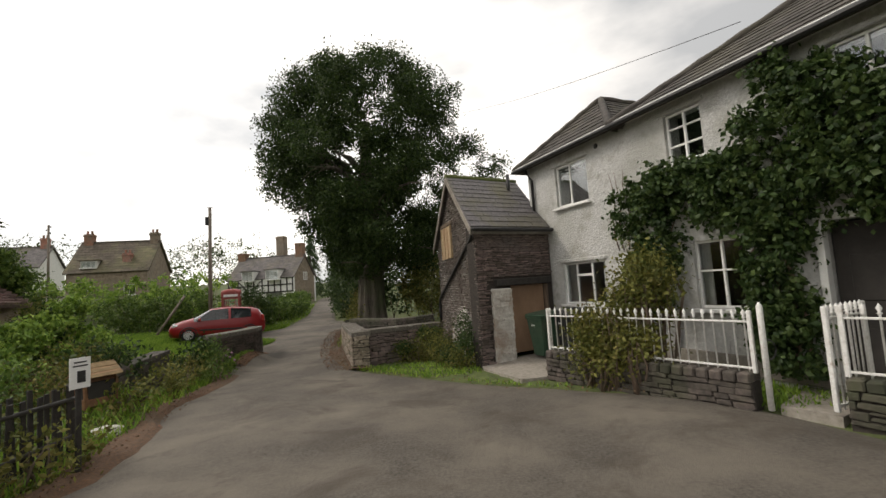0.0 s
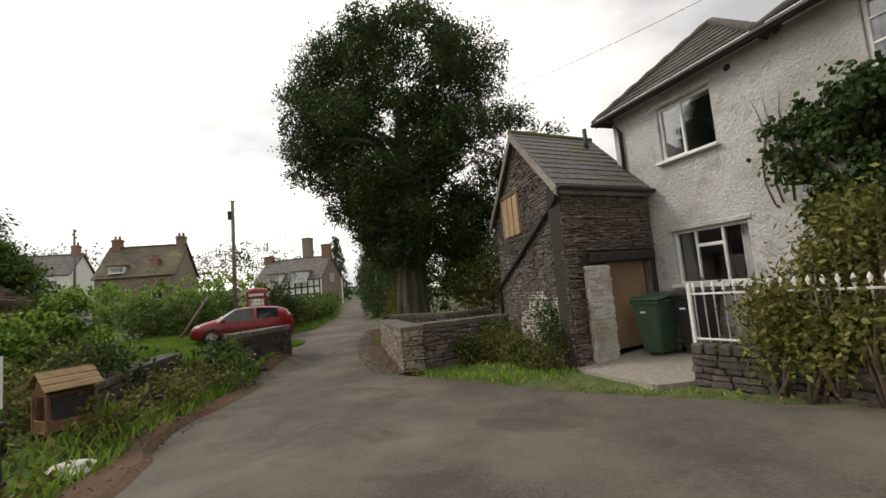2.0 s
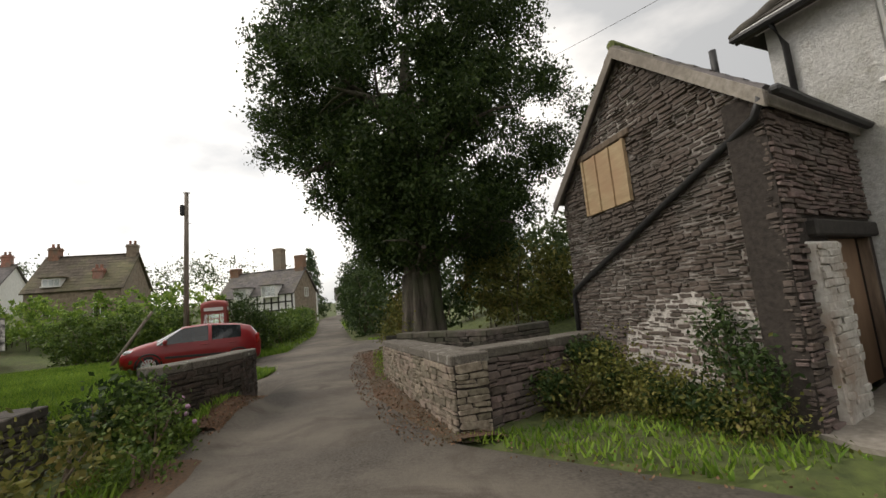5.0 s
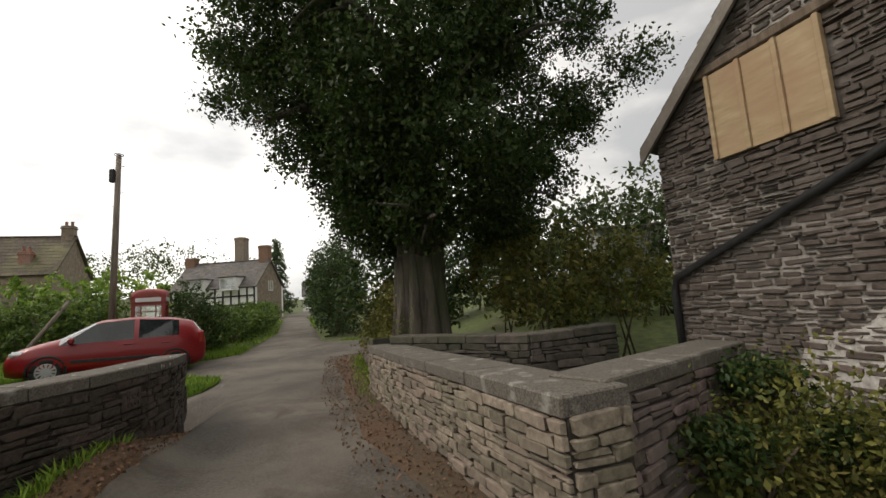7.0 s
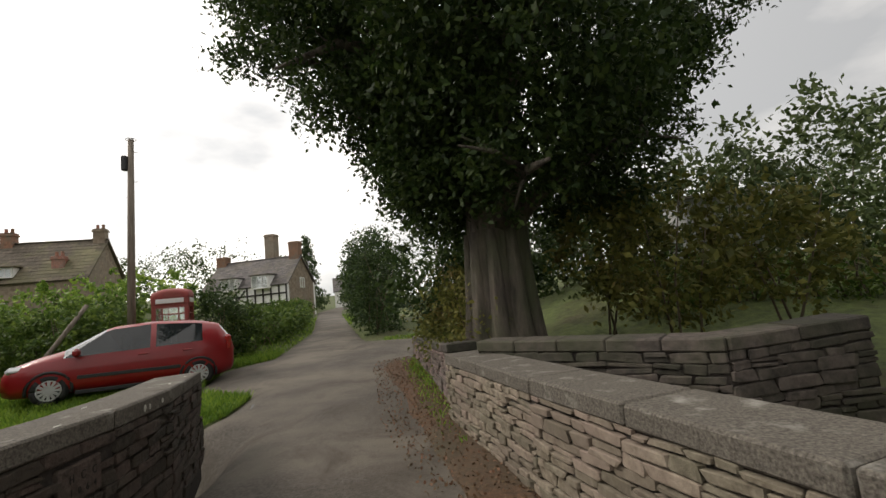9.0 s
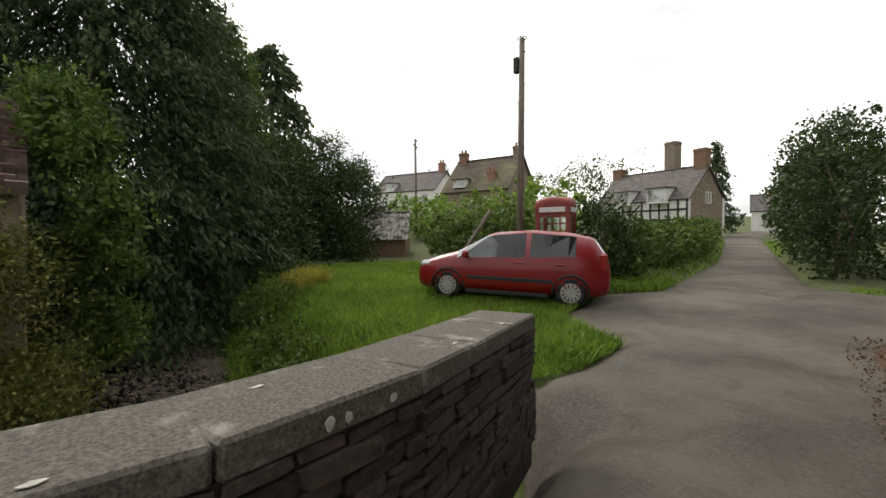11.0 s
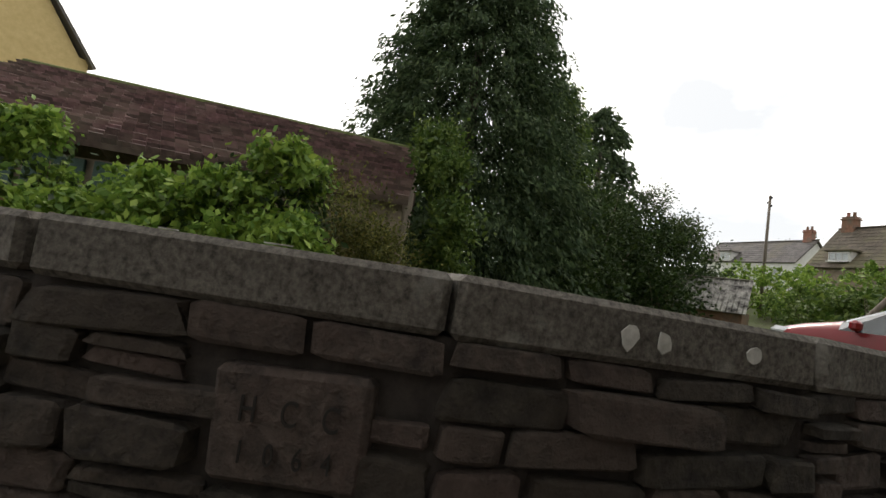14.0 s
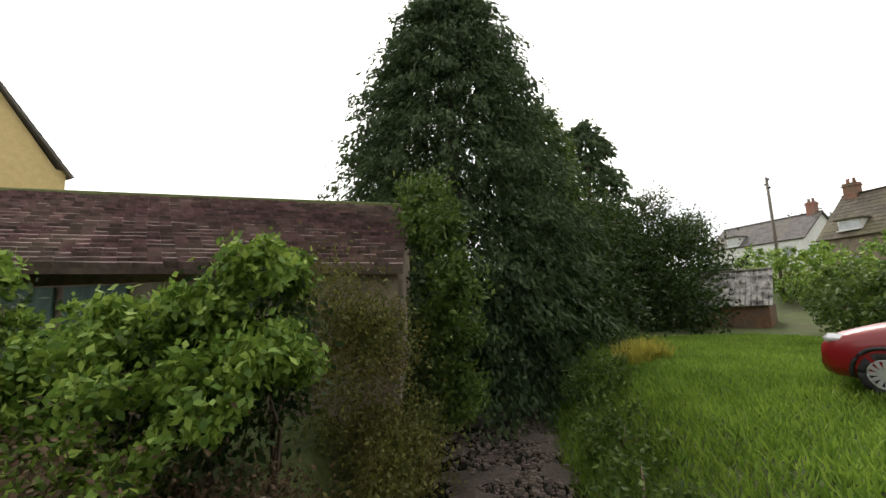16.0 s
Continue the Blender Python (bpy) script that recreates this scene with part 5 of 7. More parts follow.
gable_house("white_cottage", local((-49.2, 45.2), (-40.4, 47.6)), 9.2, 5.5, 6.3, 8.6, WHITEWASH, SLATE_FAR,
            [(4.6, 4.6, 5.4, 5.6, (0.5,)), (7.4, 4.6, 8.2, 5.6, (0.5,))], "whitewashed cottage with grey slate roof", [(8.6, 2.75, 8.0, 9.5, 0.7, 0.6, BRICK)], base=1.5, rows=10, dormers=((2.8, 6.2, 1.2, 1.0),))
TM = local((-23.2, 53.3), (-14.9, 51.4))
tudor = gable_house("timber_framed_house", TM, 8.5, 5.6, 3.75, 6.4, WHITEWASH, SLATE_FAR,
                    [(0.9, 1.0, 2.3, 1.9, (0.33, 0.67)), (4.9, 0.9, 7.0, 1.9, (0.25, 0.5, 0.75))], "black and white timber-framed house with slate roof",
                    [(0.2, 2.8, 5.2, 7.0, 1.0, 0.8, BRICK, 0), (5.1, 3.6, 5.6, 8.9, 1.0, 1.0, FAR_STONE, 0), (8.05, 2.8, 5.9, 7.75, 1.0, 0.8, BRICK, 0)], base=-0.6, rows=14, dormers=((2.9, 3.3, 1.5, 1.2), (6.1, 3.3, 1.7, 1.25)), gable_mat=FAR_STONE)
for x in (0.08, 1.35, 2.6, 3.4, 4.5, 5.3, 6.1, 6.9, 7.7, 8.42):
    part("timber_post", box((x, -0.03, 2.75), (0.15, 0.06, 1.8), TM), TIMBER_BLACK, tudor)
for z in (1.92, 2.75, 3.62):
    part("timber_rail", box((4.25, -0.034, z), (8.5, 0.062, 0.15), TM), TIMBER_BLACK, tudor)
for x, a in ((0.7, 45), (2.0, -45), (3.8, 45)):
    part("timber_brace", box((0, 0, 0), (0.13, 0.05, 1.5), TM @ pose(x, -0.038, 2.75, 0, a, 0)), TIMBER_BLACK, tudor)
part("gable_window", boxes([((8.46, 2.9 + dx, 3.7), (0.12, 0.06, 1.0)) for dx in (-0.4, 0, 0.4)] + [((8.46, 2.9, 3.7 + dz), (0.12, 0.86, 0.06)) for dz in (-0.47, 0.47)], TM @ pose(0.06, 0, 0)), PAINT_WHITE, tudor)
gable_house("far_cottage", local((-15.5, 78), (-10, 79)), 6, 5, 3.4, 5.4, WHITEWASH, SLATE_FAR, [(1, 2.0, 2, 2.9), (4, 2.0, 5, 2.9)], "distant white cottage at the end of the lane", [(5.2, 2.5, 4.8, 6.2, 0.7, 0.7, BRICK)], base=0.6, rows=6)

# ---- telegraph poles ----
def pole(x, y, h, r, label, lean=(0, 0), box_on=True):
    z = ground(x, y)
    e = empty("telegraph_pole", x, y, z)
    part("shaft", tubes("shaft", [([Vector((lean[0] * f, lean[1] * f, h * f - 0.3 * (f == 0))) for f in (0, 0.5, 1)], (r, r * 0.85, r * 0.68))], POLEWOOD, 12), None, e)
    top = Vector((lean[0], lean[1], h))
    if box_on:
        part("terminal_box", box(top + Vector((-0.12, -0.1, -0.75)), (0.16, 0.16, 0.45), None, 0.03), PLASTIC_BLACK, e)
        part("ring", tubes("ring", [([top + Vector((0.13 * math.cos(a), 0.13 * math.sin(a), 0.0)) for a in np.linspace(0, 6.28, 13)], (0.012,) * 13)], IRON_BLACK, 5), None, e)
        for k in range(4):
            part("step_iron", tubes("step_iron", [((top + Vector((0, 0, -0.4 - 0.45 * k)), top + Vector((0.18 * (-1) ** k, 0.0, -0.4 - 0.45 * k))), (0.01, 0.01))], IRON_BLACK, 5), None, e)
    else:
        for k in range(3):
            part("insulator", box(top + Vector((0.12 * (-1) ** k, 0, -0.15 - 0.25 * k)), (0.14, 0.08, 0.12), None, 0.02), PLASTIC_BLACK, e)
    return tagged(e, label, "pole")


pole(-11.35, 24.0, 6.8, 0.11, "grey timber telegraph pole with a terminal box", (0.05, 0.1))
pole(-28.7, 34.9, 7.3, 0.1, "far timber telegraph pole with insulators", (0, 0), False)
pole(-10.1, 75.0, 7.5, 0.13, "distant timber telegraph pole beside the lane", (0, 0), False)


def wire(name, a, b, sag, label, r=0.008):
    a, b = Vector(a), Vector(b)
    base = a.copy()
    pts = [a.lerp(b, k / 12) - Vector((0, 0, sag * 4 * (k / 12) * (1 - k / 12))) - base for k in range(13)]
    e = empty(name, *base)
    part("cable", tubes("cable", [(pts, (r,) * 13)], IRON_BLACK, 5), None, e)
    return tagged(e, label, "cable")


wire("overhead_cable", (7.0, 8.5, 6.62), (3.2, 32.0, 14.5), 0.3, "thin black overhead telephone cable")

# ---- telephone box ----
pz = ground(-10.5, 24.2) - 0.2
tk = empty("telephone_box", -10.35, 24.3, pz, 18)
S = 0.9
part("plinth", box((0, 0, 0.08), (S + 0.04, S + 0.04, 0.16), None, 0.01), PHONE_RED, tk)
for x in (-1, 1):
    for y in (-1, 1):
        part("corner_post", box((x * (S / 2 - 0.05), y * (S / 2 - 0.05), 1.1), (0.1, 0.1, 1.9), None, 0.012), PHONE_RED, tk)
for rot in range(4):
    R = pose(0, 0, 0, 0, 0, 90 * rot)
    sd = part("side_frame", boxes([((0, -S / 2 + 0.04, 0.34), (S - 0.2, 0.05, 0.36)), ((0, -S / 2 + 0.04, 1.98), (S - 0.2, 0.05, 0.1))] + [((x, -S / 2 + 0.04, 1.2), (0.03, 0.045, 1.5)) for x in (-0.2, 0.2)] + [((0, -S / 2 + 0.04, 0.55 + 0.2 * k), (S - 0.2, 0.04, 0.022)) for k in range(8)], R, 0.003), PHONE_RED, tk)
    part("glass", box((0, -S / 2 + 0.05, 1.22), (S - 0.2, 0.006, 1.45), R), GLASS, sd).visible_shadow = False
    part("sign_panel", box((0, -S / 2 - 0.012, 2.12), (S - 0.22, 0.03, 0.13), R, 0.005), PAINT_WHITE, tk, "pale opal sign panel")
part("fascia", box((0, 0, 2.12), (S + 0.02, S + 0.02, 0.22), None, 0.02), PHONE_RED, tk)
bm = bmesh.new()
bmesh.ops.create_uvsphere(bm, u_segments=24, v_segments=12, radius=0.66)
bmesh.ops.delete(bm, geom=[v for v in bm.verts if v.co.z < 0.0], context="VERTS")
for v in bm.verts:
    v.co.x, v.co.y, v.co.z = max(-0.47, min(0.47, v.co.x)), max(-0.47, min(0.47, v.co.y)), 2.22 + 0.27 * (v.co.z / 0.66) ** 1.0
part("domed_roof", bm, PHONE_RED, tk, "", True)
tagged(tk, "faded red cast-iron telephone box with a domed roof", "telephone box")

# ---- red car ----
def hatchback(x, y, z, rz):
    e = empty("car", x, y, z, rz)
    e.matrix_basis = pose(x, y, z, 0, -2.5, rz)
    st = [  # along, half width, bottom, belt, half width at top, top
        (2.0, 0.5, 0.34, 0.56, 0.42, 0.6), (1.95, 0.68, 0.24, 0.62, 0.58, 0.69), (1.8, 0.79, 0.2, 0.7, 0.68, 0.79), (1.5, 0.84, 0.19, 0.79, 0.74, 0.9), (1.12, 0.85, 0.19, 0.87, 0.74, 1.0), (1.05, 0.85, 0.19, 0.88, 0.73, 1.03),
        (0.42, 0.855, 0.19, 0.92, 0.6, 1.39), (0.3, 0.855, 0.19, 0.925, 0.59, 1.43), (-0.36, 0.855, 0.19, 0.95, 0.585, 1.49), (-0.46, 0.855, 0.19, 0.955, 0.585, 1.49), (-1.2, 0.85, 0.19, 1.0, 0.575, 1.46), (-1.34, 0.845, 0.19, 1.01, 0.57, 1.44),
        (-1.62, 0.83, 0.2, 1.04, 0.55, 1.38), (-1.7, 0.81, 0.21, 1.04, 0.55, 1.35), (-1.93, 0.76, 0.28, 1.0, 0.6, 1.04), (-1.99, 0.7, 0.36, 0.8, 0.6, 0.84)]
    rings = []
    for a, w, b, bl, wt, tp in st:
        half = [(0, b), (w * 0.82, b), (w * 0.97, b + 0.1), (w, b + 0.3 * (bl - b)), (w * 1.0, b + 0.72 * (bl - b)), (w * 0.965, bl), (wt, tp - 0.045), (wt * 0.82, tp), (0, tp + 0.015)]
        rings.append([Vector((a, p, q)) for p, q in half] + [Vector((a, -p, q)) for p, q in half[-2:0:-1]])
    n = len(rings[0])
    panes = {"windscreen": [], "rear_window": [], "side_window": [], "body": []}
    vs = [v for r in rings for v in r]
    for i in range(len(rings) - 1):
        for j in range(n):
            f = (i * n + j, i * n + (j + 1) % n, (i + 1) * n + (j + 1) % n, (i + 1) * n + j)
            key = "body"
            if i == 5 and j in (6, 7, 8, 9):
                key = "windscreen"
            elif i == 13 and j in (6, 7, 8, 9):
                key = "rear_window"
            elif i in (5, 6, 7, 9, 10) and j in (5, n - 6):
                key = "side_window"
                f = (f, i, j)
            panes[key].append(f)
    ends = [tuple(range(n))[::-1], tuple((len(rings) - 1) * n + j for j in range(n))]
    bm = bmesh.new()
    bv = [bm.verts.new(v) for v in vs]
    for f in panes["body"] + ends:
        try:
            bm.faces.new([bv[k] for k in f])
        except ValueError:
            pass
    bmesh.ops.recalc_face_normals(bm, faces=bm.faces)
    body = part("body", bm, CAR_RED, e, "glossy red bodywork", True)
    for key in ("windscreen", "rear_window", "side_window"):
        groups = [panes[key]]
        if key == "side_window":
            groups = [[f for f, i, j in panes[key] if (i < 8) == front and (j == 5) == left] for front in (True, False) for left in (True, False)]
        for fl in groups:
            used = sorted({k for q in fl for k in q})
            me = raw(key, [tuple(vs[k]) for k in used], [tuple(used.index(k) for k in q) for q in fl], CAR_GLASS)
            part(key, me, None, body)
    part("cabin", box((-0.4, 0, 0.82), (2.3, 1.3, 0.3), None, 0.05), PLASTIC_BLACK, e, "dark cabin trim")
    for sx in (0.1, -0.75):
        for sy in (-0.36, 0.36):
            part("car_seat", box((sx, sy, 1.05), (0.16, 0.44, 0.55), None, 0.06), PLASTIC_BLACK, e)
    for wx in (1.24, -1.27):
        for s in (-1, 1):
            R = pose(wx, s * 0.775, 0.3, 90, 0, 0)
            t = tubes("tyre", [([Vector((0.235 * math.cos(a), 0.235 * math.sin(a), 0)) for a in np.linspace(0, 2 * math.pi, 25)], (0.075,) * 25)], RUBBER, 10)
            w = part("wheel", t, None, e)
            w.matrix_basis = R @ Matrix.Diagonal((1, 1, 1.25, 1))
            rim = bmesh.new()
            bmesh.ops.create_cone(rim, cap_ends=True, segments=28, radius1=0.19, radius2=0.19, depth=0.06)
            part("rim_well", rim, PLASTIC_BLACK, w)
            sp = bmesh.new()
            star = [(r * math.cos(a), r * math.sin(a)) for k in range(12) for r, a in ((0.185, k * math.pi / 6 - 0.14), (0.185, k * math.pi / 6 + 0.14), (0.075, k * math.pi / 6 + 0.26))]
            va_ = [sp.verts.new((p, q, -s * 0.04)) for p, q in star]
            vb_ = [sp.verts.new((p, q, -s * 0.065)) for p, q in star]
            sp.faces.new(va_), sp.faces.new(vb_[::-1])
            for k in range(len(star)):
                sp.faces.new((va_[k], vb_[k], vb_[(k + 1) % 36], va_[(k + 1) % 36]))
            bmesh.ops.recalc_face_normals(sp, faces=sp.faces)
            part("hubcap", sp, SILVER, w, "silver spoked wheel trim")
            ri = tubes("rim", [([Vector((0.185 * math.cos(a), 0.185 * math.sin(a), -s * 0.05)) for a in np.linspace(0, 2 * math.pi, 25)], (0.016,) * 25)], SILVER, 6)
            part("rim", ri, None, w)
            ar = tubes("wheel_arch", [([Vector((wx + 0.345 * math.cos(a), s * 0.845, 0.3 + 0.345 * math.sin(a))) for a in np.linspace(-0.2, math.pi + 0.2, 15)], (0.028,) * 15)], PLASTIC_BLACK, 6)
            part("wheel_arch", ar, None, e)
    for s in (-1, 1):
        part("headlight", box((1.72, s * 0.66, 0.72), (0.36, 0.24, 0.15), None, 0.06), LAMP_CLEAR, e)
        part("tail_light", box((-1.86, s * 0.72, 0.92), (0.14, 0.14, 0.36), None, 0.04), LAMP_RED, e)
        mr = part("door_mirror", box((0.83, s * 0.98, 0.98), (0.12, 0.2, 0.15), None, 0.04), CAR_RED, e)
        part("mirror_arm", box((0.85, s * 0.86, 0.93), (0.06, 0.12, 0.05), None, 0.01), PLASTIC_BLACK, mr)
        part("rub_strip", box((-0.05, s * 0.862, 0.5), (1.75, 0.02, 0.07), None, 0.006), PLASTIC_BLACK, e)
        for dx in (-0.25, -1.05):
            part("door_handle", box((dx, s * 0.86, 0.84), (0.18, 0.03, 0.035), None, 0.01), CAR_RED, e)
        part("sill_trim", box((0, s * 0.83, 0.21), (1.7, 0.03, 0.08), None, 0.01), PLASTIC_BLACK, e)
    part("front_grille", box((1.985, 0, 0.42), (0.05, 0.8, 0.16), None, 0.01), PLASTIC_BLACK, e)
    part("number_plate", box((2.012, 0, 0.5), (0.02, 0.5, 0.1), None, 0.004), PAINT_WHITE, e)
    part("number_plate", box((-2.0, 0, 0.66), (0.02, 0.5, 0.1), None, 0.004), PETAL_YELLOW, e)
    return tagged(e, "glossy red five-door hatchback parked on the grass", "car")


hatchback(-9.85, 21.6, ground(-9.85, 21.6) - 0.02, 208)


# ---- wheelie bins ----
def bin_(x, y, rz, material, label):
    e = empty("wheelie_bin", x, y, ground(x, y) + 0.045, rz)
    e.scale = (0.9, 0.9, 0.95)
    bm = bmesh.new()
    lv = [(0.2, 0.22, 0.05), (0.24, 0.27, 0.5), (0.285, 0.33, 0.96)]
    rs = [[bm.verts.new((sx * a, sy * b, z)) for sx, sy in ((-1, -1), (1, -1), (1, 1), (-1, 1))] for a, b, z in lv]
    for i in range(2):
        for k in range(4):
            bm.faces.new((rs[i][k], rs[i][(k + 1) % 4], rs[i + 1][(k + 1) % 4], rs[i + 1][k]))
    bm.faces.new(rs[0][::-1]), bm.faces.new(rs[2])
    bmesh.ops.bevel(bm, geom=[ed for ed in bm.edges], offset=0.025, segments=2, affect="EDGES")
    part("body", bm, material, e)
    part("rim", box((0, 0, 0.955), (0.61, 0.7, 0.05), None, 0.015), material, e)
    lid = bmesh.new()
    add_box(lid, (0, 0.0, 1.02), (0.62, 0.73, 0.075), None, 0.03)
    for v in lid.verts:
        v.co.z += 0.05 * (v.co.y > 0) - 0.012 * (v.co.y < -0.25)
    part("lid", lid, material, e)
    part("handle", tubes("handle", [((Vector((-0.24, 0.39, 0.98)), Vector((0.24, 0.39, 0.98))), (0.018, 0.018))], material, 8), None, e)
    for s in (-1, 1):
        part("wheel", tubes("wheel", [((Vector((s * 0.22, 0.26, 0.1)), Vector((s * 0.28, 0.26, 0.1))), (0.1, 0.1))], RUBBER, 14), None, e)
    part("emblem", box((-0.05, -0.315, 0.78), (0.12, 0.004, 0.035), pose(0, 0, 0), 0.0), PAINT_WHITE, e, "small pale moulded mark")
    return tagged(e, label, "bin")


bin_(2.76, 10.2, -62, PLASTIC_GREEN, "dark green plastic wheelie bin beside the house wall")
bin_(3.32, 9.93, -66, PLASTIC_BLACK, "black plastic wheelie bin under the window")


# ---- front garden wall and railings ----
def railing(p, q, z0, h, pales, label):
    e = empty("iron_railing", p[0], p[1], z0)
    m = e.matrix_basis.inverted() @ local(p, q, z0)
    L = math.dist(p, q)
    for z in (0.06, h - 0.14):
        part("rail", box((L / 2, 0, z), (L, 0.035, 0.025), m, 0.004), IRON_WHITE, e)
    for x in (0.0, L):
        bm = box((x, 0, h / 2), (0.05, 0.05, h), m, 0.008)
        part("post", bm, IRON_WHITE, e)
    pale = tubes("pale", [(([Vector((0, 0, z)) for z in (0.0, h - 0.1, h - 0.085, h - 0.07, h - 0.03, h + 0.02)]), (0.011, 0.011, 0.026, 0.012, 0.028, 0.003))], IRON_WHITE, 6)
    for k in range(pales):
        ob = part("pale", pale, None, e)
        ob.matrix_basis = m @ pose(L * (k + 0.5) / pales, 0, 0)
    return tagged(e, label, "railing", "front garden railings")


def low_wall(p, q, za, zb, h, seed, label):
    e = empty("garden_wall", p[0], p[1], min(za, zb))
    inv_ = e.matrix_basis.inverted()
    m = local(p, q, 0)
    L = math.dist(p, q)
    zt = max(za, zb) + h
    part("core", box((L / 2, 0.15, (zt + min(za, zb)) / 2 - 0.15), (L, 0.26, zt - min(za, zb) + 0.2), inv_ @ m), MORTAR, e)
    stones(e, m @ pose(0, 0, min(za, zb)), L, zt - min(za, zb) - 0.06, STONE_DARK, seed, (0.07, 0.11), (0.16, 0.3), 0.06, 200, 0.01)
    n = round(L / 0.16)
    me = finish(box((0, 0, 0), (0.15, 0.34, 0.13), None, 0.02, 0.006), "cope_stone", STONE_DARK)
    for k in range(n):
        ob = part("cope_stone", me, None, e)
        ob.matrix_basis = inv_ @ m @ pose(L * (k + 0.5) / n, 0.15, zt, 0, random.Random(k + seed).uniform(-4, 4), 0)
    tagged(e, label, "garden wall")
    return zt


GA, GB = (2.2, 8.27), (3.95, 5.5)
zt = low_wall(GA, GB, ground(*GA), ground(*GB), 0.36, 81, "low purple stone garden wall under white railings")
railing((GA[0] + 0.13, GA[1] + 0.08), (GB[0] + 0.13, GB[1] + 0.08), zt + 0.05, 0.78, 27, "white painted iron railing with spear tops")
GC, GD = (4.4, 4.75), (5.95, 2.2)
zt = low_wall(GC, GD, ground(*GC), ground(*GD), 0.36, 91, "low purple stone garden wall beside the gate")
railing((GC[0] + 0.13, GC[1] + 0.08), (GD[0] + 0.13, GD[1] + 0.08), zt + 0.05, 0.78, 24, "white painted iron railing beside the gate gap")
gt = railing((4.42, 4.9), (5.2, 5.2), ground(4.3, 5.0) + 0.1, 1.15, 8, "open white iron garden gate")
gpz = ground(4.2, 5.5)
gp = empty("gate_post", 4.1, 5.42, gpz)
part("shaft", tubes("shaft", [((Vector((0, 0, 0)), Vector((0, 0, 1.25)), Vector((0, 0, 1.3))), (0.035, 0.035, 0.01))], IRON_WHITE, 10), None, gp)
part("latch", tubes("latch", [([Vector((0.05 + 0.1 * math.sin(a), 0.0, 0.72 + 0.12 * math.cos(a))) for a in np.linspace(0, 3.1, 7)], (0.012,) * 7)], IRON_BLACK, 6), None, gp)
tagged(gp, "white iron gate post with a black curled latch", "gate post")
pth = prism([(4.2, 5.4), (4.42, 4.85), (5.9, 5.6), (5.5, 6.3)], 0, 1)
for v in pth.verts:
    v.co.z = ground(v.co.x, v.co.y) + (0.06 if v.co.z > 0.5 else -0.2)
tagged(part("path", pth, CONCRETE), "worn stone garden path to the front door", "path", kind="structure")

# ---- left garden fence, sign, bird house ----
fe = empty("picket_fence", -4.1, 4.0, ground(-4.1, 4.0))
FA, FB = Vector((-4.0, 1.5, 0)), Vector((-4.45, 6.1, 0))
fi = fe.matrix_basis.inverted()
pk = finish(box((0, 0, 0.45), (0.07, 0.02, 0.95), None, 0.004), "pale", TIMBER_BLACK)
rng = random.Random(2)
for k in range(42):
    p = FA.lerp(FB, k / 41)
    ob = part("pale", pk, None, fe)
    ob.matrix_basis = fi @ Matrix.Translation((p.x, p.y, ground(p.x, p.y) + rng.uniform(-0.06, 0.05))) @ pose(0, 0, 0, rng.uniform(-3, 3), rng.uniform(-3, 3), 95)
for z in (0.3, 0.75):
    a, b = FA + Vector((0.03, 0, ground(FA.x, FA.y) + z)), FB + Vector((0.03, 0, ground(FB.x, FB.y) + z))
    part("rail", tubes("rail", [((fi @ a, fi @ b), (0.025, 0.025))], TIMBER_BLACK, 6), None, fe)
tagged(fe, "dark weathered picket fence overgrown with weeds", "fence")
sg = empty("notice_board", -3.9, 5.45, ground(-3.9, 5.45), 62)
part("board", box((0, 0, 1.12), (0.2, 0.012, 0.34), None, 0.003), PAINT_WHITE, sg, "small white notice")
part("post", box((0, 0.03, 0.6), (0.05, 0.04, 1.3), None, 0.004), TIMBER_BLACK, sg)
for z, w in ((1.24, 0.12), (1.2, 0.14)):
    part("text_bar", box((0, -0.008, z), (w, 0.003, 0.016), None), IRON_BLACK, sg)
part("emblem", box((0.01, -0.008, 1.08), (0.08, 0.003, 0.13), None), IRON_BLACK, sg)
tagged(sg, "small white notice on a dark post by the fence", "sign")
bh = empty("wooden_well_house", -5.45, 7.8, ground(-5.45, 7.8) - 0.02, 62)
bh.scale = (0.9, 0.9, 0.9)
for k in range(6):
    z = 0.05 + 0.075 * k
    for sy in (-1, 1):
        part("weatherboard", box((0, sy * 0.2, z), (0.5, 0.016, 0.088), pose(0, 0, 0, 6 * sy, 0, 0) @ pose(0, -0.1 * sy * z, 0), 0.003, 0.002), PINE, bh)
    part("weatherboard", box((0.25, 0, z), (0.016, 0.4, 0.088), None, 0.003, 0.002), PINE, bh)
    if k < 2:
        part("weatherboard", box((-0.25, 0, z), (0.016, 0.4, 0.088), None, 0.003, 0.002), PINE, bh)
for k in range(3):
    for sx in (-1, 1):
        part("gable_board", box((sx * 0.25, 0, 0.5 + 0.08 * k), (0.016, 0.36 - 0.12 * k, 0.085), None, 0.003), PINE, bh)
# Solid near-black block painted in as the shade of the opening.
part("inside", box((0.02, 0, 0.24), (0.42, 0.36, 0.4), None), INTERIOR_SHADE, bh)
for sx in (-1, 1):
    for sy in (-1, 1):
        part("corner_post", box((sx * 0.25, sy * 0.2, 0.24), (0.035, 0.035, 0.5), None, 0.004), PINE, bh)
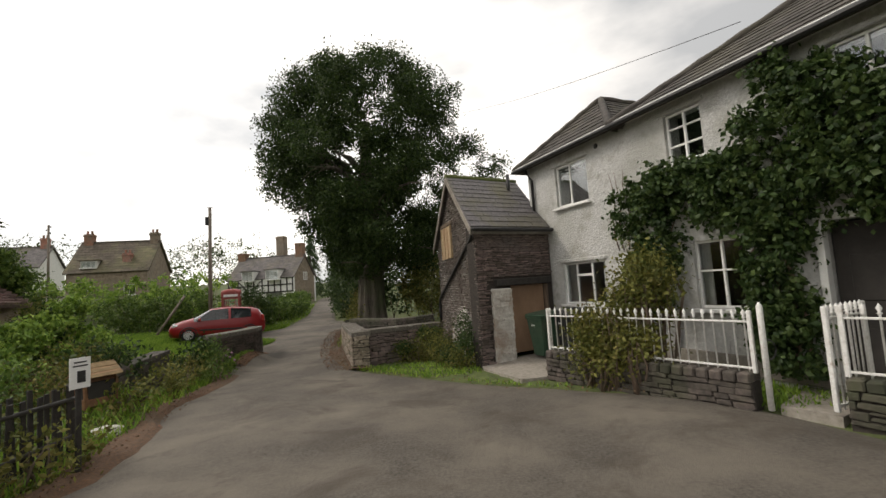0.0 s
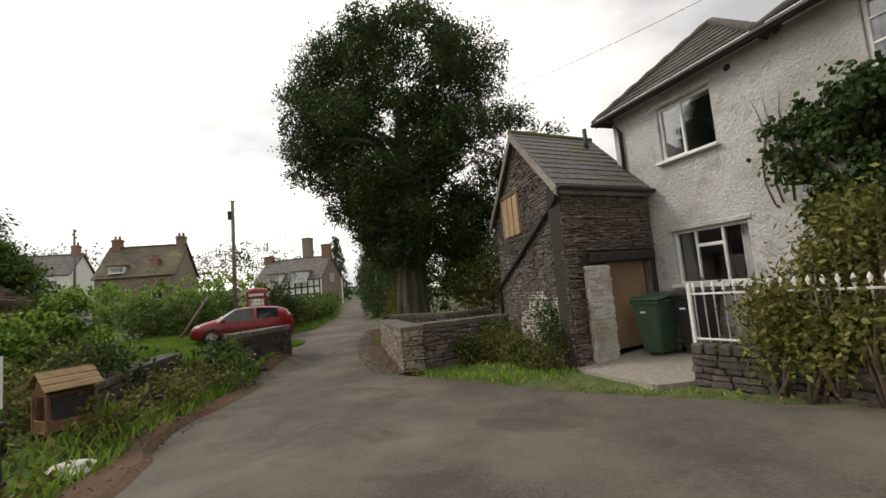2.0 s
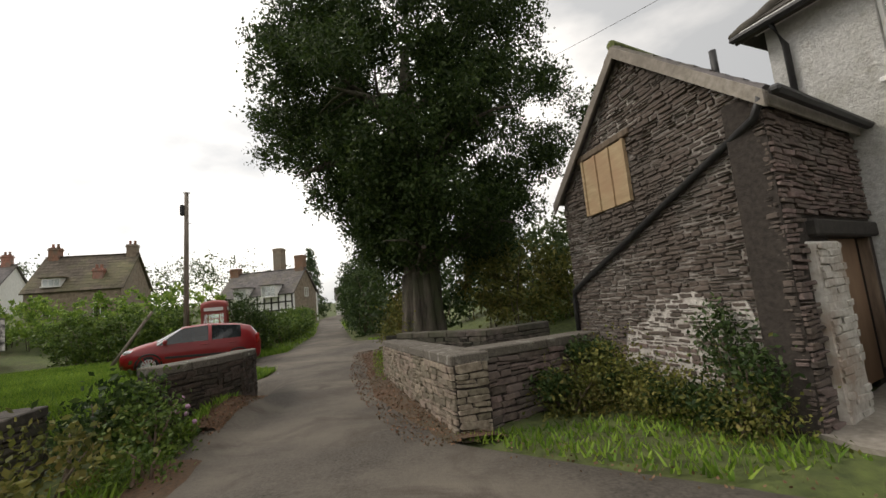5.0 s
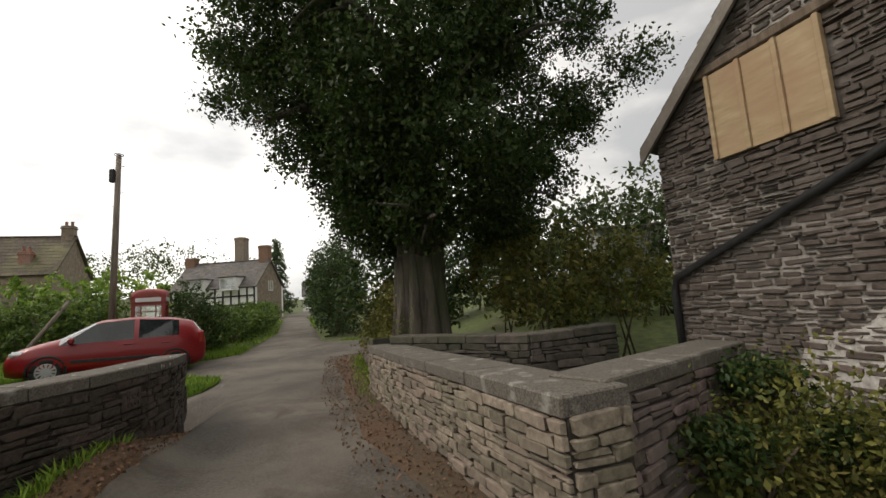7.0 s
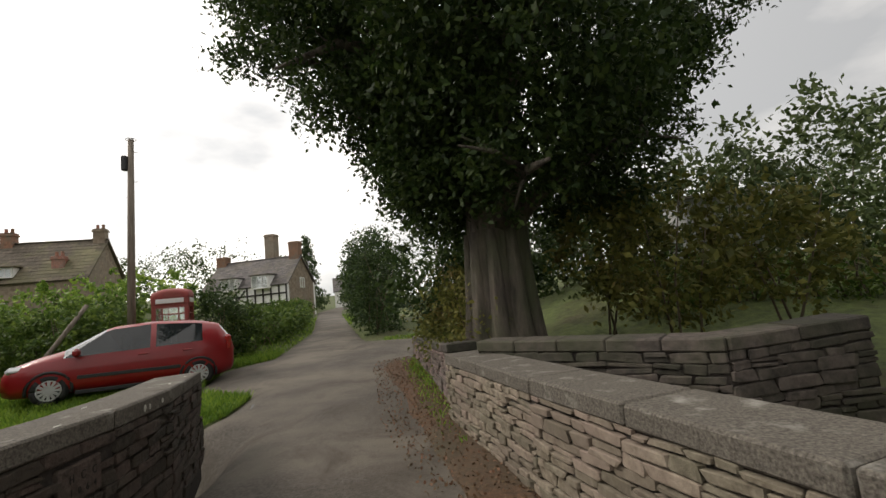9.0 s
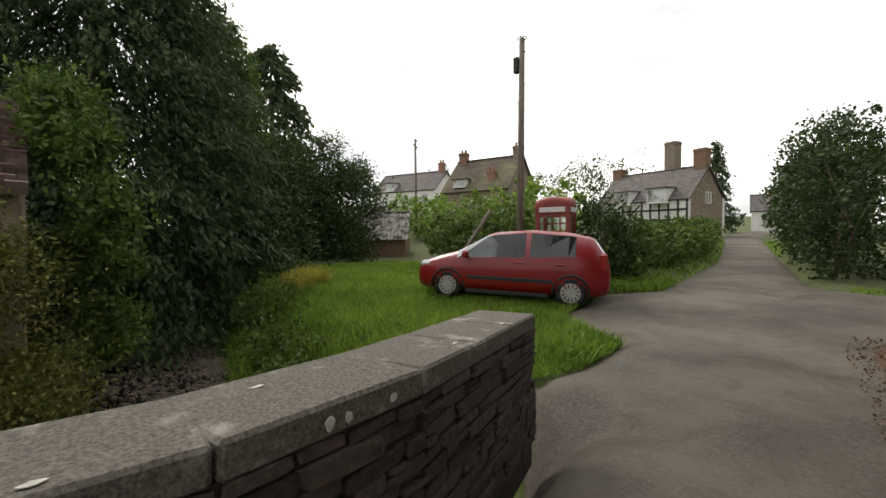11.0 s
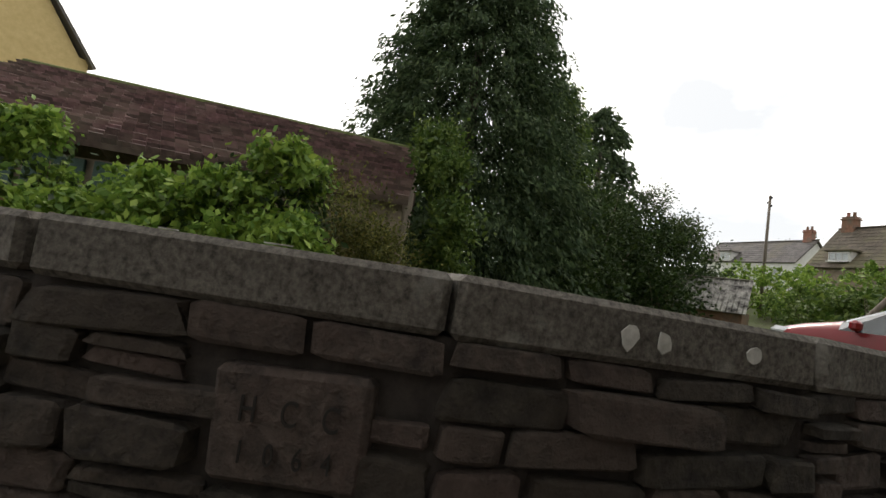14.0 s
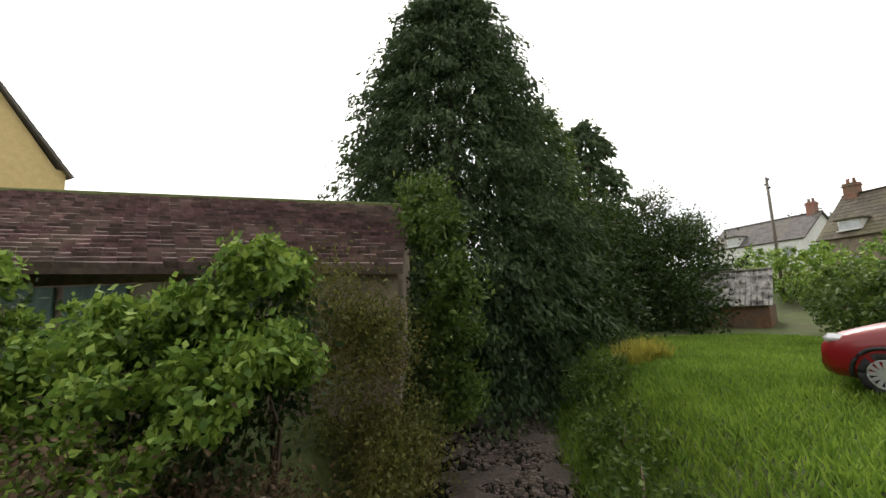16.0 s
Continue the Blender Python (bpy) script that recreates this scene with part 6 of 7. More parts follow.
for s_ in (-1, 1):
    for k in range(6):
        part("roof_plank", box((0, 0.03 + 0.062 * k, 0.006 * (k % 2)), (0.62, 0.078, 0.016), pose(0, 0, 0.76, 0, 0, 0 if s_ > 0 else 180) @ pose(0, 0, 0, -42, 0, 0) @ pose(0, 0, 0, 5, 0, 0), 0.004, 0.003), ROOF_PINE, bh)
tagged(bh, "small varnished weatherboarded well-house with a planked roof", "well house")
rk = bmesh.new()
bmesh.ops.create_icosphere(rk, subdivisions=3, radius=0.16)
for v in rk.verts:
    v.co = Vector((v.co.x * 1.3, v.co.y, v.co.z * 0.55)) * (1 + 0.35 * noise.noise(v.co * 9))
rock_ = part("pale_stone", rk, LICHEN)
rock_.location = (-4.75, 7.1, ground(-4.75, 7.1) + 0.05)
tagged(rock_, "pale broken stone lying in the verge grass", "stone")

# ---- hedges and shrubs ----
def hedge(name, pts, w, h, n, size, material, seed, label, clump=0.2):
    """A clipped but uneven run of leaves along pts."""
    blobs = []
    rng_ = random.Random(seed)
    for p, q in zip(pts[:-1], pts[1:]):
        k = max(1, int(math.dist(p, q) / (w * 0.45)))
        for i in range(k):
            f = (i + 0.5) / k
            x, y = p[0] + (q[0] - p[0]) * f, p[1] + (q[1] - p[1]) * f
            hh = h * rng_.uniform(0.88, 1.08)
            blobs.append((x, y, ground(x, y) + hh * 0.5, w * 0.55, w * 0.55, hh * 0.53))
    return bush(name, blobs, n, size, material, seed, label, "hedge", clump, True, kind="")


hedge("hedge", [(-9.6, 25.4), (-9.2, 28), (-9.9, 34), (-11.6, 43)], 1.6, 1.55, 11000, 0.17, LEAF_HEDGE, 101, "dense green hedge along the lane")
hedge("hedge", [(-12.2, 25.6), (-15, 26.6), (-20.5, 29.5)], 2.2, 2.2, 11000, 0.17, LEAF_HEDGE, 103, "tall bright green hedge behind the car")
hedge("hedge", [(-13, 29), (-20, 33), (-32, 36)], 3.0, 3.3, 9000, 0.24, LEAF_BRIGHT, 105, "loose light green shrubs below the farmhouse")
hedge("hedge", [(-4.7, 28.0), (-5.2, 31), (-6.2, 37)], 2.4, 4.2, 30000, 0.13, LEAF_IVY, 107, "tall dark evergreen hedge at the lane's bend")
hedge("hedge", [(-1.5, 27.0), (4, 27.5), (9, 27)], 2.4, 3.2, 8000, 0.2, LEAF_IVY, 109, "dark garden hedge behind the tree")
hedge("hedge", [(1.5, 20.5), (5.5, 19.5), (9, 18)], 0.9, 1.1, 5000, 0.12, LEAF_HEDGE, 111, "low clipped hedge beyond the bed wall")
hedge("hedge", [(-2.3, 17.7), (-2.6, 19.2), (-2.9, 21.4)], 1.0, 1.75, 12000, 0.085, LEAF_OLIVE, 113, "olive green shrubs overhanging the lane wall")
bush("shrub", [(-2.6, 20.3, 1.5, 1.2, 1.2, 1.3), (-1.2, 21.5, 1.8, 1.3, 1.2, 1.4)], 5000, 0.15, LEAF_IVY, 121, "dark shrubs beyond the great tree")
bush("shrub", [(0.7, 17.6, 1.4, 1.2, 0.9, 1.1), (1.9, 17.2, 1.3, 0.9, 0.8, 0.9), (0.0, 18.4, 1.6, 0.9, 0.8, 1.0)], 6000, 0.13, LEAF_OLIVE, 123, "yellow-green garden shrub beside the tree")
bush("shrub", [(5.5, 23, 2.6, 2.5, 2, 2.5), (9, 22, 3.0, 2.5, 2, 2.8), (2.5, 24.5, 2.2, 1.8, 1.5, 2.0)], 8000, 0.22, LEAF_FAR, 125, "garden trees beyond the hedges", "tree", 0.35)
bush("shrub", [(0.25, 12.0, -0.05, 0.4, 0.4, 0.32), (0.45, 11.3, -0.15, 0.35, 0.5, 0.22), (0.8, 10.4, -0.2, 0.3, 0.4, 0.16), (-0.3, 11.9, -0.2, 0.4, 0.3, 0.2)], 6500, 0.055, LEAF_OLIVE, 127, "low leafy olive weeds against the shed")
bush("shrub", lumps([(0.15, 12.3, 0.05, 0.35, 0.35, 0.3), (0.35, 11.5, -0.1, 0.3, 0.4, 0.2), (-0.5, 12.0, -0.15, 0.3, 0.3, 0.2), (0.6, 10.8, -0.2, 0.25, 0.35, 0.15)], 7, 0.13, 37), 5000, 0.06, LEAF_IVY, 128, "dark bramble and ivy against the shed gable", "bush", 0.08, False)
bush("shrub", [(1.0, 10.75, 0.3, 0.22, 0.28, 0.45), (1.0, 10.3, 0.1, 0.22, 0.25, 0.28)], 1800, 0.06, LEAF_IVY, 129, "climbing shrub on the shed gable", "bush", 0.12)
bush("garden_shrub", lumps([(3.2, 7.35, 0.6, 0.35, 0.4, 0.4), (2.95, 7.65, 0.5, 0.3, 0.35, 0.35), (3.5, 7.2, 1.0, 0.35, 0.4, 0.4), (3.75, 7.3, 1.35, 0.3, 0.35, 0.4), (2.85, 7.35, 0.15, 0.25, 0.35, 0.25), (3.2, 7.0, 0.4, 0.25, 0.3, 0.3)], 9, 0.2, 39), 11000, 0.08, LEAF_OLIVE, 131, "straggling olive shrub spilling over the railings", "bush", 0.2)
bush("garden_shrub", [(6.3, 3.5, 1.1, 0.6, 0.7, 0.9), (6.0, 2.8, 0.8, 0.6, 0.7, 0.8)], 3000, 0.12, LEAF_BRIGHT, 133, "light green shrub behind the gate railing")
# left garden
bush("garden_shrub", [(-7.2, 7.2, 0.15, 1.2, 1.2, 0.7), (-8.8, 6.0, 0.3, 1.6, 1.8, 0.9), (-9.3, 8.0, 0.5, 1.2, 1.2, 0.9)], 10000, 0.09, LEAF_HEDGE, 141, "tangled green garden shrubs behind the fence", clump=0.28)
bush("garden_shrub", [(-6.0, 4.6, 0.0, 1.0, 1.2, 0.5), (-6.4, 8.3, 0.05, 0.5, 0.8, 0.45), (-6.9, 9.4, 0.3, 0.5, 0.6, 0.5)], 5000, 0.075, LEAF_OLIVE, 142, "dry olive-brown shrubs behind the fence", clump=0.22)
CLIMB = [(-9.7, 12.6, 1.25, 0.5, 0.5, 0.6), (-9.6, 12.0, 0.95, 0.5, 0.45, 0.5), (-9.6, 11.4, 0.8, 0.5, 0.45, 0.5), (-9.7, 10.9, 0.75, 0.5, 0.45, 0.5), (-9.5, 10.2, 0.35, 0.55, 0.5, 0.5), (-9.9, 9.5, 1.1, 0.3, 0.35, 0.7), (-9.7, 8.7, 0.6, 0.5, 0.5, 0.6),
         (-9.1, 11.6, 0.15, 0.6, 0.6, 0.5), (-8.9, 10.4, 0.0, 0.6, 0.7, 0.45), (-8.95, 12.3, 0.15, 0.5, 0.4, 0.55), (-8.8, 9.3, 0.1, 0.6, 0.8, 0.45), (-8.6, 11.2, -0.3, 0.45, 0.6, 0.35), (-9.3, 12.7, 0.5, 0.45, 0.35, 0.6), (-8.5, 12.0, -0.5, 0.4, 0.4, 0.35)]
bush("garden_shrub", lumps(CLIMB, 11, 0.2, 31), 30000, 0.105, LEAF_BRIGHT, 143, "vigorous bright green climber over the brook bank", "bush", 0.1, False, 0.5, shell=0.35)
# Darker copy inside the climber: shade of its gaps put into leaf colour.
bush("garden_shrub", [(x + -0.25, y, z - 0.1, rx * 0.75, ry * 0.75, rz * 0.75) for x, y, z, rx, ry, rz in CLIMB], 9000, 0.1, LEAF_IVY, 144, "climber's inner leaves and stems, coloured dark for shade", "bush", 0.25, True, 0.5)
bush("garden_shrub", lumps([(-10.7, 12.95, 0.95, 0.6, 0.5, 0.8), (-10.7, 13.35, 0.3, 0.6, 0.45, 0.9), (-11.0, 13.3, -0.8, 0.6, 0.4, 0.6), (-11.2, 13.7, 0.5, 0.45, 0.35, 0.6)], 9, 0.24, 33), 12000, 0.06, LEAF_OLIVE, 145, "fine twiggy olive shrub above the brook", "bush", 0.3, False)
bush("garden_shrub", [(-8.1, 11.4, -0.3, 0.5, 0.7, 0.4), (-8.5, 12.3, -0.5, 0.5, 0.4, 0.45), (-7.9, 10.5, -0.1, 0.5, 0.6, 0.4), (-9.0, 12.95, -0.9, 0.6, 0.3, 0.55), (-8.0, 12.2, -1.1, 0.6, 0.4, 0.4), (-8.1, 9.6, -0.1, 0.4, 0.6, 0.35), (-8.2, 10.9, -0.45, 0.4, 0.5, 0.3)], 13000, 0.055, LEAF_DRY, 147, "brown seeding weeds on the brook bank", "bush", 0.3, False, 0.7)
bush("shrub", [(-10.9, 13.95, -0.8, 0.5, 0.35, 0.5), (-10.3, 13.8, -1.0, 0.6, 0.35, 0.5), (-11.6, 14.1, -0.8, 0.5, 0.3, 0.6), (-9.6, 13.5, -1.3, 0.5, 0.3, 0.4)], 9000, 0.065, LEAF_OLIVE, 148, "low olive brambles at the brook edge", "bush", 0.26, False, 0.4)
bush("ivy_clump", lumps([(-12.7, 14.45, 2.2, 0.5, 0.35, 0.6), (-13.2, 14.4, 2.95, 0.6, 0.4, 0.5), (-14.4, 14.35, 3.4, 0.8, 0.35, 0.35), (-12.7, 14.6, 1.3, 0.6, 0.4, 0.7), (-13.3, 14.7, 0.4, 0.8, 0.5, 0.8), (-13.4, 14.8, -0.6, 0.7, 0.3, 0.5)], 9, 0.26, 35), 11000, 0.12, LEAF_HEDGE, 149, "ivy mounded over the barn's gable end", stems=False)
bush("weeds", [(-5.1, 8.0, -0.15, 0.35, 0.6, 0.35), (-5.3, 9.3, -0.15, 0.4, 0.7, 0.4), (-5.6, 10.7, -0.1, 0.4, 0.7, 0.4), (-4.1, 5.2, 0.0, 0.3, 0.9, 0.35), (-3.9, 3.4, 0.0, 0.3, 0.9, 0.3)], 4000, 0.075, LEAF_OLIVE, 151, "dry leafy roadside weeds along the fence", "weeds", 0.15)
bush("shrub", [(-6.6, 9.6, 0.2, 0.5, 0.8, 0.6), (-6.0, 12.0, 0.0, 0.4, 0.4, 0.4)], 2500, 0.11, LEAF_IVY, 153, "ivy over the broken garden wall")
gwall = parapet("garden_wall", [(-5.9, 8.3), (-6.3, 10.2), (-6.5, 11.7)], [0.25, 0.3, 0.35], -0.5, 0.35, 1, MORTAR, STONE_DARK, 171, "old dark garden wall half hidden by weeds", cope_len=0.6, cope=STONE_DARK)

# ---- conifers and the wood along the brook ----
def conifer(x, y, z, h, r, n, size, material, seed, label, taper=0.8):
    e = empty("conifer", x, y, z)
    part("trunk", tubes("trunk", [([Vector((0, 0, -0.3)), Vector((0, 0, h * 0.5)), Vector((0, 0, h * 0.96))], (h * 0.028, h * 0.018, 0.03))], BARK, 8), None, e)
    g_ = np.random.default_rng(seed)
    m_ = n // 30
    t = g_.uniform(0.0, 1.0, m_) ** 1.25
    rad = r * (1 - t) ** taper * (0.9 + 0.1 * np.sin(t * 60)) * g_.uniform(0.6, 1.12, m_) + 0.12
    a = g_.uniform(0, 2 * math.pi, m_)
    c_ = np.stack([rad * np.cos(a), rad * np.sin(a), t * h * 0.97 + 0.25 - rad * 0.12], 1)
    pick = g_.integers(0, m_, n)
    d_ = np.stack([np.cos(a), np.sin(a), -0.65 + 0 * a], 1)[pick]
    p_ = c_[pick] + d_ * g_.uniform(-0.6, 0.35, n)[:, None] + g_.normal(size=(n, 3)) * 0.13
    part("foliage", leaf_mesh("foliage", p_, size, material, seed, 0.55, out=d_ * 1.2, ratio=0.36, plain=True), None, e)
    return tagged(e, label, "conifer")


conifer(-21.5, 15.6, -1.2, 16.2, 6.0, 150000, 0.23, LEAF_CONIFER, 201, "tall dense dark green conifer by the brook", 0.52)
conifer(-33, 25.9, 0.5, 13.2, 3.6, 16000, 0.42, LEAF_CONIFER, 203, "distant dark conifer behind the others", 0.42)
conifer(-23.0, 19.7, -0.5, 10.3, 2.3, 20000, 0.24, LEAF_HEDGE, 205, "lighter green conifer beside the tall one", 0.35)
bush("woodland", [(-22, 20.5, 2.0, 3.0, 2.2, 3.2), (-26, 23.5, 2.6, 3.2, 2.5, 3.2), (-27.5, 27.5, 2.6, 3.0, 2.4, 2.8), (-19.5, 18.8, 0.3, 2.0, 1.4, 1.8), (-31, 30, 3.0, 3.5, 3, 3.2), (-24, 25.5, 0.8, 2.5, 1.8, 1.8), (-26.5, 24.0, 4.0, 1.8, 1.6, 2.0), (-26, 27.0, 3.0, 1.8, 1.5, 2.0), (-28, 26.4, 5.0, 1.2, 1.2, 1.5), (-24, 22.4, 3.4, 1.5, 1.4, 2.4)], 44000, 0.2, LEAF_TREE, 207, "dense dark trees along the brook", "trees", 0.4)
bush("woodland", [(-15.5, 13.6, 0.2, 1.6, 0.8, 1.8), (-18.5, 14.0, 0.5, 1.8, 1.0, 2.2), (-13.7, 13.7, -0.9, 1.0, 0.4, 0.8)], 9000, 0.16, LEAF_IVY, 209, "dark ivy thicket along the brook")
bush("bank_weeds", [(-12.5, 17.5, -1.2, 1.3, 0.6, 0.5), (-15.5, 18.5, -0.9, 1.5, 0.8, 0.7), (-18.5, 20.6, -0.6, 1.5, 1.0, 0.7), (-10.3, 16.9, -1.4, 1.2, 0.4, 0.4)], 8000, 0.11, LEAF_HEDGE, 211, "leafy weeds along the brook's grassy bank", "weeds", 0.2)
bush("woodland", [(-26, 12.5, 2.5, 3, 2.5, 4.0), (-28, 17, 3.5, 3, 3, 4.0), (-20, 13.6, 0.0, 2.0, 0.9, 1.8), (-24, 16.6, 0.5, 2.5, 2.0, 2.0)], 14000, 0.2, LEAF_TREE, 219, "dark trees behind the tall conifer", "trees", 0.4)
conifer(-17.0, 68, 1.0, 9.5, 2.2, 4000, 0.4, LEAF_CONIFER, 221, "distant dark conifer beyond the houses")
bush("far_hedge", [(-9.5, 64, 2.2, 2.5, 3, 1.6), (-19, 66, 2.5, 5, 3, 2.0), (-7, 56, 2.2, 2.0, 4, 2.2)], 7000, 0.25, LEAF_IVY, 223, "dark hedges at the far end of the lane", "hedge", 0.35)
bush("young_tree", [(-27, 26.8, 6.3, 0.9, 0.8, 0.8), (-27, 28.2, 4.6, 1.2, 1.1, 0.9)], 4500, 0.13, LEAF_FAR, 213, "airy young tree rising over the brook wood", "tree", 0.4)
bush("far_trees", [(-60, 70, 6, 14, 8, 6), (-38, 80, 6, 14, 8, 6), (10, 70, 6, 16, 8, 7), (40, 60, 7, 16, 9, 8), (-85, 50, 6, 14, 10, 7), (-60, 10, 3, 10, 8, 6), (-55, -20, 4, 10, 8, 7), (30, 34, 4, 8, 6, 6)], 60000, 0.42, LEAF_FAR, 215, "distant woods round the village", "trees", 0.9, False, kind="stuff")


# ---- grass ----
def blades(name, n, region, size, material, seed, label, lean=0.4, keep=None):
    g_ = np.random.default_rng(seed)
    x0, x1, y0, y1 = region
    p = np.stack([g_.uniform(x0, x1, n), g_.uniform(y0, y1, n)], 1)
    p = np.array([q for q in p if not in_road(q[0], q[1]) and (keep is None or keep(q[0], q[1]))])
    z = np.array([ground(x, y) for x, y in p])
    k = len(p)
    a = g_.uniform(0, 6.283, k)
    h = size * g_.uniform(0.5, 1.4, k)
    wv_ = np.stack([np.cos(a), np.sin(a), 0 * a], 1) * 0.012 * (1 + size)
    tip = np.stack([g_.normal(size=k) * lean * h, g_.normal(size=k) * lean * h, h], 1)
    b0 = np.stack([p[:, 0], p[:, 1], z - 0.01], 1)
    v = np.stack([b0 - wv_, b0 + wv_, b0 + wv_ * 0.7 + tip * 0.55, b0 - wv_ * 0.7 + tip * 0.55, b0 + tip + np.array([0, 0, -0.1]) * h[:, None]], 1).reshape(-1, 3)
    i = np.arange(k)[:, None] * 5
    f = np.concatenate([i + [0, 1, 2], i + [0, 2, 3], i + [3, 2, 4]], 1).reshape(-1, 3)
    me = bpy.data.meshes.new(name)
    me.vertices.add(len(v))
    me.vertices.foreach_set("co", v.ravel())
    me.loops.add(f.size)
    me.loops.foreach_set("vertex_index", f.ravel())
    me.polygons.add(len(f))
    me.polygons.foreach_set("loop_start", np.arange(0, f.size, 3))
    me.polygons.foreach_set("loop_total", np.full(len(f), 3))
    me.update(calc_edges=True)
    me.materials.append(material)
    return tagged(new(name, me), label, "grass", kind="stuff")


def on_lawn(x, y):
    return y > brook_at(x) + 1.3 and not (-7.3 < x and y < 18.4)


blades("grass", 110000, (-20, -6.2, 15.3, 26), 0.15, GRASS, 301, "bright green uncut lawn grass by the brook", keep=on_lawn)
blades("grass", 5000, (-3.4, 1.2, 8.2, 11.4), 0.09, GRASS, 303, "green verge grass in front of the shed", keep=lambda x, y: y > 9.6 and x < 1.2)
blades("grass", 7000, (-5.6, -3.2, 0.5, 11.8), 0.2, GRASS, 305, "roadside grass along the fence")
blades("grass", 5000, (-4.6, -2.8, 15.8, 27), 0.1, GRASS, 307, "verge grass below the lane wall")
blades("grass", 8000, (-12.5, -7.0, 24, 46), 0.16, GRASS, 309, "verge grass along the hedge")
blades("grass", 5000, (3.4, 6.2, 5.2, 8.6), 0.12, GRASS, 311, "front garden grass", keep=lambda x, y: 0.939 * x + 0.343 * y < 6.9)
blades("yellow_grass", 1000, (-16.6, -15.2, 19.2, 20.2), 0.45, GRASS_DRY, 313, "tuft of tall yellow grass by the bank", 0.35)


bs = bmesh.new()
bmesh.ops.create_icosphere(bs, subdivisions=4, radius=1.0)
for v in bs.verts:
    n_ = v.co.normalized()
    f = 1 + 0.3 * noise.noise(n_ * 1.6) + 0.16 * noise.noise(n_ * 5) + 0.05 * noise.noise(n_ * 14)
    v.co = Vector((max(-0.8, min(0.8, n_.x * f)) * 0.42, max(-0.75, min(0.75, n_.y * f)) * 0.34, max(-0.9, min(0.7, n_.z * f)) * 0.85))
rock = part("bank_stone", bs, STONE_PALE)
rock.location = (-8.62, 12.98, -1.0)
tagged(rock, "pale rough lichened stone stump on the brook bank", "stone")

gs = empty("garden_shed", 6.2, 24.0, ground(6.2, 24.0), -12)
part("body", box((0, 0, 1.1), (2.2, 1.8, 2.2), None, 0.01), SHED_GREY, gs)
for k in range(8):
    part("panel_rib", box((-0.96 + 0.275 * k, -0.91, 1.1), (0.04, 0.03, 2.1), None, 0.006), SHED_GREY, gs)
part("roof", box((0, 0, 2.25), (2.5, 2.1, 0.1), pose(0, 0, 0, 4, 0, 0), 0.02), CONCRETE, gs)
tagged(gs, "pale grey panelled garden shed behind the hedge", "garden shed")

bush("shrub", [(-9.4, 25.3, 0.9, 0.8, 0.7, 1.2), (-9.9, 25.9, 1.0, 0.7, 0.7, 1.3)], 3500, 0.12, LEAF_IVY, 159, "dark evergreen shrub beside the telephone box")
bush("weeds", [(-5.35, 11.7, -0.1, 0.3, 0.5, 0.4), (-5.7, 12.1, 0.0, 0.3, 0.3, 0.45), (-5.0, 10.9, -0.25, 0.25, 0.4, 0.25)], 3500, 0.06, LEAF_HEDGE, 161, "flowering weeds at the parapet's near end", "weeds", 0.14)
fl = empty("pink_flower", -5.15, 11.95, ground(-5.15, 11.95))
for k in range(5):
    a = Vector((0.12 * math.cos(k * 2.1), 0.16 * math.sin(k * 1.7), 0))
    b = a + Vector((0.03, 0.02, 0.3 + 0.07 * k))
    st_ = part("stem", tubes("stem", [((a, b), (0.005, 0.003))], LEAF_HEDGE, 5), None, fl)
    bm = bmesh.new()
    bmesh.ops.create_icosphere(bm, subdivisions=2, radius=0.028)
    for v in bm.verts:
        v.co = v.co * (1 + 0.3 * noise.noise(v.co * 90)) + b
    part("bloom", bm, FLOWER, st_)
tagged(fl, "pink valerian flowers by the parapet's end", "flowers")


def fallen(n, region, seed, label, keep=None):
    g_ = np.random.default_rng(seed)
    x0, x1, y0, y1 = region
    p = np.stack([g_.uniform(x0, x1, n), g_.uniform(y0, y1, n)], 1)
    p = np.array([(x, y, ground(x, y) + 0.058) for x, y in p if keep is None or keep(x, y)])
    return tagged(new("fallen_leaves", leaf_mesh("fallen_leaves", p, 0.032, LEAF_FALLEN, seed, ratio=0.7, plain=True)), label, "fallen leaves", kind="stuff")


LEAF_FALLEN = mat("fallen_brown_leaf", (0.08, 0.045, 0.025), (0.2, 0.12, 0.06), 5, 0.8, 0, island=0.5)
fallen(10000, (-4.4, -1.6, 11.0, 22.0), 501, "orange-brown fallen leaves along the wall foot", lambda x, y: -0.62 < x - interp(y, ROAD_R) < 0.45)
fallen(1500, (-5.7, -4.9, 12.2, 15.0), 503, "brown fallen leaves at the parapet's foot", lambda x, y: -0.1 < x - interp(y, ROAD_L) < 0.4)
fallen(2500, (-6.0, -3.2, 3.0, 12.5), 505, "brown fallen leaves at the lane's edge", lambda x, y: -0.5 < x - interp(y, ROAD_L) < 0.35)
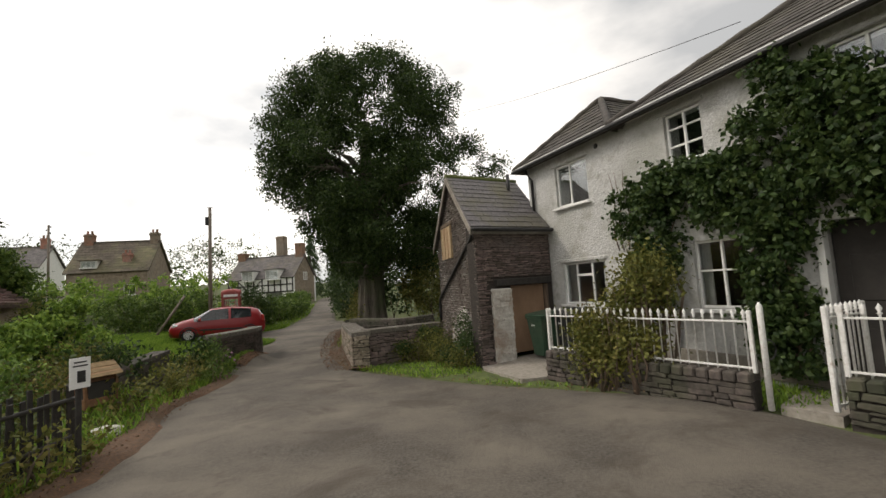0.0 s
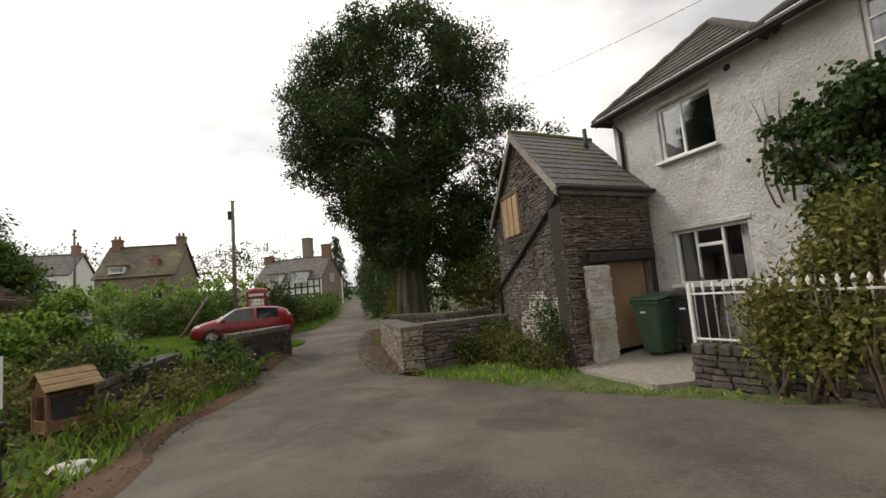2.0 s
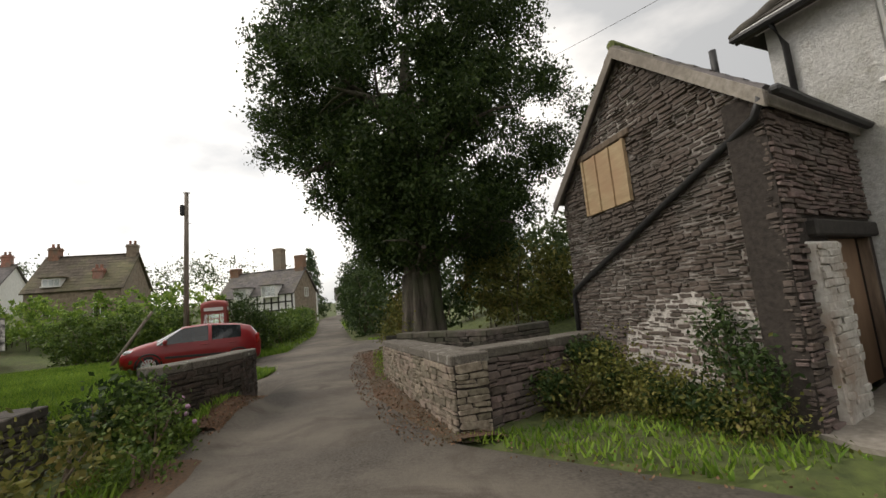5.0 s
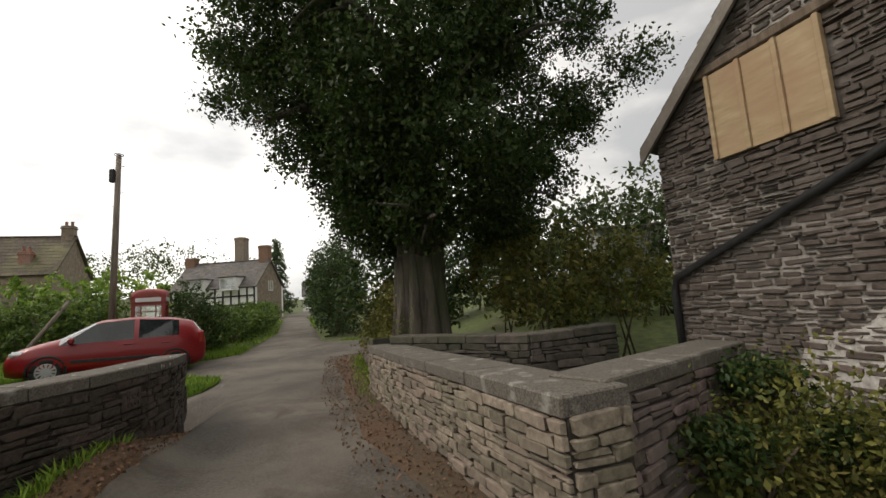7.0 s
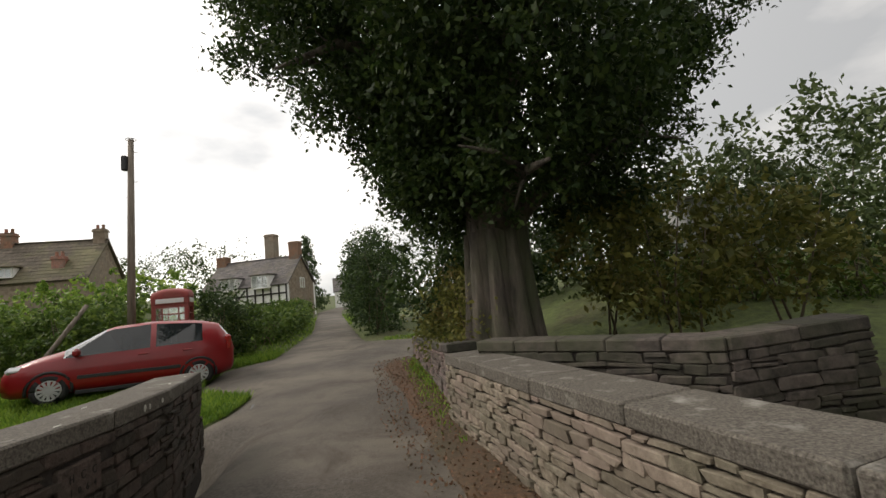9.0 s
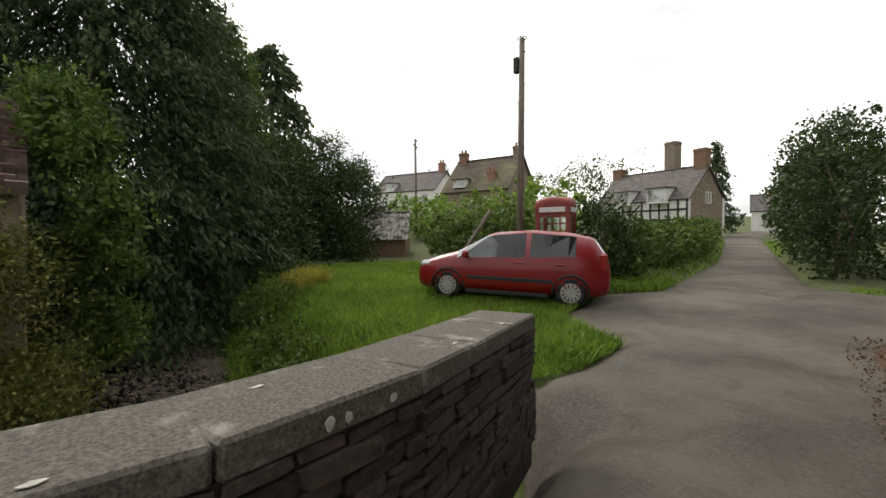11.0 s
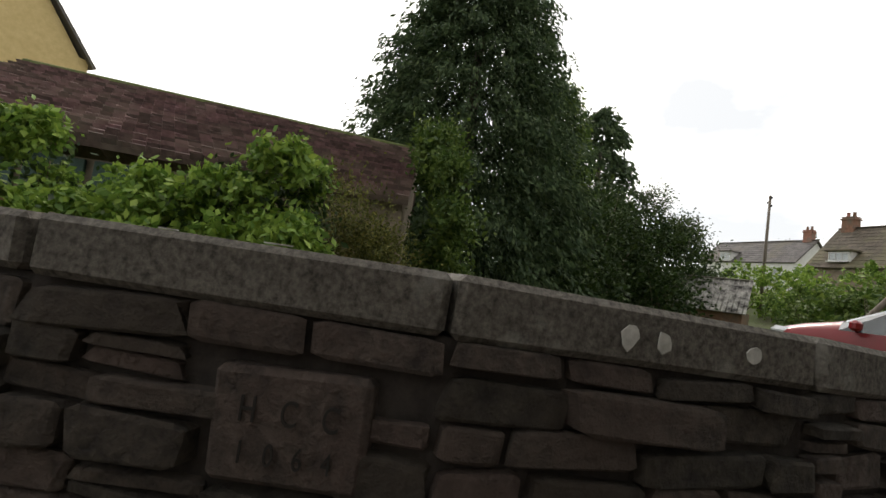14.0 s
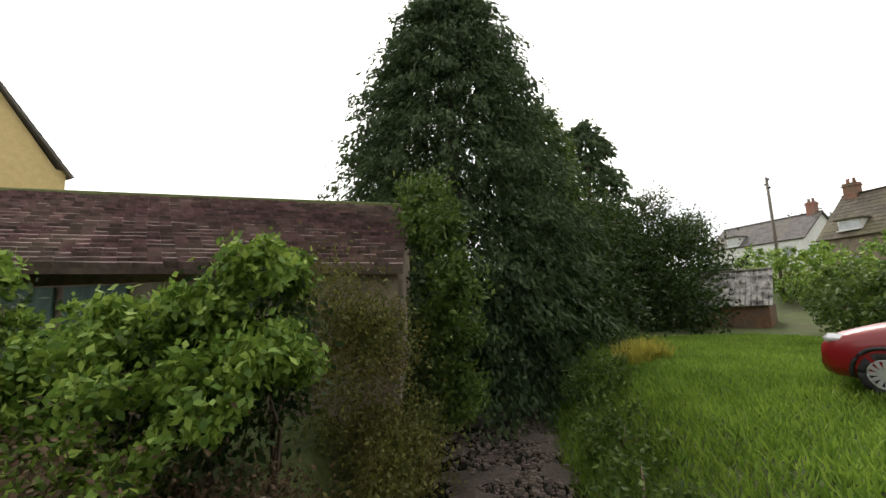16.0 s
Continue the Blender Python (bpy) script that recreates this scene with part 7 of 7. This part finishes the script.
fallen(1500, (-1.5, 3.5, 6.5, 11.0), 507, "brown fallen leaves before the shed", lambda x, y: -0.6 < x - interp(y, ROAD_R) < 0.3)
blades("grass", 3000, (-3.6, -2.7, 16.9, 22.0), 0.09, GRASS, 315, "short verge grass below the lane wall")
blades("grass", 7000, (-7.4, -6.0, 17.0, 19.6), 0.07, GRASS, 317, "short grass at the parapet's far end")
blades("grass", 1600, (-5.6, -4.9, 12.2, 14.0), 0.14, GRASS, 319, "grass tufts at the parapet's foot")
blades("grass", 2200, (0.8, 3.9, 7.6, 9.9), 0.07, GRASS, 321, "grass along the apron's edge", keep=lambda x, y: abs(x - interp(y, ROAD_R)) < 0.22)

# ---- small things on the lawn and lane ----
lp = empty("leaning_post", -14.3, 23.9, ground(-14.3, 23.9))
part("shaft", tubes("shaft", [((Vector((0, 0, -0.2)), Vector((0.55, 0.5, 0.9)), Vector((1.15, 1.0, 2.1))), (0.07, 0.065, 0.06))], POLEWOOD, 8), None, lp)
tagged(lp, "grey timber post leaning beside the hedge", "post")
gr = empty("drain_cover", -5.95, 18.75, ground(-5.95, 18.75) + 0.005, 15)
part("frame", boxes([((0, s * 0.17, 0), (0.46, 0.04, 0.05)) for s in (-1, 1)] + [((s * 0.21, 0, 0), (0.04, 0.3, 0.05)) for s in (-1, 1)]), IRON_BLACK, gr)
for k in range(7):
    part("bar", box((-0.16 + 0.053 * k, 0, 0), (0.022, 0.3, 0.04)), IRON_BLACK, gr)
tagged(gr, "rusty iron drain grating in the lane's edge", "drain cover")
sl = empty("stone_slab", -8.3, 17.0, ground(-8.3, 17.0), 20)
part("block", box((0, 0, 0.03), (1.0, 0.5, 0.22), None, 0.03, 0.02), COPING, sl)
tagged(sl, "weathered concrete slab lying in the bank", "slab")
bush("shrub", [(-7.0, 13.0, -1.6, 0.7, 0.4, 0.5), (-6.7, 12.6, -0.4, 0.5, 0.4, 0.5)], 2500, 0.07, LEAF_IVY, 157, "bramble behind the parapet's end", "bush", 0.15)
